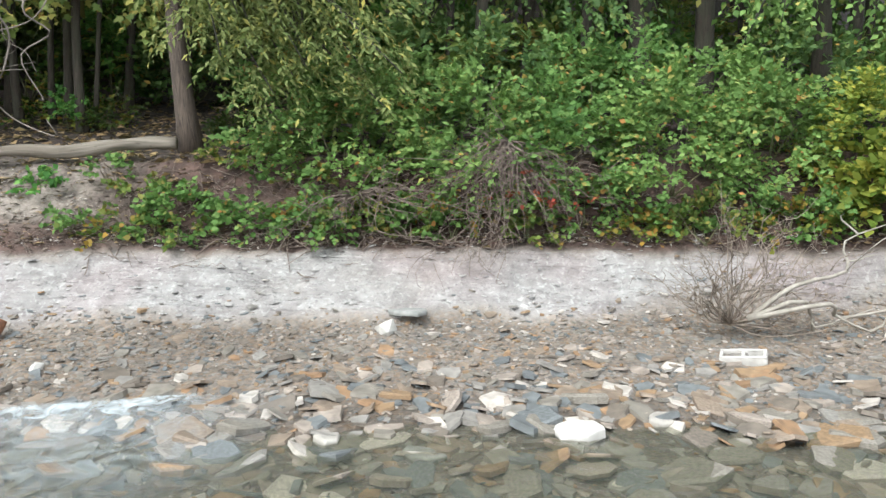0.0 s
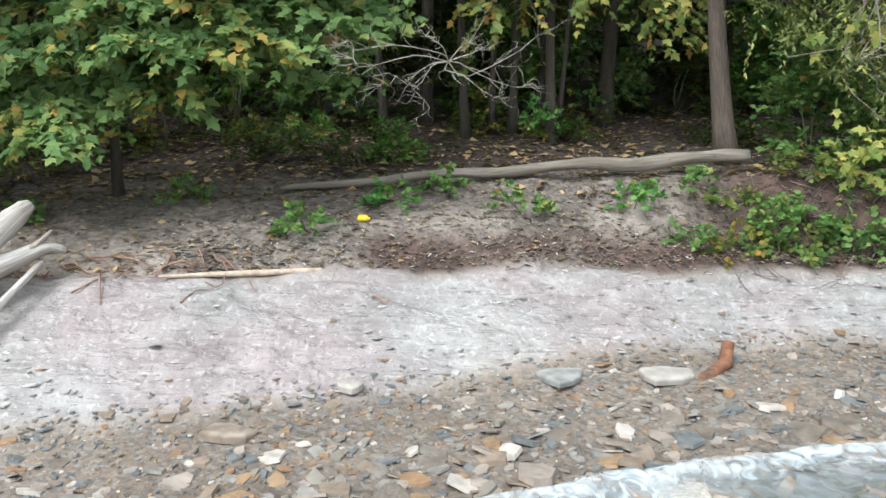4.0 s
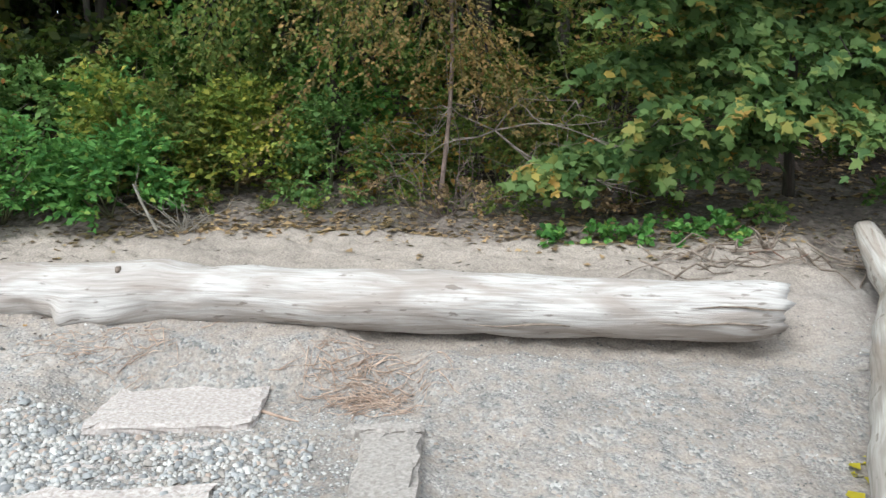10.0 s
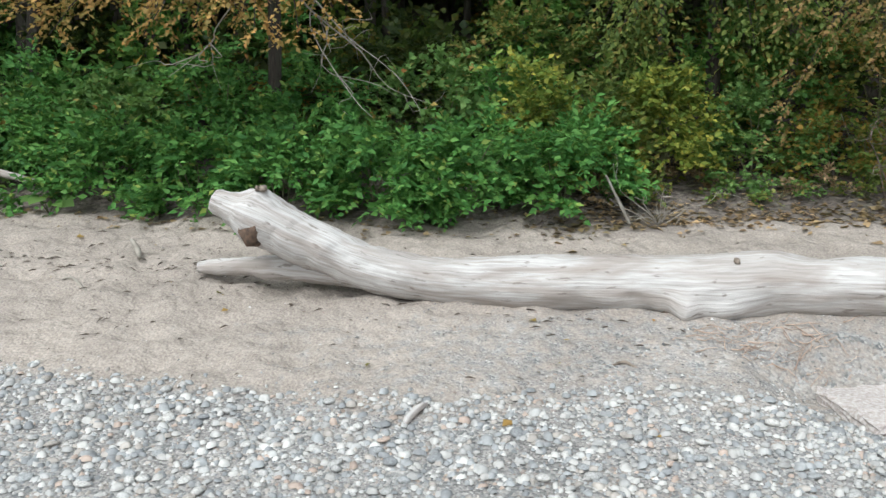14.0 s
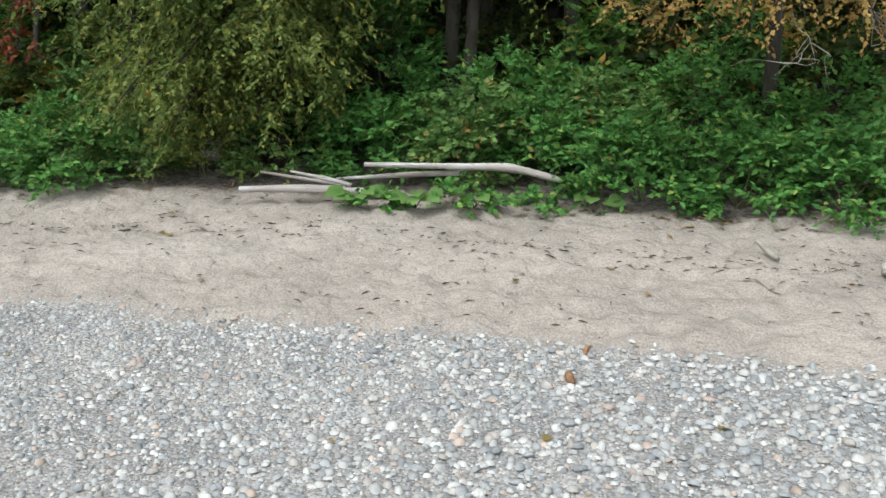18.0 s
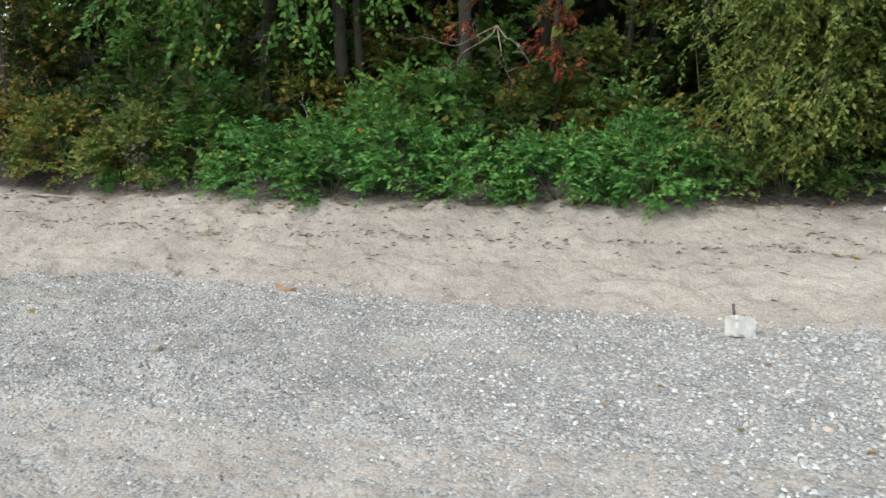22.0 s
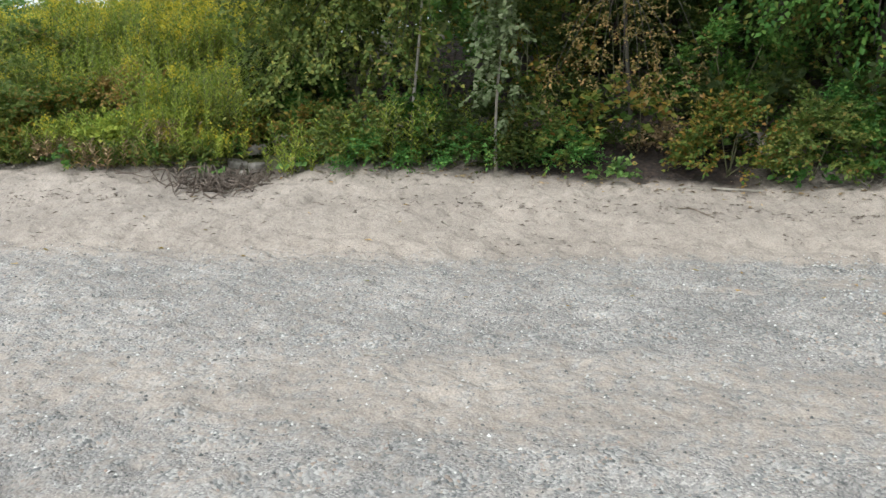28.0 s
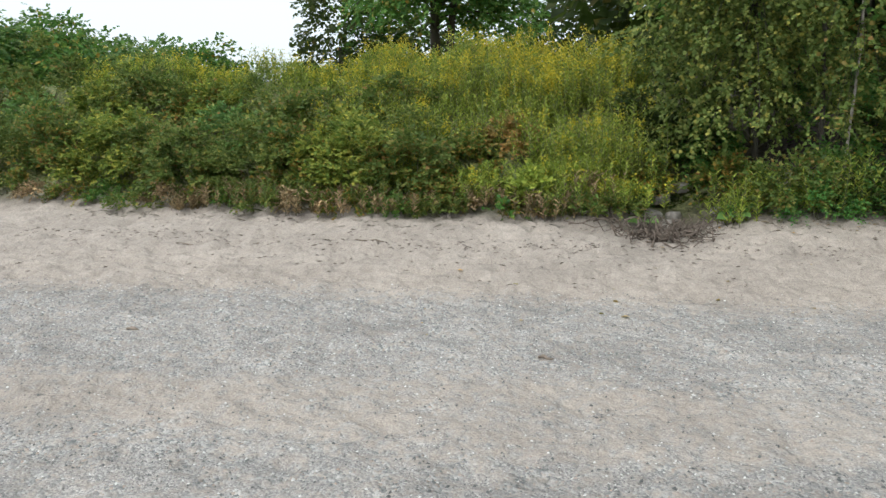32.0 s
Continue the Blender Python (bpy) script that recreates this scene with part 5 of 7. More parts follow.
def drooping_tree(name, label, x, y, r, ends, kind, leaf, seed, wide, n=60, count=12, reach=.5, lean=(0, 0), h=7, mat=None, droop=.6, width=.55, fine=False, start=.25):
    rs = R(seed)
    t = thing(name, label, "tree", at=(x, y, up_(x, y) - .08))
    p = trunk_part(t, h, r, seed, lean, mat or BARK)
    for e in ends:
        z0 = max(1.5, e[2] + rs.uniform(-.2, .9))
        i = min(13, int(z0 / h * 13))
        bough(t, p[i], (e[0] - x, e[1] - y, e[2] - t.location[2]), r * .25, kind, leaf, rs, n, count, reach, width, wide, fine, droop, start=start)
    return t


wrs = R(41)
WILLOW_BARK = wood_material("brown_willow_bark", (.030, .021, .016), (.115, .085, .065), 6.0, 50, .9, (.06, .045, .035), .9)
RED_BARK = plain_material("reddish_grey_bark", (.09, .062, .05), (.22, .16, .13), 14, .85)
drooping_tree("willow_tree", "willow with yellow-green narrow drooping leaves", -3.2, 10.6, .13, [(-2.5 + 2.5 * wrs.uniform(), 8.5 + wrs.uniform(0, 1.1), 2.25 + 2.2 * wrs.uniform()) for k in range(30)], "pale_willow", .10, 42, .55, 66, 10, .40, droop=.42, lean=(-.12, 0), width=.5, mat=WILLOW_BARK)
drooping_tree("willow_tree", "large willow with dense yellow-green leaves over the sand", -27.7, 11.7, .16, [(-29.3 + 2.8 * (k / 43) + .2 * wrs.normal(), 9.7 + wrs.uniform(0, 1.4), 2.0 + 1.3 * max(0, k / 43 - .6) + 2.8 * wrs.uniform()) for k in range(44)], "willow", .082, 43, .8, 125, 10, .32, droop=.4, width=.6)
drooping_tree("maple_tree", "tree with orange autumn leaves hanging high over the sand", -21.6, 11.0, .09, [(-23.9 + 3.5 * ((k * .618) % 1), 8.5 + wrs.uniform(0, .8), 3.12 + .45 * wrs.uniform()) for k in range(20)], "orange", .066, 44, 1.0, 56, 9, .36, width=.22, droop=.2)
drooping_tree("poplar_tree", "leafy yellow-green tree at the end of the wood", -44.8, 13.6, .05, [(-47.2 + 4.2 * wrs.uniform(), 11.9 + wrs.uniform(0, 1.8), 2.7 + 3.2 * wrs.uniform()) for k in range(44)], "willow", .09, 45, .95, 54, 8, .4, droop=.22, width=.45, fine=True)
drooping_tree("beech_sapling", "young tree with layered orange-brown autumn leaves", -39.9, 12.6, .04, [(-41.4 + 2.7 * ((k * .618) % 1), 11.2 + wrs.uniform(0, .5), 2.7 + .5 * ((k * .37) % 1)) for k in range(10)], "copper", .07, 46, .9, 18, 8, .34, h=5, droop=.12, width=.16)
drooping_tree("sumac_tree", "small tree with red autumn leaves", -31.3, 12.7, .05, [(-31.75 + .7 * wrs.uniform(), 11.8 + wrs.uniform(0, .4), 3.05 + .4 * wrs.uniform()) for k in range(6)] + [(-33.0 + .5 * wrs.uniform(), 11.9, 3.5 + .3 * wrs.uniform()) for k in range(2)], "red", .09, 47, .8, 9, 7, .22, h=4, droop=.2, width=.16, start=.6)
drooping_tree("poplar_sapling", "poplar sapling with pale silvery leaves", -42.05, 11.75, .025, [(-42.6 + .9 * wrs.uniform(), 11.4 + wrs.uniform(0, .5), 2.3 + 2.2 * wrs.uniform()) for k in range(15)], "silver", .09, 48, 1.0, 13, 8, .26, h=5, mat=PALE_TWIG, width=.2, droop=.12, fine=True)
drooping_tree("poplar_sapling", "slim poplar sapling with yellowing leaves", -43.55, 12.3, .03, [(-44.2 + 1.3 * wrs.uniform(), 11.7 + wrs.uniform(0, .5), 2.9 + 2.2 * wrs.uniform()) for k in range(12)], "olive", .085, 55, 1.0, 16, 8, .28, h=5, mat=PALE_TWIG, width=.25, droop=.15, fine=True)
drooping_tree("maple_sapling", "slender sapling with brownish layered autumn leaves", -14.6, 9.45, .028, [(-16.3 + 3.5 * ((k * .618) % 1), 8.75 + wrs.uniform(0, .6), 2.2 + 1.3 * ((k * .37) % 1)) for k in range(16)], "copper", .062, 56, .9, 30, 9, .34, h=4.4, mat=RED_BARK, droop=.1, width=.16)
drooping_tree("edge_tree", "dark green tree overhanging the edge of the wood", -36.0, 13.2, .12, [(-38.5 + 5 * wrs.uniform(), 11.8 + wrs.uniform(0, 1.2), 3.5 + 1.8 * wrs.uniform()) for k in range(20)], "broadleaf", .12, 49, 1.0, 40, 9)
drooping_tree("edge_tree", "green tree overhanging the edge of the wood", -25.5, 12.8, .12, [(-28 + 4.5 * wrs.uniform(), 11.2 + wrs.uniform(0, 1.2), 3.4 + 1.8 * wrs.uniform()) for k in range(16)], "willow", .11, 50, .8, 40, 9)
drooping_tree("edge_tree", "tree with brownish leaves at the edge of the wood", -16.0, 11.6, .10, [(-18.5 + 5.5 * wrs.uniform(), 9.6 + wrs.uniform(0, 1.2), 3.2 + 1.6 * wrs.uniform()) for k in range(18)], "olive", .08, 51, .95, 56, 9)
drooping_tree("edge_tree", "green tree overhanging the brambles", 5.2, 11.6, .14, [(3.0 + 5.0 * wrs.uniform(), 9.8 + wrs.uniform(0, 1.2), 3.0 + 1.4 * wrs.uniform()) for k in range(18)], "sunlit_bramble", .11, 52, 1.0, 34, 9)
drooping_tree("edge_tree", "light green tree behind the brambles", 1.2, 12.6, .10, [(-.4 + 4.6 * wrs.uniform(), 11.2 + wrs.uniform(0, 1.2), 3.2 + 1.6 * wrs.uniform()) for k in range(18)], "linden", .12, 57, 1.0, 34, 9)
drooping_tree("edge_tree", "tree with broad green leaves over the bank", -7.6, 12.9, .06, [(-9.2 + 1.9 * wrs.uniform(), 8.4 + wrs.uniform(0, 1.2), 3.2 + 1.2 * wrs.uniform()) for k in range(10)], "linden", .15, 53, .95, 34, 7, fine="maple")
drooping_tree("edge_tree", "tree with yellowing maple-like leaves above the bank", -5.2, 12.0, .07, [(-7.4 + 4.2 * wrs.uniform(), 10.6 + wrs.uniform(0, 1.2), 3.4 + 1.2 * wrs.uniform()) for k in range(14)], "turning", .14, 54, .95, 26, 7, .42, fine="maple", droop=.25, width=.35)
for k, (x, y, r, ln) in enumerate([(.45, 11.8, .09, .02), (.05, 12.2, .06, -.03), (1.95, 12.0, .08, .0), (2.75, 11.9, .17, .0), (3.7, 12.0, .14, .04), (-6.4, 12.6, .06, .0), (-6.0, 12.8, .05, .01), (-5.7, 12.7, .06, -.03), (-11.4, 12.4, .07, .0),
                                   (-32.8, 13.3, .11, .03), (-34.4, 13.3, .07, .02), (-43.65, 13.2, .05, .01), (-25.2, 12.4, .1, .05), (-5.1, 12.2, .035, .03)]):
    tree("tall_tree", "tall tree standing at the edge of the wood", x, y, r, 8.5, "broadleaf", 300 + k, (ln, 0), 3.6, 4.0, .24, 150, low=4.2, group="trees at the wood's edge", limbs=2, crown_y=.4)


# ---- goldenrod bank ----
def herb_clump(x, y, seed, h=1.1, n=42, flower=.4, wide=.7, blade="goldenrod"):
    rs = R(seed)
    t = thing("goldenrod_clump", "tall goldenrod with narrow leaves and yellow plumes" if flower > .3 else "dry brownish grass and weeds" if blade == "dry" else "tall green weeds with narrow leaves", "plant", "goldenrod on the bank", at=(x, y, up_(x, y) - .02))
    base = rs.normal(0, wide * .45, (n, 3)) * (1, .7, 0)
    hh = h * rs.uniform(.6, 1.1, n)
    leanv = rs.normal(0, .14, (n, 2))
    tip = base + np.stack([leanv[:, 0] * hh, leanv[:, 1] * hh - .05, hh], -1)
    tagged(part("stalk", join([limb([b, (b + e) / 2, e], [.005, .004, .002], 3) for b, e in zip(base, tip)]), STEM, t), kind="stuff")
    m = 18
    s = np.linspace(.1, .97, m)
    pos = (base[:, None] + (tip - base)[:, None] * s[None, :, None]).reshape(-1, 3)
    a = (np.arange(m) * 2.4)[None] + rs.uniform(0, 6, n)[:, None]
    al = np.stack([np.cos(a), np.sin(a), np.full(a.shape, .9)], -1).reshape(-1, 3) + rs.normal(0, .2, (n * m, 3))
    part("foliage", leaves(pos, al, np.array([0, 0, 1.0]) + rs.normal(0, .3, (n * m, 3)), .125 * rs.uniform(.6, 1.2, n * m), .36), LEAF[blade], t)
    top = tip[rs.uniform(0, 1, n) < flower]
    if len(top):
        o = (top[:, None] + rs.normal(0, 1, (len(top), 36, 3)) * (.05, .05, .1)).reshape(-1, 3)
        tagged(part("plume", leaves(o, rs.normal(0, 1, o.shape), rs.normal(0, 1, o.shape), .04, 1.2), LEAF["flower"], t), kind="stuff")
    return t


grs = R(5)
for k in range(96):
    x, y = -46.8 - grs.uniform(0, 1) ** 1.2 * 6.4, 11.95 + grs.uniform(0, 1) * 5.2
    herb_clump(x, y, 900 + k, grs.uniform(.7, 1.15) * (.6 if y < 12.8 else 1), 34, .4 if y > 14.6 and grs.uniform() < .6 else .06)
for k in range(11):
    herb_clump(-42.4 - k * .3 + grs.uniform(-.15, .15), 11.85 + grs.uniform(0, .6), 1100 + k, grs.uniform(.35, 1.0), 24, .0)
for k in range(46):
    herb_clump(-48.5 - k * .27 + grs.uniform(-.2, .2), 15.9 + grs.uniform(0, 1.6), 1140 + k, grs.uniform(.45, .8), 26, .12 if k > 9 else .45)
for k in range(24):
    x = -47.6 - k * .34
    herb_clump(x, float(along_shore(PLANT_FOOT, x)[0]) + grs.uniform(.1, .9), 1200 + k, grs.uniform(.25, .55), 26, .0, blade="dry" if k % 2 else "olive")
hedge(-47.4, -66, .42, 1.3, .9, .42, .06, ("olive", "broadleaf", "autumn", "dry"), 17, 130, reach=.26)
hedge(-51.0, -72, 1.0, 2.0, 1.3, 1.5, .095, ("olive", "yellow", "autumn", "willow", "olive"), 18, 270)
hedge(-51.5, -72, 2.1, 2.2, 1.4, 1.6, .10, ("willow", "yellow", "olive", "bramble"), 19, 250)
hedge(-52.0, -72, 3.3, 2.4, 1.5, 1.3, .11, ("olive", "yellow", "willow", "autumn"), 20, 230)
for k, (x, y, w, h, kind) in enumerate([(-51.4, 12.4, 1.8, 1.2, "autumn"), (-52.8, 12.5, 2.0, 1.5, "yellow"), (-54.2, 12.6, 2.2, 1.6, "willow"), (-55.8, 12.7, 2.3, 1.7, "olive"), (-57.6, 12.8, 2.4, 1.8, "yellow"), (-59.4, 13.0, 2.6, 1.9, "olive"), (-61.6, 13.1, 2.8, 2.0, "willow"), (-64, 13.4, 3.0, 2.2, "olive"),
                                        (-52.0, 14.3, 2.2, 1.0, "willow"), (-54.0, 14.6, 2.4, 1.3, "olive"), (-56.2, 14.8, 2.6, 1.4, "yellow"), (-58.6, 15.2, 2.8, 1.7, "willow"), (-61.4, 15.5, 3.2, 1.9, "olive"), (-64.5, 15.6, 3.2, 2.1, "bramble"), (-50.2, 13.2, 1.4, 1.0, "autumn"), (-49.5, 13.9, 1.4, .9, "orange"), (-48.9, 12.3, 1.0, .45, "goldenrod"), (-50.6, 12.2, 1.1, .5, "autumn"), (-46.3, 13.9, 1.4, 1.6, "forest"), (-45.6, 13.7, 1.2, 1.3, "broadleaf"), (-46.9, 14.2, 1.3, 1.3, "forest"), (-46.2, 14.8, 2.2, 2.2, "forest"), (-45.4, 12.9, 1.0, .8, "autumn"), (-46.8, 13.2, .8, .7, "autumn"), (-45.9, 15.8, 3.0, 3.0, "forest")]):
    shrub("bank_shrub", "leafy shrub with autumn tints on the grassy bank" if kind in ("autumn", "yellow") else "dense green shrub on the grassy bank", "bush", x, y + max(0.0, float(along_shore(PLANT_FOOT, x)[0]) - 11.7), w, 1.7, h, .09, kind, 1000 + k, 300, 9, .4, group="shrubs on the bank", clump=.62)

# ---- high crowns added out of view to darken the wood, and its far edge ----
crs = R(88)
for k in range(64):
    x, y = 14 - (k // 4) * 3.9 + crs.uniform(-1, 1), 17.0 + (k % 4) * 3.6 + crs.uniform(-1, 1)
    if x < -42 or x > -2.4 or (x > -9.8 and y < 21):
        continue
    # The first row's unseen crowns reach forward to shade the bushes below.
    tree("sky_screen_tree", "woodland tree with a high unseen crown added to shade the wood", x, y, crs.uniform(.09, .15), crs.uniform(9.5, 11), ("broadleaf", "forest")[k % 2], 2000 + k, (crs.normal(0, .02), 0), 7.0, 3.4, .55, 120, low=7.2, limbs=3, count=6, crown_y=-4.0 if k % 4 == 0 else -1.0)
for k in range(34):
    x = 16 - k * 1.85 + crs.uniform(-.8, .8)
    tree("sky_screen_tree", "shaded tree at the far side of the wood", x, crs.uniform(36, 41), .2, 8, "forest", 2100 + k, (0, 0), 6.0, 13.0, .9, 300, low=.3, limbs=2, count=6)

for k, (x, y) in enumerate([(-42.6, 17.6), (-41.0, 19.5), (-43.4, 20.5), (-39.4, 18.2), (-44.2, 23)]):
    tree("sky_screen_tree", "leafy tree closing the end of the wood", x, y, .1, 8, ("broadleaf", "forest")[k % 2], 2200 + k, (0, 0), 4.6, 7.5, .3, 260, low=1.2, limbs=2, count=7)

# ---- distant trees beyond the bank ----
drs = R(9)
for k in range(34):
    x, y = -118 + k * 1.3, drs.uniform(52, 72)
    h = drs.uniform(5.5, 7.5) + 3.0 * fade(-84, -100, x)
    if x > -78:
        continue
    tree("distant_tree", "distant round-crowned green tree", x, y, .2, h * .45, ("broadleaf", "linden", "broadleaf")[k % 3], 1200 + k, cw=drs.uniform(4.5, 6.5), ch=float(h), leaf=.42, n=420, low=.4, group="distant trees", limbs=2, count=6)
for k, (x, y, h, w) in enumerate([(-65.8, 56, 10, 4.5), (-63.6, 60, 10, 5), (-60.5, 58, 7, 5), (-54, 57, 9, 6), (-50, 60, 10, 6), (-72.5, 70, 5, 4), (-46.5, 52, 11, 6), (-42, 50, 11, 6)]):
    tree("distant_tree", "distant tall dark green tree", x, y, .25, h * .5, ("forest", "broadleaf")[k % 2], 1250 + k, cw=w, ch=h, leaf=.42, n=560, low=.4, group="distant trees", limbs=2, count=6)
big = thing("field_tree", "broad tree with dark forked trunk beyond the bank", "tree", at=(-54.6, 34.5, up_(-54.6, 34.5) - .1))
bp = trunk_part(big, 8, .28, 3, (-.06, 0), BARK)
part("trunk", limb(curve_points([(0, 0, .3), (.4, 0, 2.5), (.7, 0, 6.5)], 10), np.linspace(.24, .12, 10), 10, 4, .1), BARK, big)
brs_ = R(51)
for k in range(26):
    a = brs_.uniform(0, 6.28)
    bough(big, bp[5 + k % 7], (math.cos(a) * 5 * brs_.uniform(.5, 1), math.sin(a) * 3.5, 2.7 + 5.0 * brs_.uniform()), .06, "broadleaf", .24, brs_, 70, 9, .8, 1.3, 1.0, False, .4)

# ---- concrete and rocks ----
def block(name, x, y, size, turn, tilt, mat, label, category, z=None, seed=1, parent=None, chip=.03):
    """A worn cast block with chipped edges."""
    bm = bmesh.new()
    bmesh.ops.create_cube(bm, size=1)
    bmesh.ops.scale(bm, vec=size, verts=bm.verts)
    bmesh.ops.subdivide_edges(bm, edges=bm.edges[:], cuts=8, use_grid_fill=True)
    rs = R(seed)
    for v in bm.verts:
        on = sum(abs(abs(c) - s / 2) < 1e-4 for c, s in zip(v.co, size))
        k = chip * (0.25, .25, .8, 1.2)[on]
        v.co += Vector(rs.uniform(-k, k, 3)) - v.co.normalized() * k * (on > 1)
    me = bpy.data.meshes.new(name)
    bm.to_mesh(me)
    bm.free()
    me.materials.append(mat)
    ob = new(name, me)
    ob.matrix_world = pose(x, y, z if z is not None else up_(x, y) + size[2] * .3, tilt[0], tilt[1], turn)
    return tagged(ob, label, category)


DIRTY_CONCRETE = plain_material("dirty_concrete", (0.20, 0.175, 0.155), (0.36, 0.325, 0.295), 38, 0.95, 0.9)
PALE_CONCRETE = plain_material("pale_concrete", (0.28, 0.235, 0.21), (0.48, 0.435, 0.405), 38, 0.95, 0.9)
block("concrete_slab", -16.4, 5.82, (1.1, .8, .16), 3, (0, 0), PALE_CONCRETE, "worn pale concrete slab sunk in the beach", "slab", .372, 1)
block("concrete_slab", -16.35, 4.98, (1.15, .62, .14), 2, (1, 0), PALE_CONCRETE, "pale pinkish concrete slab under scattered pebbles", "slab", .322, 2)
block("concrete_slab", -16.4, 4.12, (1.15, .85, .16), 1, (0, 0), PALE_CONCRETE, "worn concrete slab with a chipped edge", "slab", .33, 4)
block("concrete_slab", -14.93, 4.72, (.38, 1.3, .3), -1, (1, -3), DIRTY_CONCRETE, "broken concrete slab half buried under gravel and sand", "slab", .268, 5, chip=.03)
block("concrete_kerb", -14.97, 5.4, (.5, .13, .2), 4, (0, 0), DIRTY_CONCRETE, "narrow concrete kerb at the slab's edge", "slab", .345, 3)


def cinder_block():
    t = thing("cinder_block", "pale hollow concrete block lying among stones", "concrete block", at=(2.7, 7.2, .13))
    t.rotation_euler = (radians(8), radians(-6), radians(-22))
    for nm, c, s in (("side", (0, -.085, 0), (.4, .03, .19)), ("side", (0, .085, 0), (.4, .03, .19)), ("web", (-.185, 0, 0), (.03, .14, .19)), ("web", (0, 0, 0), (.03, .14, .19)), ("web", (.185, 0, 0), (.03, .14, .19))):
        ob = block(nm, 0, 0, s, 0, (0, 0), WHITE_ROCK, "", "", 0, 3, chip=.006)
        ob.matrix_world = Matrix.Translation(c)
        ob.parent = t


cinder_block()
BROWN_ROCK = plain_material("stained_brown_rock", (0.13, 0.095, 0.068), (0.27, 0.22, 0.175), 7, 0.8, 0.6)
b_ = block("concrete_block", -29.68, 7.72, (.22, .17, .19), 25, (-14, 9), WHITE_ROCK, "small broken concrete block with a rusty bolt", "concrete block", up_(-29.68, 7.72) + .07, 5, chip=.011)
bolt = part("bolt", limb([(-.05, .02, .1), (-.065, .02, .2)], [.013, .013], 8), plain_material("dull_steel", (.06, .055, .05), (.16, .14, .12), 14, .6, .3, .6), b_, "dull rusty steel bolt")
for x, y, s, th, m, l_, c, k in ((-.55, 7.72, .15, .8, WHITE_ROCK, "rounded white rock among slate pieces", False, 1), (-.38, 8.05, .3, .16, GREY_ROCK, "flat blue-grey slate slab lying on clay", True, 2), (.95, 5.75, .22, .45, WHITE_ROCK, "angular pale boulder in the shallows", True, 3),
                                (-4.85, 7.15, .33, .2, CONCRETE, "flat angular grey rock at the waterside", True, 4), (-5.75, 7.08, .32, .2, GREY_ROCK, "tilted grey slate slab", True, 5), (-7.52, 6.72, .17, .4, CONCRETE, "rounded flat pale rock", True, 6), (-8.28, 6.0, .24, .32, BROWN_ROCK, "brown-stained boulder on wet gravel", True, 7),
                                (1.65, 6.0, .17, .35, CONCRETE, "pale flat stone in shallow water", True, 8), (-.85, 5.7, .18, .35, CONCRETE, "pale flat stone under clear water", True, 9), (-.15, 5.45, .2, .3, GREY_ROCK, "grey flat stone under water", True, 10), (-3.5, 6.85, .08, .6, WHITE_ROCK, "small white rock among brown stones", False, 11), (3.9, 6.6, .13, .6, WHITE_ROCK, "white angular stone among slates", False, 12), (4.6, 7.3, .14, .6, WHITE_ROCK, "pale stone by driftwood", False, 13)):
    rock("rock", x, y, s, th, m, l_, 60 + k, turn=k * .9, flatness=c)
GULLY_ROCK = plain_material("brown_grey_rock", (0.10, 0.088, 0.074), (0.26, 0.235, 0.205), 7, 0.85, 0.7)
for k, (x, y, s, th, dz) in enumerate([(-46.75, 12.6, .22, .7, .0), (-46.35, 12.5, .18, .9, .0), (-46.5, 12.2, .13, 1.2, .0), (-45.6, 12.3, .2, .6, .0), (-46.55, 13.1, .26, .7, .1), (-46.2, 13.5, .3, .6, .2), (-47.1, 12.4, .13, .6, .0)]):
    rock("boulder", x, y, s, th, GULLY_ROCK, "angular brownish grey boulder in a small gully", 80 + k, "rock", k * 1.1, .8, dz * .4, k % 4 != 3)


# ---- dead wood and vines ----
def twigs(name, label, base, ends, r0, seed, mat, category="dead branch", fork=3, spread=.35, r_end=.15, crook=.07):
    """Bare branches from one foot, each with smaller side twigs."""
    rs = R(seed)
    base = np.asarray(base, float)
    t = thing(name, label, category, at=tuple(base))
    for e in ends:
        e = np.asarray(e, float) - base
        ln = np.linalg.norm(e)
        k = crook * ln
        p = curve_points([np.zeros(3), e * .25 + rs.normal(0, k, 3), e * .5 + rs.normal(0, k, 3), e * .75 + rs.normal(0, k, 3), e], 13)
        b = part("branch", limb(p, np.linspace(r0, r0 * r_end, 13), 6, 1, .1), mat, t)
        for f in range(fork):
            i = rs.randint(3, 12)
            q = p[i] + unit(e + rs.normal(0, spread * 1.6, 3) * ln) * ln * rs.uniform(.15, .4)
            m1, m2 = p[i] * .66 + q * .34 + rs.normal(0, .05, 3) * ln, p[i] * .33 + q * .67 + rs.normal(0, .05, 3) * ln
            part("twig", limb(curve_points([p[i], m1, m2, q], 8), np.linspace(r0 * .45, r0 * .1, 8), 4), mat, b)
    return t


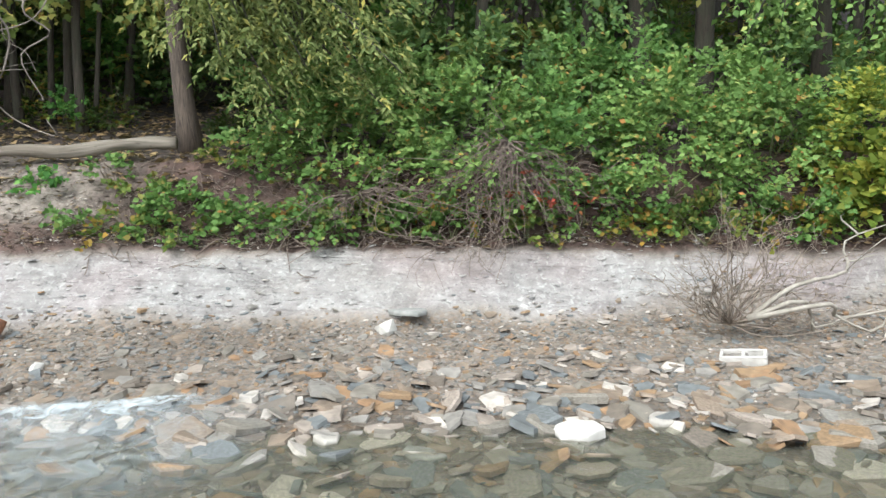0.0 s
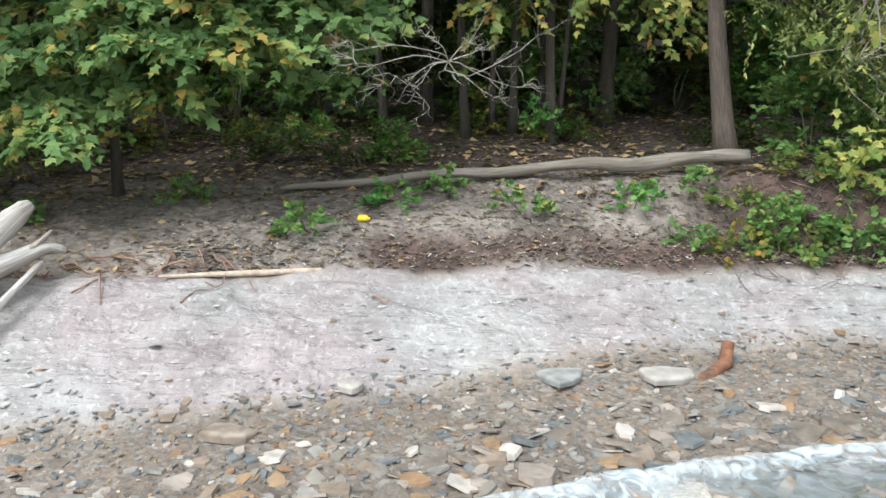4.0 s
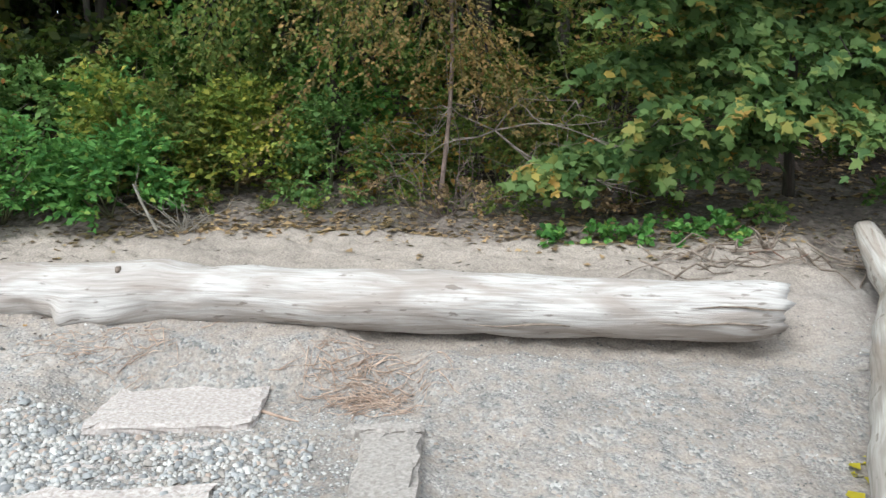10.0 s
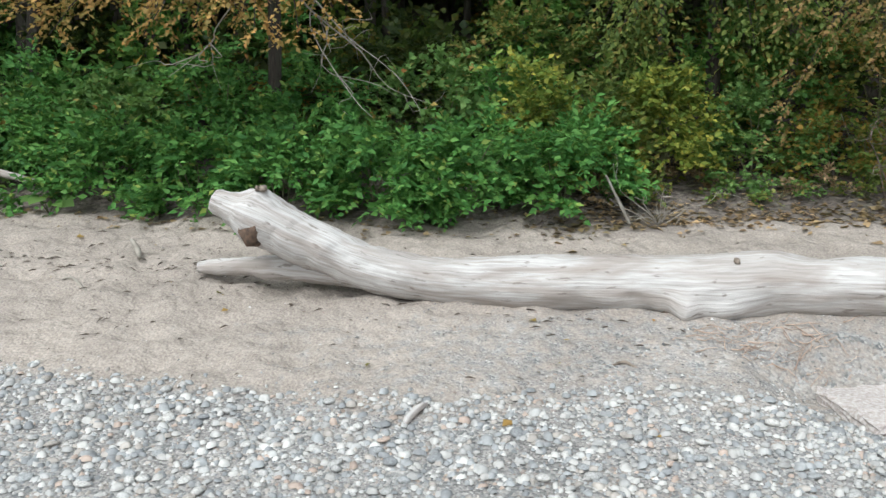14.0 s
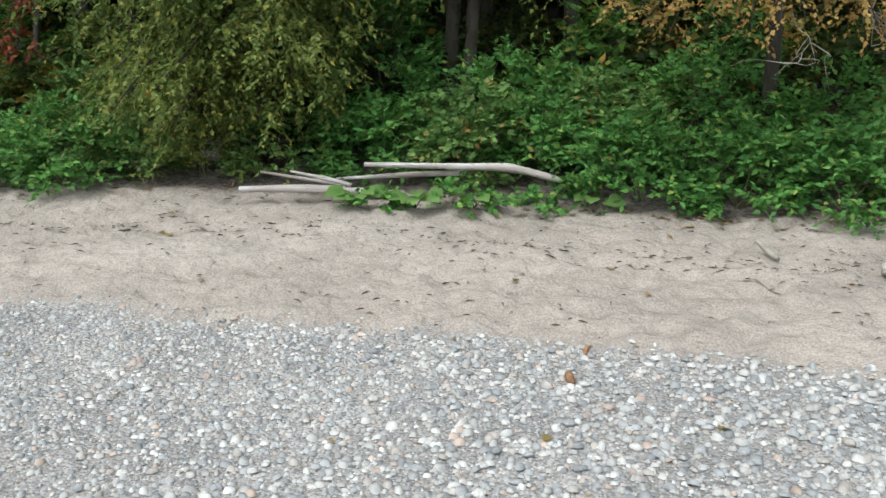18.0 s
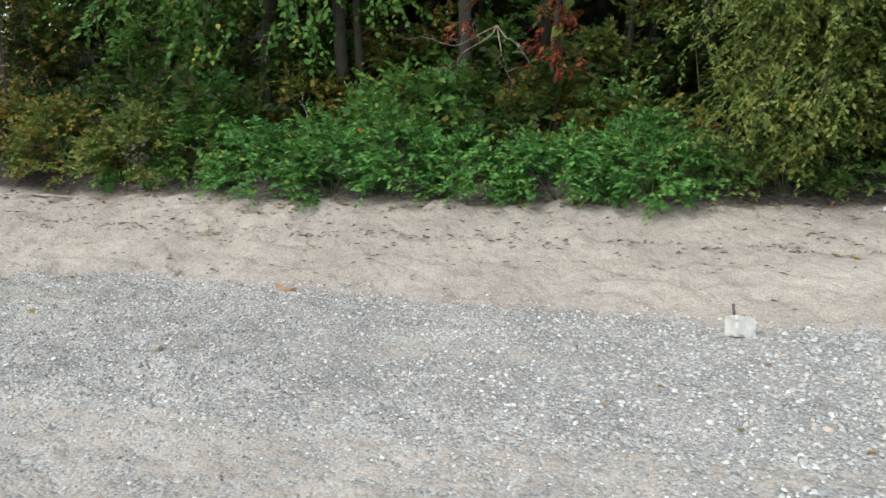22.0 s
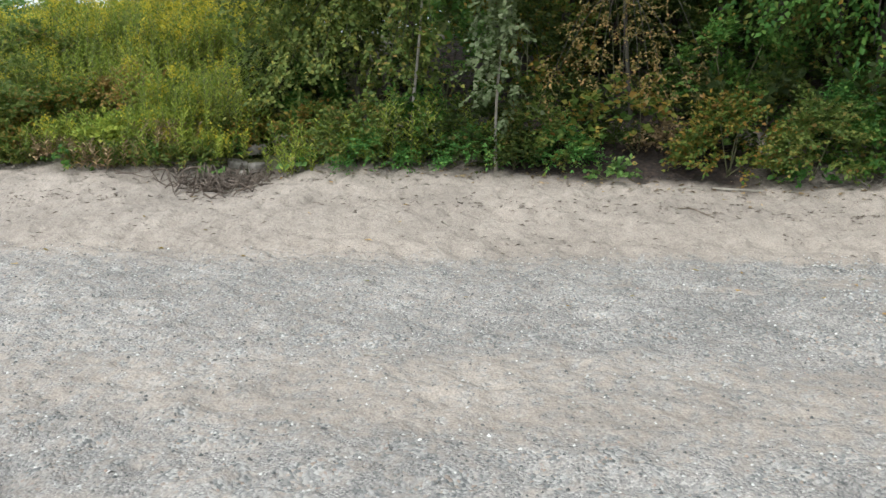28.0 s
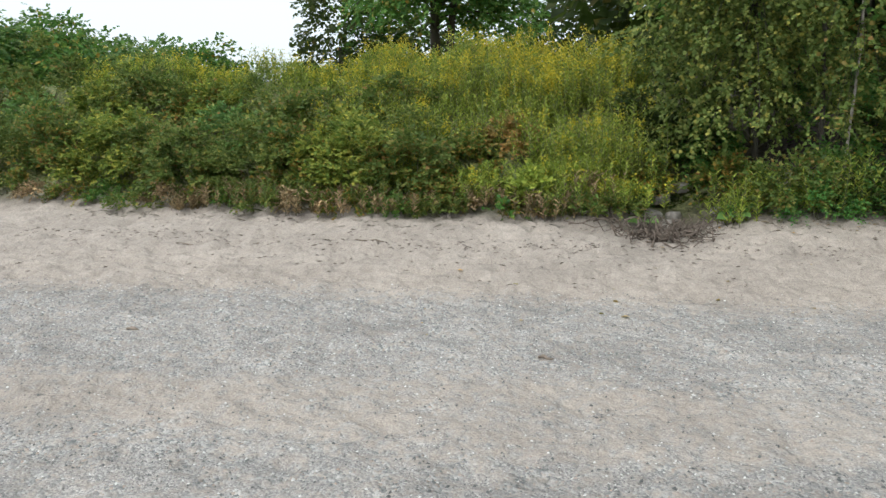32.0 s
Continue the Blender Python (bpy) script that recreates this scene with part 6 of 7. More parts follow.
def stick_pile(name, label, x, y, w, d, n, ln, r0, seed, mat, h=.03, category="driftwood"):
    """Loose sticks lying over each other."""
    rs = R(seed)
    t = thing(name, label, category, at=(x, y, up_(x, y)))
    for k in range(n):
        cx, cy, a, l_ = rs.normal(0, w / 2), rs.normal(0, d / 2), rs.normal(0, .7), ln * rs.uniform(.3, 1.2)
        dx, dy = math.cos(a) * l_ / 2, math.sin(a) * l_ / 2
        pts = [(cx + f * dx, cy + f * dy, up_(x + cx + f * dx, y + cy + f * dy) - t.location[2] + r0 + abs(rs.normal(0, h))) for f in (-1, -.3, .3, 1)]
        part("stick", limb(curve_points(pts, 7), np.linspace(r0, r0 * .4, 7) * rs.uniform(.5, 1.2), 5), mat, t)
    return t


rs_ = R(3)
STRAW = plain_material("orange_straw", (.19, .125, .09), (.46, .34, .26), 10, .9)
RED_TWIG = plain_material("reddish_twig", (.12, .06, .04), (.26, .16, .11), 12, .85)
twigs("dead_shrub", "uprooted dead shrub with long bare twigs on stones", (2.75, 7.75, .36), [(2.75 + (1.7 if a < 1.4 else .95) * math.cos(a) * (.6 + .4 * ((k * .61) % 1)), 7.8 + .5 * math.sin(a * 2.3), .45 + 1.15 * abs(math.sin(a)) * (.45 + .55 * ((k * .37) % 1))) for k, a in enumerate(np.linspace(-.05, 2.9, 44))], .009, 11, TWIG, fork=5)
twigs("driftwood_branch", "long pale bare branch lying by a dead shrub", (2.9, 7.7, .42), [(5.4, 7.6, .95), (5.2, 7.5, .55), (4.6, 8.3, 1.3)], .028, 12, PALE_TWIG, fork=3)
ROOT = plain_material("dry_roots", (.062, .042, .034), (.20, .155, .125), 12, .9)
twigs("root_tangle", "brown tangle of dead roots on the eroded bank", (.7, 9.1, 2.1), [(.7 + rs_.normal(0, .6), 8.5 + rs_.normal(0, .15), 1.4 + rs_.normal(0, .42)) for k in range(64)], .009, 13, ROOT, fork=4)
twigs("dead_brush", "brown dry brush overhanging the eroded bank", (-1.0, 9.2, 1.5), [(-1.0 + rs_.normal(0, .8), 8.6 + rs_.normal(0, .15), 1.35 + rs_.normal(0, .22)) for k in range(40)], .009, 33, ROOT, fork=3)
stick_pile("twig_pile", "dead twigs and roots lying on the bank", -1.2, 9.0, 2.2, .3, 80, .55, .008, 34, ROOT, .08)
stick_pile("twig_pile", "brown twigs strewn over the slope", -2.6, 9.45, 1.6, .45, 90, .45, .006, 39, ROOT, .04)
stick_pile("twig_pile", "broken sticks and bark on the bank's litter", -4.6, 8.75, 3.2, .4, 90, .3, .006, 35, ROOT, .03)
red_herb = thing("red_herb", "small herb with bright red autumn leaves", "plant", at=(1.1, 8.75, 1.6))
part("foliage", sprays(R(61).normal(0, 1, (16, 3)) * (.28, .1, .16), R(62).normal(0, 1, (16, 3)), .14, 4, .06, R(63), .9, True), LEAF["red"], red_herb)
twigs("dead_branch", "bleached bare branch hanging from a tree", (-6.7, 7.9, 2.95), [(-7.6, 7.7, 3.15), (-7.3, 7.6, 2.66), (-7.06, 7.6, 2.4), (-6.38, 7.8, 3.4), (-5.95, 7.7, 2.76), (-6.2, 7.6, 2.6), (-8.0, 7.7, 2.86), (-6.3, 7.7, 3.05), (-7.0, 7.8, 3.3), (-5.5, 9.3, 3.7)], .006, 14, PALE_TWIG, fork=12, spread=.3, crook=.11)
DRY_TWIG = plain_material("grey_twig", (.09, .072, .06), (.21, .175, .145), 10, .85)
vrs = R(15)
strings = thing("hanging_vine", "tangle of bare grey vines hanging at the edge of the wood", "vine", at=(-3.55, 5.85, 2.75))
part("bough", limb(curve_points([(.35, 4.75, 2.6), (.1, 2.4, 2.0), (0, .3, 1.2), (-.1, -.2, 1.0)], 12), np.linspace(.06, .02, 12), 7, 2, .1), BARK, strings)
for k in range(46):
    x0, z1 = vrs.normal(0, .28), (-.72 + .8 * vrs.uniform()) if k % 3 else vrs.uniform(.0, .5)
    a = vrs.uniform(-.32, .32)
    pts = [(x0 * .6, vrs.normal(.1, .1), 1.05)] + [(x0 + a * f + vrs.normal(0, .06), vrs.normal(-.05, .1), 1.05 + (z1 - 1.05) * f + vrs.normal(0, .04)) for f in (.18, .32, .46, .58, .7, .82, .92)] + [(x0 + a + vrs.normal(0, .2), vrs.normal(-.1, .12), z1)]
    if k % 4 == 0:
        pts.append((pts[-1][0] + vrs.normal(0, .25), pts[-1][1], z1 + vrs.uniform(.05, .3)))
    part("vine_stem", limb(curve_points(pts, 32), np.linspace(.011, .003, 32) * vrs.uniform(.5, 1.2), 5, k, .1), DRY_TWIG, strings)
vine = thing("vine_leaves", "yellow-green leaves on hanging vines", "vine", at=(-3.55, 5.75, 2.5))
clumps = ((.05, .0, -.03, .10, 30), (.2, .0, -.1, .07, 14), (-.48, .1, -.38, .05, 12), (-.3, .0, -.2, .06, 4), (-.2, .0, .35, .25, 5), (.35, .1, .55, .14, 16), (-.55, .1, .5, .12, 6))
vo = np.concatenate([R(8 + k).normal(0, 1, (n_, 3)) * (s_, .08, s_ * .8) + (x_, y_, z_) for k, (x_, y_, z_, s_, n_) in enumerate(clumps)])
part("foliage", sprays(vo, R(11).normal(0, 1, vo.shape), .13, 5, .085, R(12), .95, "maple"), LEAF["vine"], vine)
twigs("bare_branch", "bare drooping branches below orange leaves", (-21.3, 10.2, 3.9), [(-19.5, 10.1, 2.5), (-20.2, 9.1, 2.36), (-20.4, 9.3, 2.7), (-22.2, 9.0, 2.75), (-19.9, 9.6, 2.75)], .014, 16, PALE_TWIG, fork=4, spread=.5)
DARK_TWIG = plain_material("wet_dark_twig", (.05, .036, .026), (.15, .115, .09), 12, .85)
stick_pile("root_pile", "dark pile of washed-up roots and twigs on sand", -46.6, 11.5, .85, .55, 120, .6, .017, 17, DARK_TWIG, .14)
twigs("root_stump", "pale split root among dark twigs", (-46.1, 11.7, up_(-46.1, 11.7) + .05), [(-45.75, 11.35, up_(-45.75, 11.35) + .03), (-45.8, 11.8, 1.62), (-46.5, 11.55, 1.5), (-45.95, 11.3, up_(-45.95, 11.3) + .03)], .022, 36, PALE_TWIG, "driftwood", fork=2)
stick_pile("twig_pile", "low heap of dry twigs behind the forked log", -11.6, 7.75, 1.2, .35, 34, .6, .012, 18, TWIG, .07)
stick_pile("twig_pile", "reddish dry twigs and bark on the bank's foot", -9.6, 7.75, 1.3, .3, 30, .5, .012, 28, RED_TWIG, .04)
stick_pile("twig_pile", "loose reddish dry twigs on sand", -15.1, 6.05, .42, .3, 170, .24, .005, 19, STRAW, .02)
stick_pile("twig_pile", "dry reddish stalks on grit before the log", -15.25, 6.4, .5, .2, 90, .22, .005, 38, STRAW, .015)
stick_pile("twig_pile", "dry twigs below the log's stub", -17.1, 6.5, .6, .25, 70, .2, .005, 20, STRAW, .02)
twigs("twig_pile", "heap of dry stalks by the upright stick", (-17.3, 9.05, 1.24), [(-17.3 + rs_.normal(0, .3), 8.95 + rs_.normal(0, .12), 1.38 + abs(rs_.normal(0, .14))) for k in range(18)], .007, 21, PALE_TWIG, "driftwood")
twigs("dead_stalk", "bent dry stalks among nettles", (-34.6, 11.6, 1.9), [(-34.9, 11.6, 2.85), (-33.6, 11.5, 2.3), (-35.2, 11.5, 2.2)], .012, 22, PALE_TWIG, fork=3)
twigs("bare_bush", "reddish bare twigs behind the log", (-14.5, 9.3, 1.35), [(-14.5 + rs_.normal(0, .7), 8.9 + rs_.normal(0, .25), 2.0 + abs(rs_.normal(0, .45))) for k in range(12)], .007, 23, ROOT, fork=5, spread=.4)
twigs("bare_branch", "thin bare branches reaching from the wood", (-13.0, 10.0, 2.7), [(-14.6, 9.1, 2.5), (-11.9, 8.9, 2.0), (-13.6, 8.9, 1.95)], .010, 37, DRY_TWIG, fork=5, spread=.4)
twigs("bare_branch", "crooked bare grey branches before dark shrubs", (-14.0, 9.2, 2.35), [(-12.2, 8.7, 2.15), (-12.5, 8.7, 1.75), (-13.1, 8.7, 1.85), (-12.8, 8.8, 2.6), (-15.1, 8.8, 1.9), (-14.9, 8.7, 2.5)], .011, 42, DRY_TWIG, fork=7, spread=.35, crook=.1)
twigs("bare_branch", "bare twigs among red leaves", (-32.2, 12.3, 3.9), [(-33.0, 11.9, 3.3), (-32.0, 11.9, 2.9), (-33.4, 12.0, 3.6), (-31.7, 12.0, 3.3)], .014, 24, TWIG, fork=5, spread=.5)
twigs("twig_pile", "dry twigs at the foot of the bushes", (-36.6, 11.3, 1.5), [(-36.6 + rs_.normal(0, .3), 11.2 + rs_.normal(0, .12), 1.58 + abs(rs_.normal(0, .1))) for k in range(14)], .009, 25, PALE_TWIG, "driftwood")
pole("driftwood_stick", [(-38.8, 11.3, 1.52), (-38.2, 11.25, 1.5), (-37.6, 11.2, 1.48)], [.02, .025, .012], PALE_TWIG, "thin pale stick at the plants' edge")

# small driftwood, bark and large leaves on the sand
def lying(name, x, y, ln, turn, r, mat, label, category="driftwood", lift=.0):
    """A slightly bent stick lying on the ground."""
    dx, dy = math.cos(radians(turn)) * ln / 2, math.sin(radians(turn)) * ln / 2
    pts = [(x + f * dx - .08 * ln * (1 - f * f) * math.sin(radians(turn)), y + f * dy + .08 * ln * (1 - f * f) * math.cos(radians(turn)), up_(x + f * dx, y + f * dy) + r * .7 + lift * abs(f)) for f in (-1, -.4, .4, 1)]
    return pole(name, pts, [r * .6, r, r * .9, r * .35], mat, label, category, 7, .3)


ORANGE_BARK = bpy.data.materials["orange_bark"]
for nm, x, y, ln, turn, r, mat, l_, c in (("driftwood_stick", -19.69, 5.52, .26, 62, .028, DRIFT, "short bleached stick among pebbles", "driftwood"), ("bark_piece", -24.28, 6.72, .22, 70, .022, ORANGE_BARK, "orange-brown bark piece at the pebbles' edge", "bark"),
                                          ("bark_piece", -24.46, 6.27, .2, 95, .03, ORANGE_BARK, "brown wood chunk among pebbles", "bark"), ("driftwood_stick", -22.66, 7.7, .3, -25, .012, PALE_TWIG, "thin pale stick on the sand", "driftwood"),
                                          ("driftwood_stick", -25.15, 8.75, .16, 5, .012, PALE_TWIG, "pale twig on the sand", "driftwood"), ("driftwood_stick", -15.8, 5.74, .5, -20, .012, STRAW, "long straw stalk across a slab", "driftwood"), ("driftwood_stick", -18.2, 6.15, .3, -8, .012, TWIG, "short grey twig on gritty sand", "driftwood"),
                                          ("driftwood_stick", -48.26, 5.68, .16, 5, .022, TWIG, "short brown stick on the shingle", "driftwood"), ("driftwood_stick", -53.04, 5.8, .26, 8, .022, TWIG, "brown stick on the shingle", "driftwood"), ("driftwood_stick", -54.4, 9.75, .4, 10, .014, TWIG, "dark twig on trodden sand", "driftwood"),
                                          ("driftwood_stick", -51.4, 10.15, .5, -6, .014, TWIG, "dark twig on the sand", "driftwood"), ("driftwood_stick", -42.68, 10.4, .45, 4, .014, TWIG, "brown twig on the sand", "driftwood"), ("driftwood_stick", -42.6, 9.9, .3, -40, .010, PALE_TWIG, "thin straw on the sand", "driftwood"),
                                          ("driftwood_stick", -39.1, 10.35, .6, -8, .012, TWIG, "long thin twig on the sand", "driftwood"), ("driftwood_stick", -39.4, 11.3, .95, -6, .024, PALE_TWIG, "long pale stick at the plants' foot", "driftwood"), ("driftwood_stick", -42.4, 5.2, .22, -3, .014, PALE_TWIG, "pale twig on the shingle", "driftwood"), ("driftwood_branch", -12.2, 7.95, 1.0, 24, .022, TWIG, "brown bent branch on sand behind the forked log", "driftwood")):
    lying(nm, x, y, ln, turn, r, mat, l_, c)
twigs("root_lump", "small brown root lump on the sand", (-11.5, 7.95, up_(-11.5, 7.95) + .06), [(-11.5 + rs_.normal(0, .16), 7.95 + rs_.normal(0, .1), up_(-11.5, 7.95) + .05 + abs(rs_.normal(0, .12))) for k in range(16)], .016, 41, TWIG, "driftwood", fork=2)
lrs = R(71)
for x, y, n_, s_ in ((-26.4, 9.85, 6, .24), (-25.75, 9.8, 6, .24), (-23.8, 9.75, 4, .2), (-46.9, 12.0, 5, .2), (-45.4, 11.85, 5, .2), (-25.1, 9.85, 4, .18)):
    t = thing("burdock_plant", "low plant with large round green leaves", "plant", "burdock by the sand", at=(x, y, up_(x, y)))
    for k in range(n_):
        a = -2.6 + 2.2 * k / max(1, n_ - 1) + lrs.normal(0, .2)
        foot, tip = np.zeros(3), np.array([math.cos(a) * .16, math.sin(a) * .1, .12 + .08 * lrs.uniform()])
        stalk = part("leaf_stalk", limb([foot, (foot + tip) / 2 + (0, 0, .03), tip], [.006, .005, .004], 4), STEM, t)
        g = leaves(tip[None], np.array([[math.cos(a) * .7, math.sin(a) * .5 - .3, -.15]]), np.array([[0, -.7, .7]]) + lrs.normal(0, .12, (1, 3)), s_ * lrs.uniform(.7, 1.1), .95, "heart")
        part("leaf", g, LEAF["bramble"], stalk)

YEL = plain_material("yellow_plastic", (.55, .36, .01), (.75, .52, .02), 3, .4, .05)
bt = thing("plastic_bottle", "small yellow plastic bottle lying on the bank", "litter", at=(-7.56, 8.78, up_(-7.56, 8.78) + .035))
bt.rotation_euler = (0, 0, radians(-25))
part("body", limb([(-.06, 0, 0), (-.055, 0, 0), (.03, 0, 0), (.05, 0, 0)], [.03, .036, .036, .02], 12), YEL, bt)
part("cap", limb([(.05, 0, 0), (.075, 0, 0)], [.017, .017], 10), YEL, bt)


# ---- low plants on the bank ----
for k, (x, y, w, h, kind, n) in enumerate([(-5.9, 9.3, .7, .35, "bramble", 40), (-8.1, 8.6, .8, .4, "bramble", 50), (-7.3, 9.2, .6, .3, "nettle", 36), (-4.6, 9.4, .7, .35, "nettle", 40), (-4.1, 9.0, .5, .25, "bramble", 26), (-3.2, 9.1, .6, .4, "bramble", 40), (-3.0, 9.3, 1.0, .6, "bramble", 80), (-2.2, 9.2, 1.0, .6, "bramble", 80),
                                           (-1.2, 9.15, 1.0, .7, "bramble", 80), (-.4, 9.1, 1.0, .6, "bramble", 80), (-12.4, 8.45, 1.0, .28, "nettle", 90), (-13.2, 8.5, .9, .25, "nettle", 80), (-11.8, 8.5, .7, .25, "nettle", 60), (-11.2, 8.9, .7, .3, "bramble", 50), (-5.4, 12.0, .9, .8, "nettle", 70), (-9.6, 9.5, .6, .3, "bramble", 40), (-6.7, 9.7, .6, .3, "bramble", 36),
                                           (-26.2, 9.9, .9, .3, "nettle", 60), (-25.3, 9.85, .9, .3, "nettle", 60), (-24.5, 9.8, .9, .3, "nettle", 60), (-45.3, 12.0, .7, .35, "nettle", 50), (-44.4, 12.1, .7, .3, "bramble", 40), (-48.0, 11.8, 1.0, .4, "olive", 50), (-49.2, 11.5, 1.0, .35, "broadleaf", 40), (-50.4, 11.4, 1.0, .4, "olive", 50), (-52.2, 12.3, 1.1, .45, "broadleaf", 70), (-54, 12.6, 1.1, .45, "broadleaf", 70),
                                           (-37.5, 11.5, .8, .35, "nettle", 50), (-40.2, 11.6, .8, .35, "bramble", 50), (-47.4, 12.3, .8, .5, "broadleaf", 50), (-46.0, 12.9, .9, .5, "forest", 60), (-47.0, 12.9, .7, .5, "nettle", 50), (-45.6, 12.7, .8, .5, "autumn", 50)]):
    shrub("low_plant", "low green weeds growing at the top of the beach", "plant", x, y, w, w * .7, h, .075, kind, 1500 + k, int(n * .6), 7, .2, 1.0, True, bare=2, group="low weeds")

# ---- wrack and bits on the sand ----
def litter_bits(name, label, xs, ys, size, mat, seed, thin=.12):
    rs = R(seed)
    z = surface(xs, ys) + .014
    n = len(xs)
    a = rs.uniform(0, 6.283, n)
    al = np.stack([np.cos(a), np.sin(a), rs.normal(0, .12, n)], -1)
    g = leaves(np.stack([xs, ys, z], -1), al, np.array([0, 0, 1.0]) + rs.normal(0, .25, (n, 3)), size * rs.uniform(.4, 1.5, n) ** 1.5, thin)
    return tagged(part(name, g, mat), label, "debris", kind="stuff")


brs = R(21)
n = 4500
xs = brs.uniform(-58, -17.5, n)
s0, f0 = along_shore(STONE_EDGE, xs)[0], along_shore(PLANT_FOOT, xs)[0]
u = np.where(brs.uniform(0, 1, n) < .5, .62 + brs.normal(0, .05, n), brs.uniform(.05, .98, n))
litter_bits("wrack", "dark twigs and leaf bits strewn on sand", xs, s0 + (f0 - s0) * u, .065, DARK_TWIG, 1, .26)
n = 700
xs = brs.uniform(-58, -43, n)
litter_bits("wrack", "straw and dry twigs along the bank's foot", xs, along_shore(PLANT_FOOT, xs)[0] + brs.normal(-.1, .2, n), .09, PALE_TWIG, 7, .12)
n = 380
xs = brs.uniform(-18, 6, n)
c0 = along_shore(SHELF, xs)[0]
litter_bits("wrack", "dry twigs and leaf bits below the bank", xs, c0 + brs.normal(.3, .25, n), .06, PALE_TWIG, 2, .13)
n = 4200
xs = brs.uniform(-9.5, 4, n)
c0 = along_shore(SHELF, xs)[0]
litter_bits("wood_chips", "pale wood chips and broken bark on the bank", xs, c0 + .12 + np.abs(brs.normal(0, .55, n)), .05, plain_material("pale_chips", (.22, .19, .16), (.44, .40, .35), 6, .9), 6, .35)
n = 5200
xs = brs.uniform(-9.8, 7, n)
c0 = along_shore(SHELF, xs)[0]
litter_bits("bark_bits", "dark bark and twig bits on the eroded bank", xs, c0 + .08 + np.abs(brs.normal(0, .5, n)), .06, DARK_TWIG, 8, .4)
n = 1600
xs = brs.uniform(-18.4, -11.2, n)
litter_bits("leaf_litter", "brown fallen leaves at the sand's upper edge", xs, along_shore(PLANT_FOOT, xs)[0] + brs.normal(.15, .3, n), .07, LEAF["dry"], 9, 1.0)
n = 5000
litter_bits("leaf_litter", "brown leaves strewn over the shaded woodland floor", brs.uniform(-12, -1.5, n), brs.uniform(9.6, 15, n), .10, LEAF["dry"], 11, 1.0)
n = 60
litter_bits("fallen_leaves", "bright yellow leaves by the forked log's foot", -11.9 + brs.normal(0, .16, n), 4.98 + brs.normal(0, .1, n), .1, LEAF["flower"], 10, 1.1)
n = 9000
xs = brs.uniform(-19, 8, n)
f0 = along_shore(SHELF, xs)[0]
f0 = np.where(xs < -10.8, along_shore(PLANT_FOOT, xs)[0] - .35, f0)
litter_bits("leaf_litter", "brown fallen leaves on the bank and woodland floor", xs, f0 + .15 + brs.uniform(0, 1, n) ** 1.6 * 4.5, .055, LEAF["dry"], 3, 1.0)
n = 1400
xs = brs.uniform(-45, -19, n)
f0 = along_shore(PLANT_FOOT, xs)[0]
litter_bits("leaf_litter", "brown fallen leaves along the plants' foot", xs, f0 + brs.normal(.08, .14, n), .055, LEAF["dry"], 4, 1.1)
n = 160
xs = brs.uniform(-50, -17, n)
s0, f0 = along_shore(STONE_EDGE, xs)[0], along_shore(PLANT_FOOT, xs)[0]
litter_bits("fallen_leaves", "scattered yellow-orange fallen leaves on the beach", xs, s0 - 2.5 + (f0 - s0 + 2.5) * brs.uniform(0, 1, n), .07, LEAF["orange"], 5, 1.1)

# ---- stones of the shore ----
srs = R(33)
SLABS = [slab_shape(srs, srs.randint(6, 9)) for k in range(24)]
ROUND = [(unit(ICO_V * srs.uniform(.8, 1.15, (12, 1))) * (1, 1, .8) * .5 * srs.uniform(.85, 1.1, (12, 1)), np.zeros((0, 4), int), ICO_F) for k in range(16)]


CHIPS = [chip_shape(srs, srs.randint(5, 7)) for k in range(24)]
DOMES = [dome_shape(srs, 6, 2) for k in range(16)]
BITS = [dome_shape(srs, 5, 1) for k in range(16)]


def shore_places(n, x0, x1, d0, d1, rs, power=1.0, ends=0.0):
    x = x0 + (x1 - x0) * rs.beta(1 + ends, 1 + ends, n)
    e = along_shore(STONE_EDGE, x)[0]
    return x, e - d0 - (d1 - d0) * rs.uniform(0, 1, n) ** power


def stone_field(name, label, n, x0, x1, d0, d1, size, thick, shapes, mat, seed, parts=0, sink=.25, power=1.0, smooth=False, tilt=.12, ends=0.0, grow=False, rest=None):
    """Stones between two distances below the stones' upper edge; the largest are parts of their own."""
    rs = R(seed)
    t = thing(name, label, "stones", kind="structure" if parts else "stuff")
    x, y = shore_places(n, x0, x1, d0, d1, rs, power, ends)
    y = y + rs.normal(0, .07, n)
    keep = rs.uniform(0, 1, n) > .68 * sand_strip(x, y)
    x, y, n = x[keep], y[keep], int(keep.sum())
    sz = size[0] + (size[1] - size[0]) * rs.beta(1.1, 3.6, n)
    sz = sz * (1 - .52 * fade(-22, -34, x))
    if grow:
        sz = sz * (.5 + 1.0 * fade(.2, 2.4, along_shore(STONE_EDGE, x)[0] - y))
    th = rs.uniform(*thick, n)
    order = np.argsort(-sz)
    x, y, sz, th = x[order], y[order], sz[order], th[order]
    z = surface(x, y)
    protos = [mesh("stone", *s, material=mat, smooth=smooth) for s in shapes]
    for i in range(parts):
        ob = new("stone", protos[rs.randint(len(protos))])
        ob.parent = t
        ob.matrix_local = Matrix.LocRotScale((x[i], y[i], z[i] + sz[i] * th[i] * (.5 - sink)), Euler((rs.normal(0, tilt), rs.normal(0, tilt), rs.uniform(0, 6.28))), (sz[i], sz[i] * rs.uniform(.6, 1), sz[i] * th[i]))
    g = scatter_stones(x[parts:], y[parts:], sz[parts:], th[parts:], rs, rest or shapes, sink, tilt)
    tagged(part("small_stones", g, mat, t, smooth=smooth), kind="stuff")
    return t


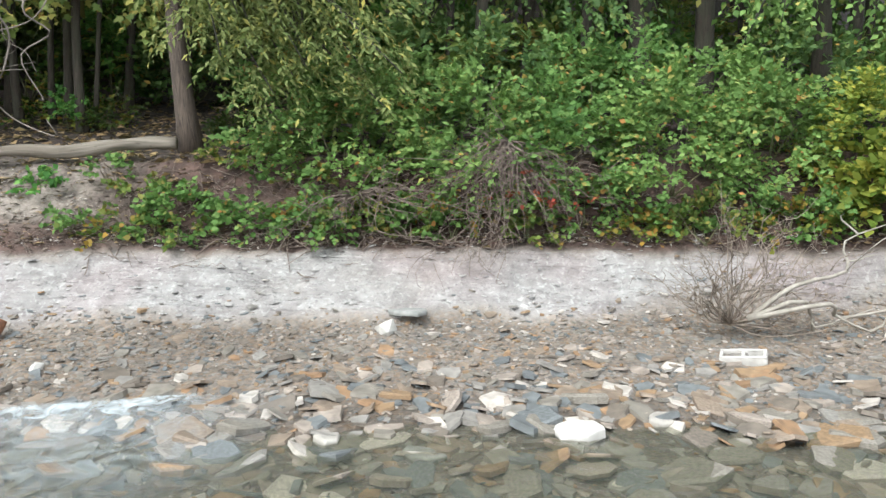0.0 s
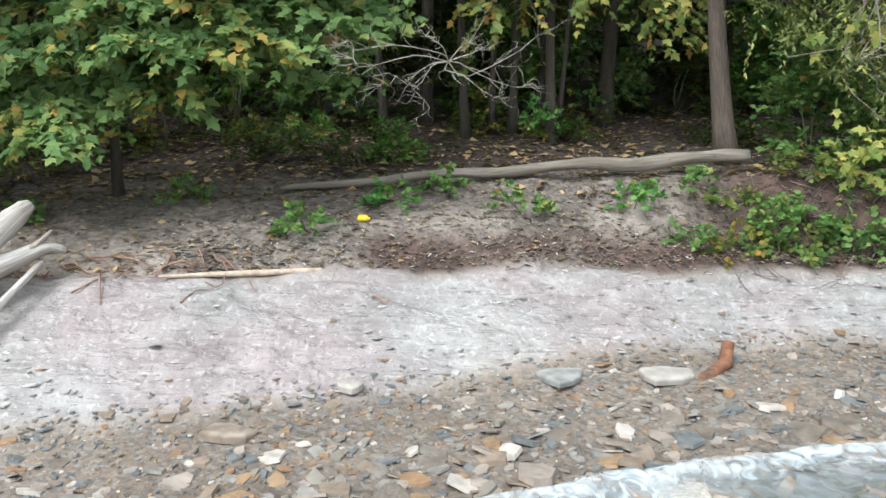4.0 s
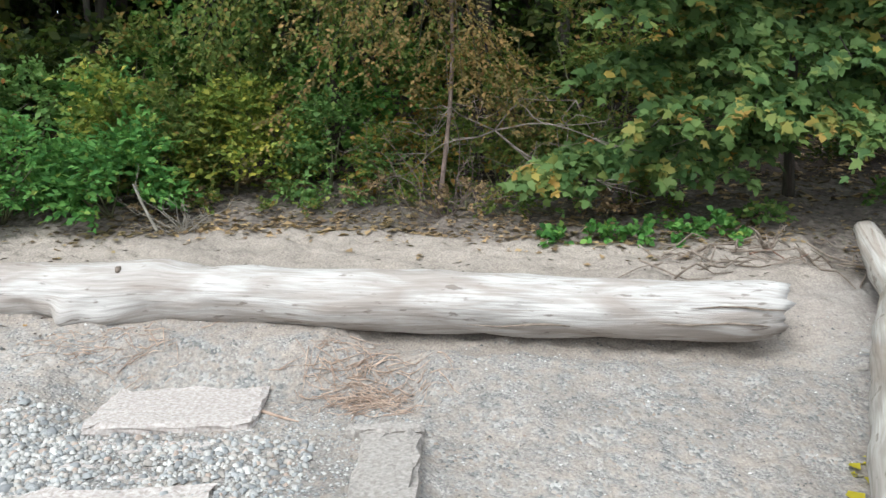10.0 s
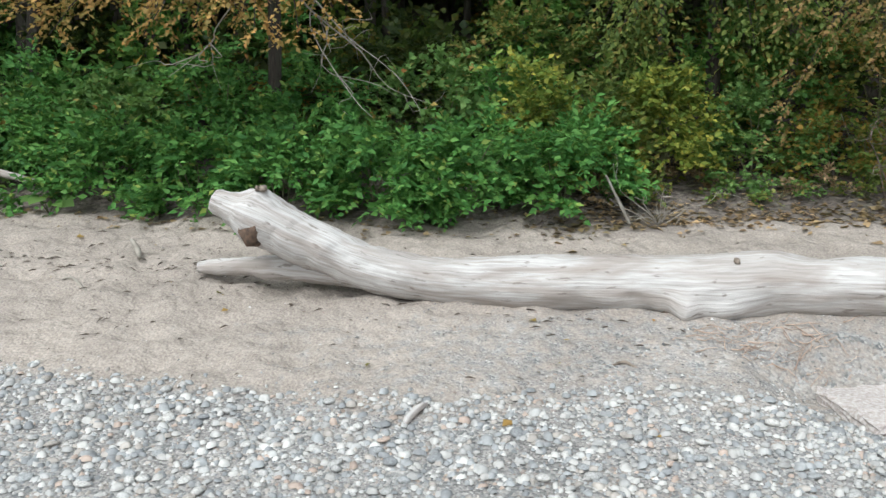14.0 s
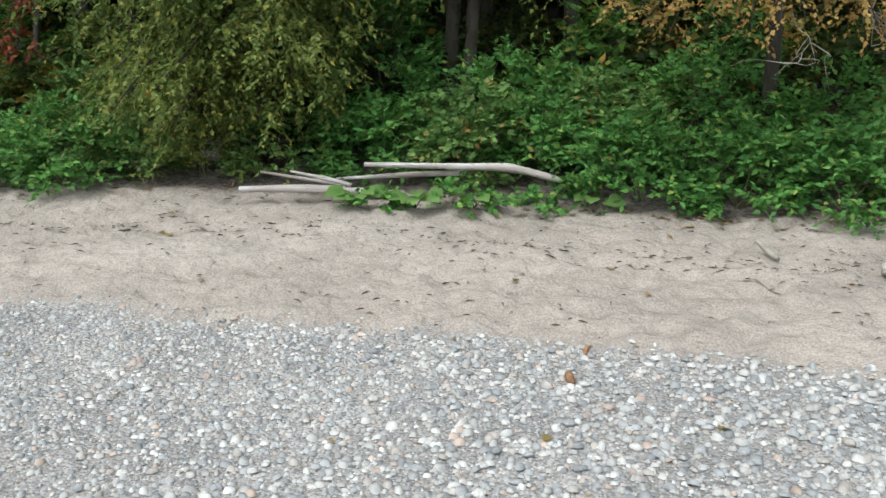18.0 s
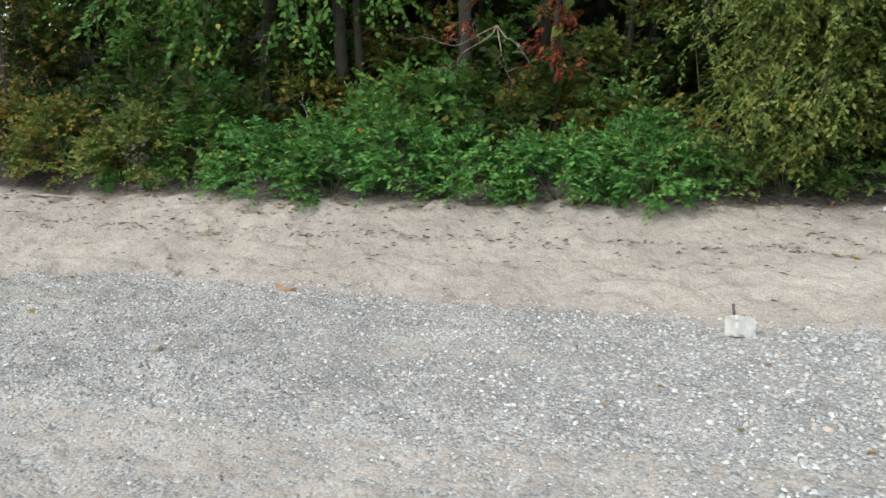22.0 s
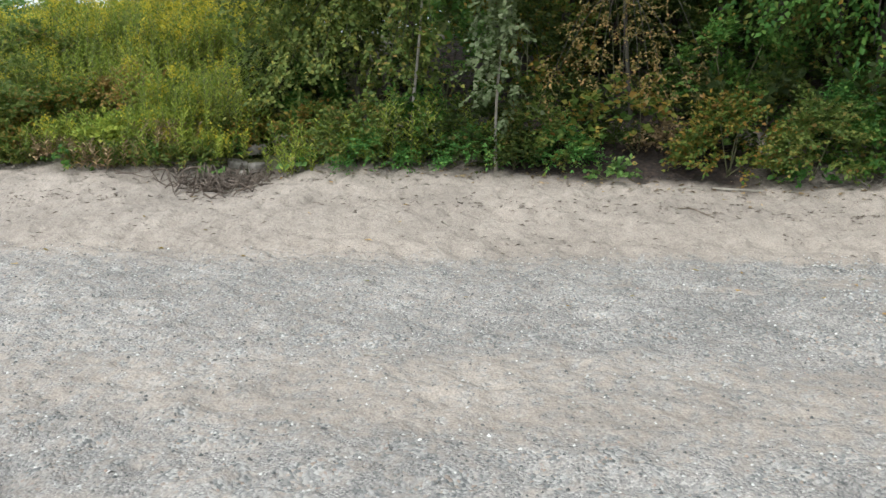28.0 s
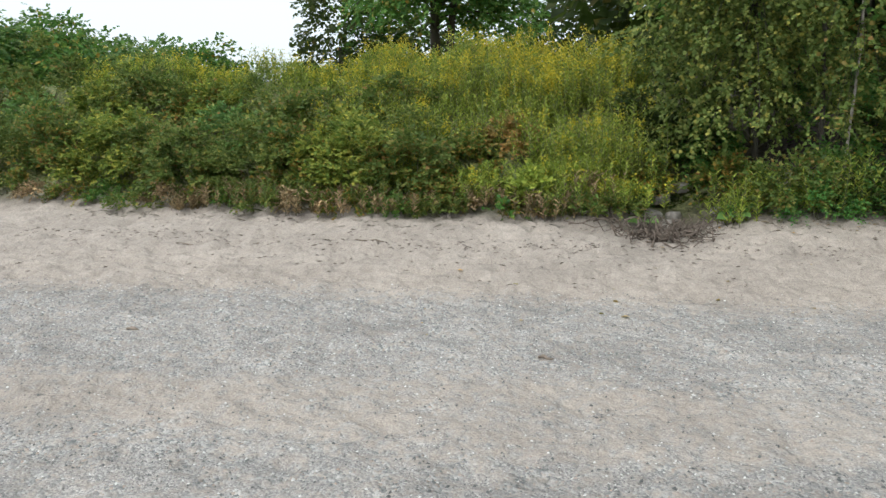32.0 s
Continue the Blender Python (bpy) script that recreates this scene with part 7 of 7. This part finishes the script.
stone_field("slate_shore", "flat brown and grey slate stones at the waterside", 6800, -11.2, 8.5, -.12, 4.6, (.03, .235), (.12, .32), SLABS, STONES, 1, 300, .35, tilt=.2, grow=True, rest=CHIPS)
stone_field("slate_gravel", "small brown and grey stones between the slates", 11000, -11.5, 8.5, -.12, 3.2, (.013, .054), (.3, .7), CHIPS, STONES, 2, 0, tilt=.25)
stone_field("slate_shore", "scattered stones along the clay's foot", 160, -11.5, 8.5, -.8, .1, (.02, .10), (.12, .35), CHIPS, STONES, 3, 0, power=.5)
SHALE = stone_material("clay_shale", [(0.0, (0.25, 0.235, 0.228)), (0.3, (0.30, 0.285, 0.275)), (0.6, (0.36, 0.345, 0.335)), (0.92, (0.16, 0.16, 0.16))])
stone_field("shale_chips", "thin pale shale chips on the clay ledge", 1100, -11.5, 8.5, -1.15, .1, (.015, .085), (.08, .25), CHIPS, SHALE, 7, 0, .3)
stone_field("pebble_beach", "rounded grey and white pebbles", 22000, -38, -16.8, -.1, 3.6, (.036, .128), (.4, .7), ROUND, PEBBLES, 4, 300, .3, smooth=True, rest=DOMES)
SHINGLE = stone_material("mixed_shingle", [(0.0, (0.07, 0.072, 0.07)), (0.3, (0.15, 0.15, 0.145)), (0.5, (0.26, 0.25, 0.24)), (0.7, (0.38, 0.37, 0.35)), (0.88, (0.49, 0.48, 0.46)), (0.95, (0.27, 0.20, 0.16))])
stone_field("pebble_beach", "fine grey shingle with paler pebbles", 26000, -58, -33, -.1, 6.0, (.04, .11), (.45, .8), BITS, SHINGLE, 5, 0, .35, smooth=True)
stone_field("pebble_beach", "grey pebbles gathered on the concrete slabs", 2200, -17.4, -15.4, .2, 1.9, (.03, .08), (.45, .8), DOMES, PEBBLES, 6, 0, .2, smooth=True)
GRIT = stone_material("beach_grit", [(0.0, (0.10, 0.10, 0.10)), (0.25, (0.18, 0.173, 0.166)), (0.5, (0.27, 0.25, 0.235)), (0.8, (0.24, 0.185, 0.155)), (0.91, (0.46, 0.45, 0.43))])
stone_field("grit_patch", "coarse grey grit and small stones in damp sand", 12000, -21.5, -7.8, -1.5, 1.4, (.006, .045), (.4, .8), BITS, GRIT, 8, 0, .4, ends=1.6)
stone_field("grit_patch", "small grey pebbles between sunken concrete slabs", 3200, -17.3, -14.72, -.5, 1.5, (.010, .05), (.45, .8), BITS, PEBBLES, 12, 0, .3, smooth=True)
stone_field("sand_stones", "small stones and shell bits strewn on sand", 5000, -58, -18, -2.9, .1, (.006, .03), (.4, .8), BITS, GRIT, 9, 0, .35, smooth=True)
stone_field("pebble_beach", "small pebbles filling the gaps of the shingle", 26000, -33, -16.9, -.1, 3.2, (.02, .066), (.5, .85), BITS, PEBBLES, 11, 0, .35, smooth=True)
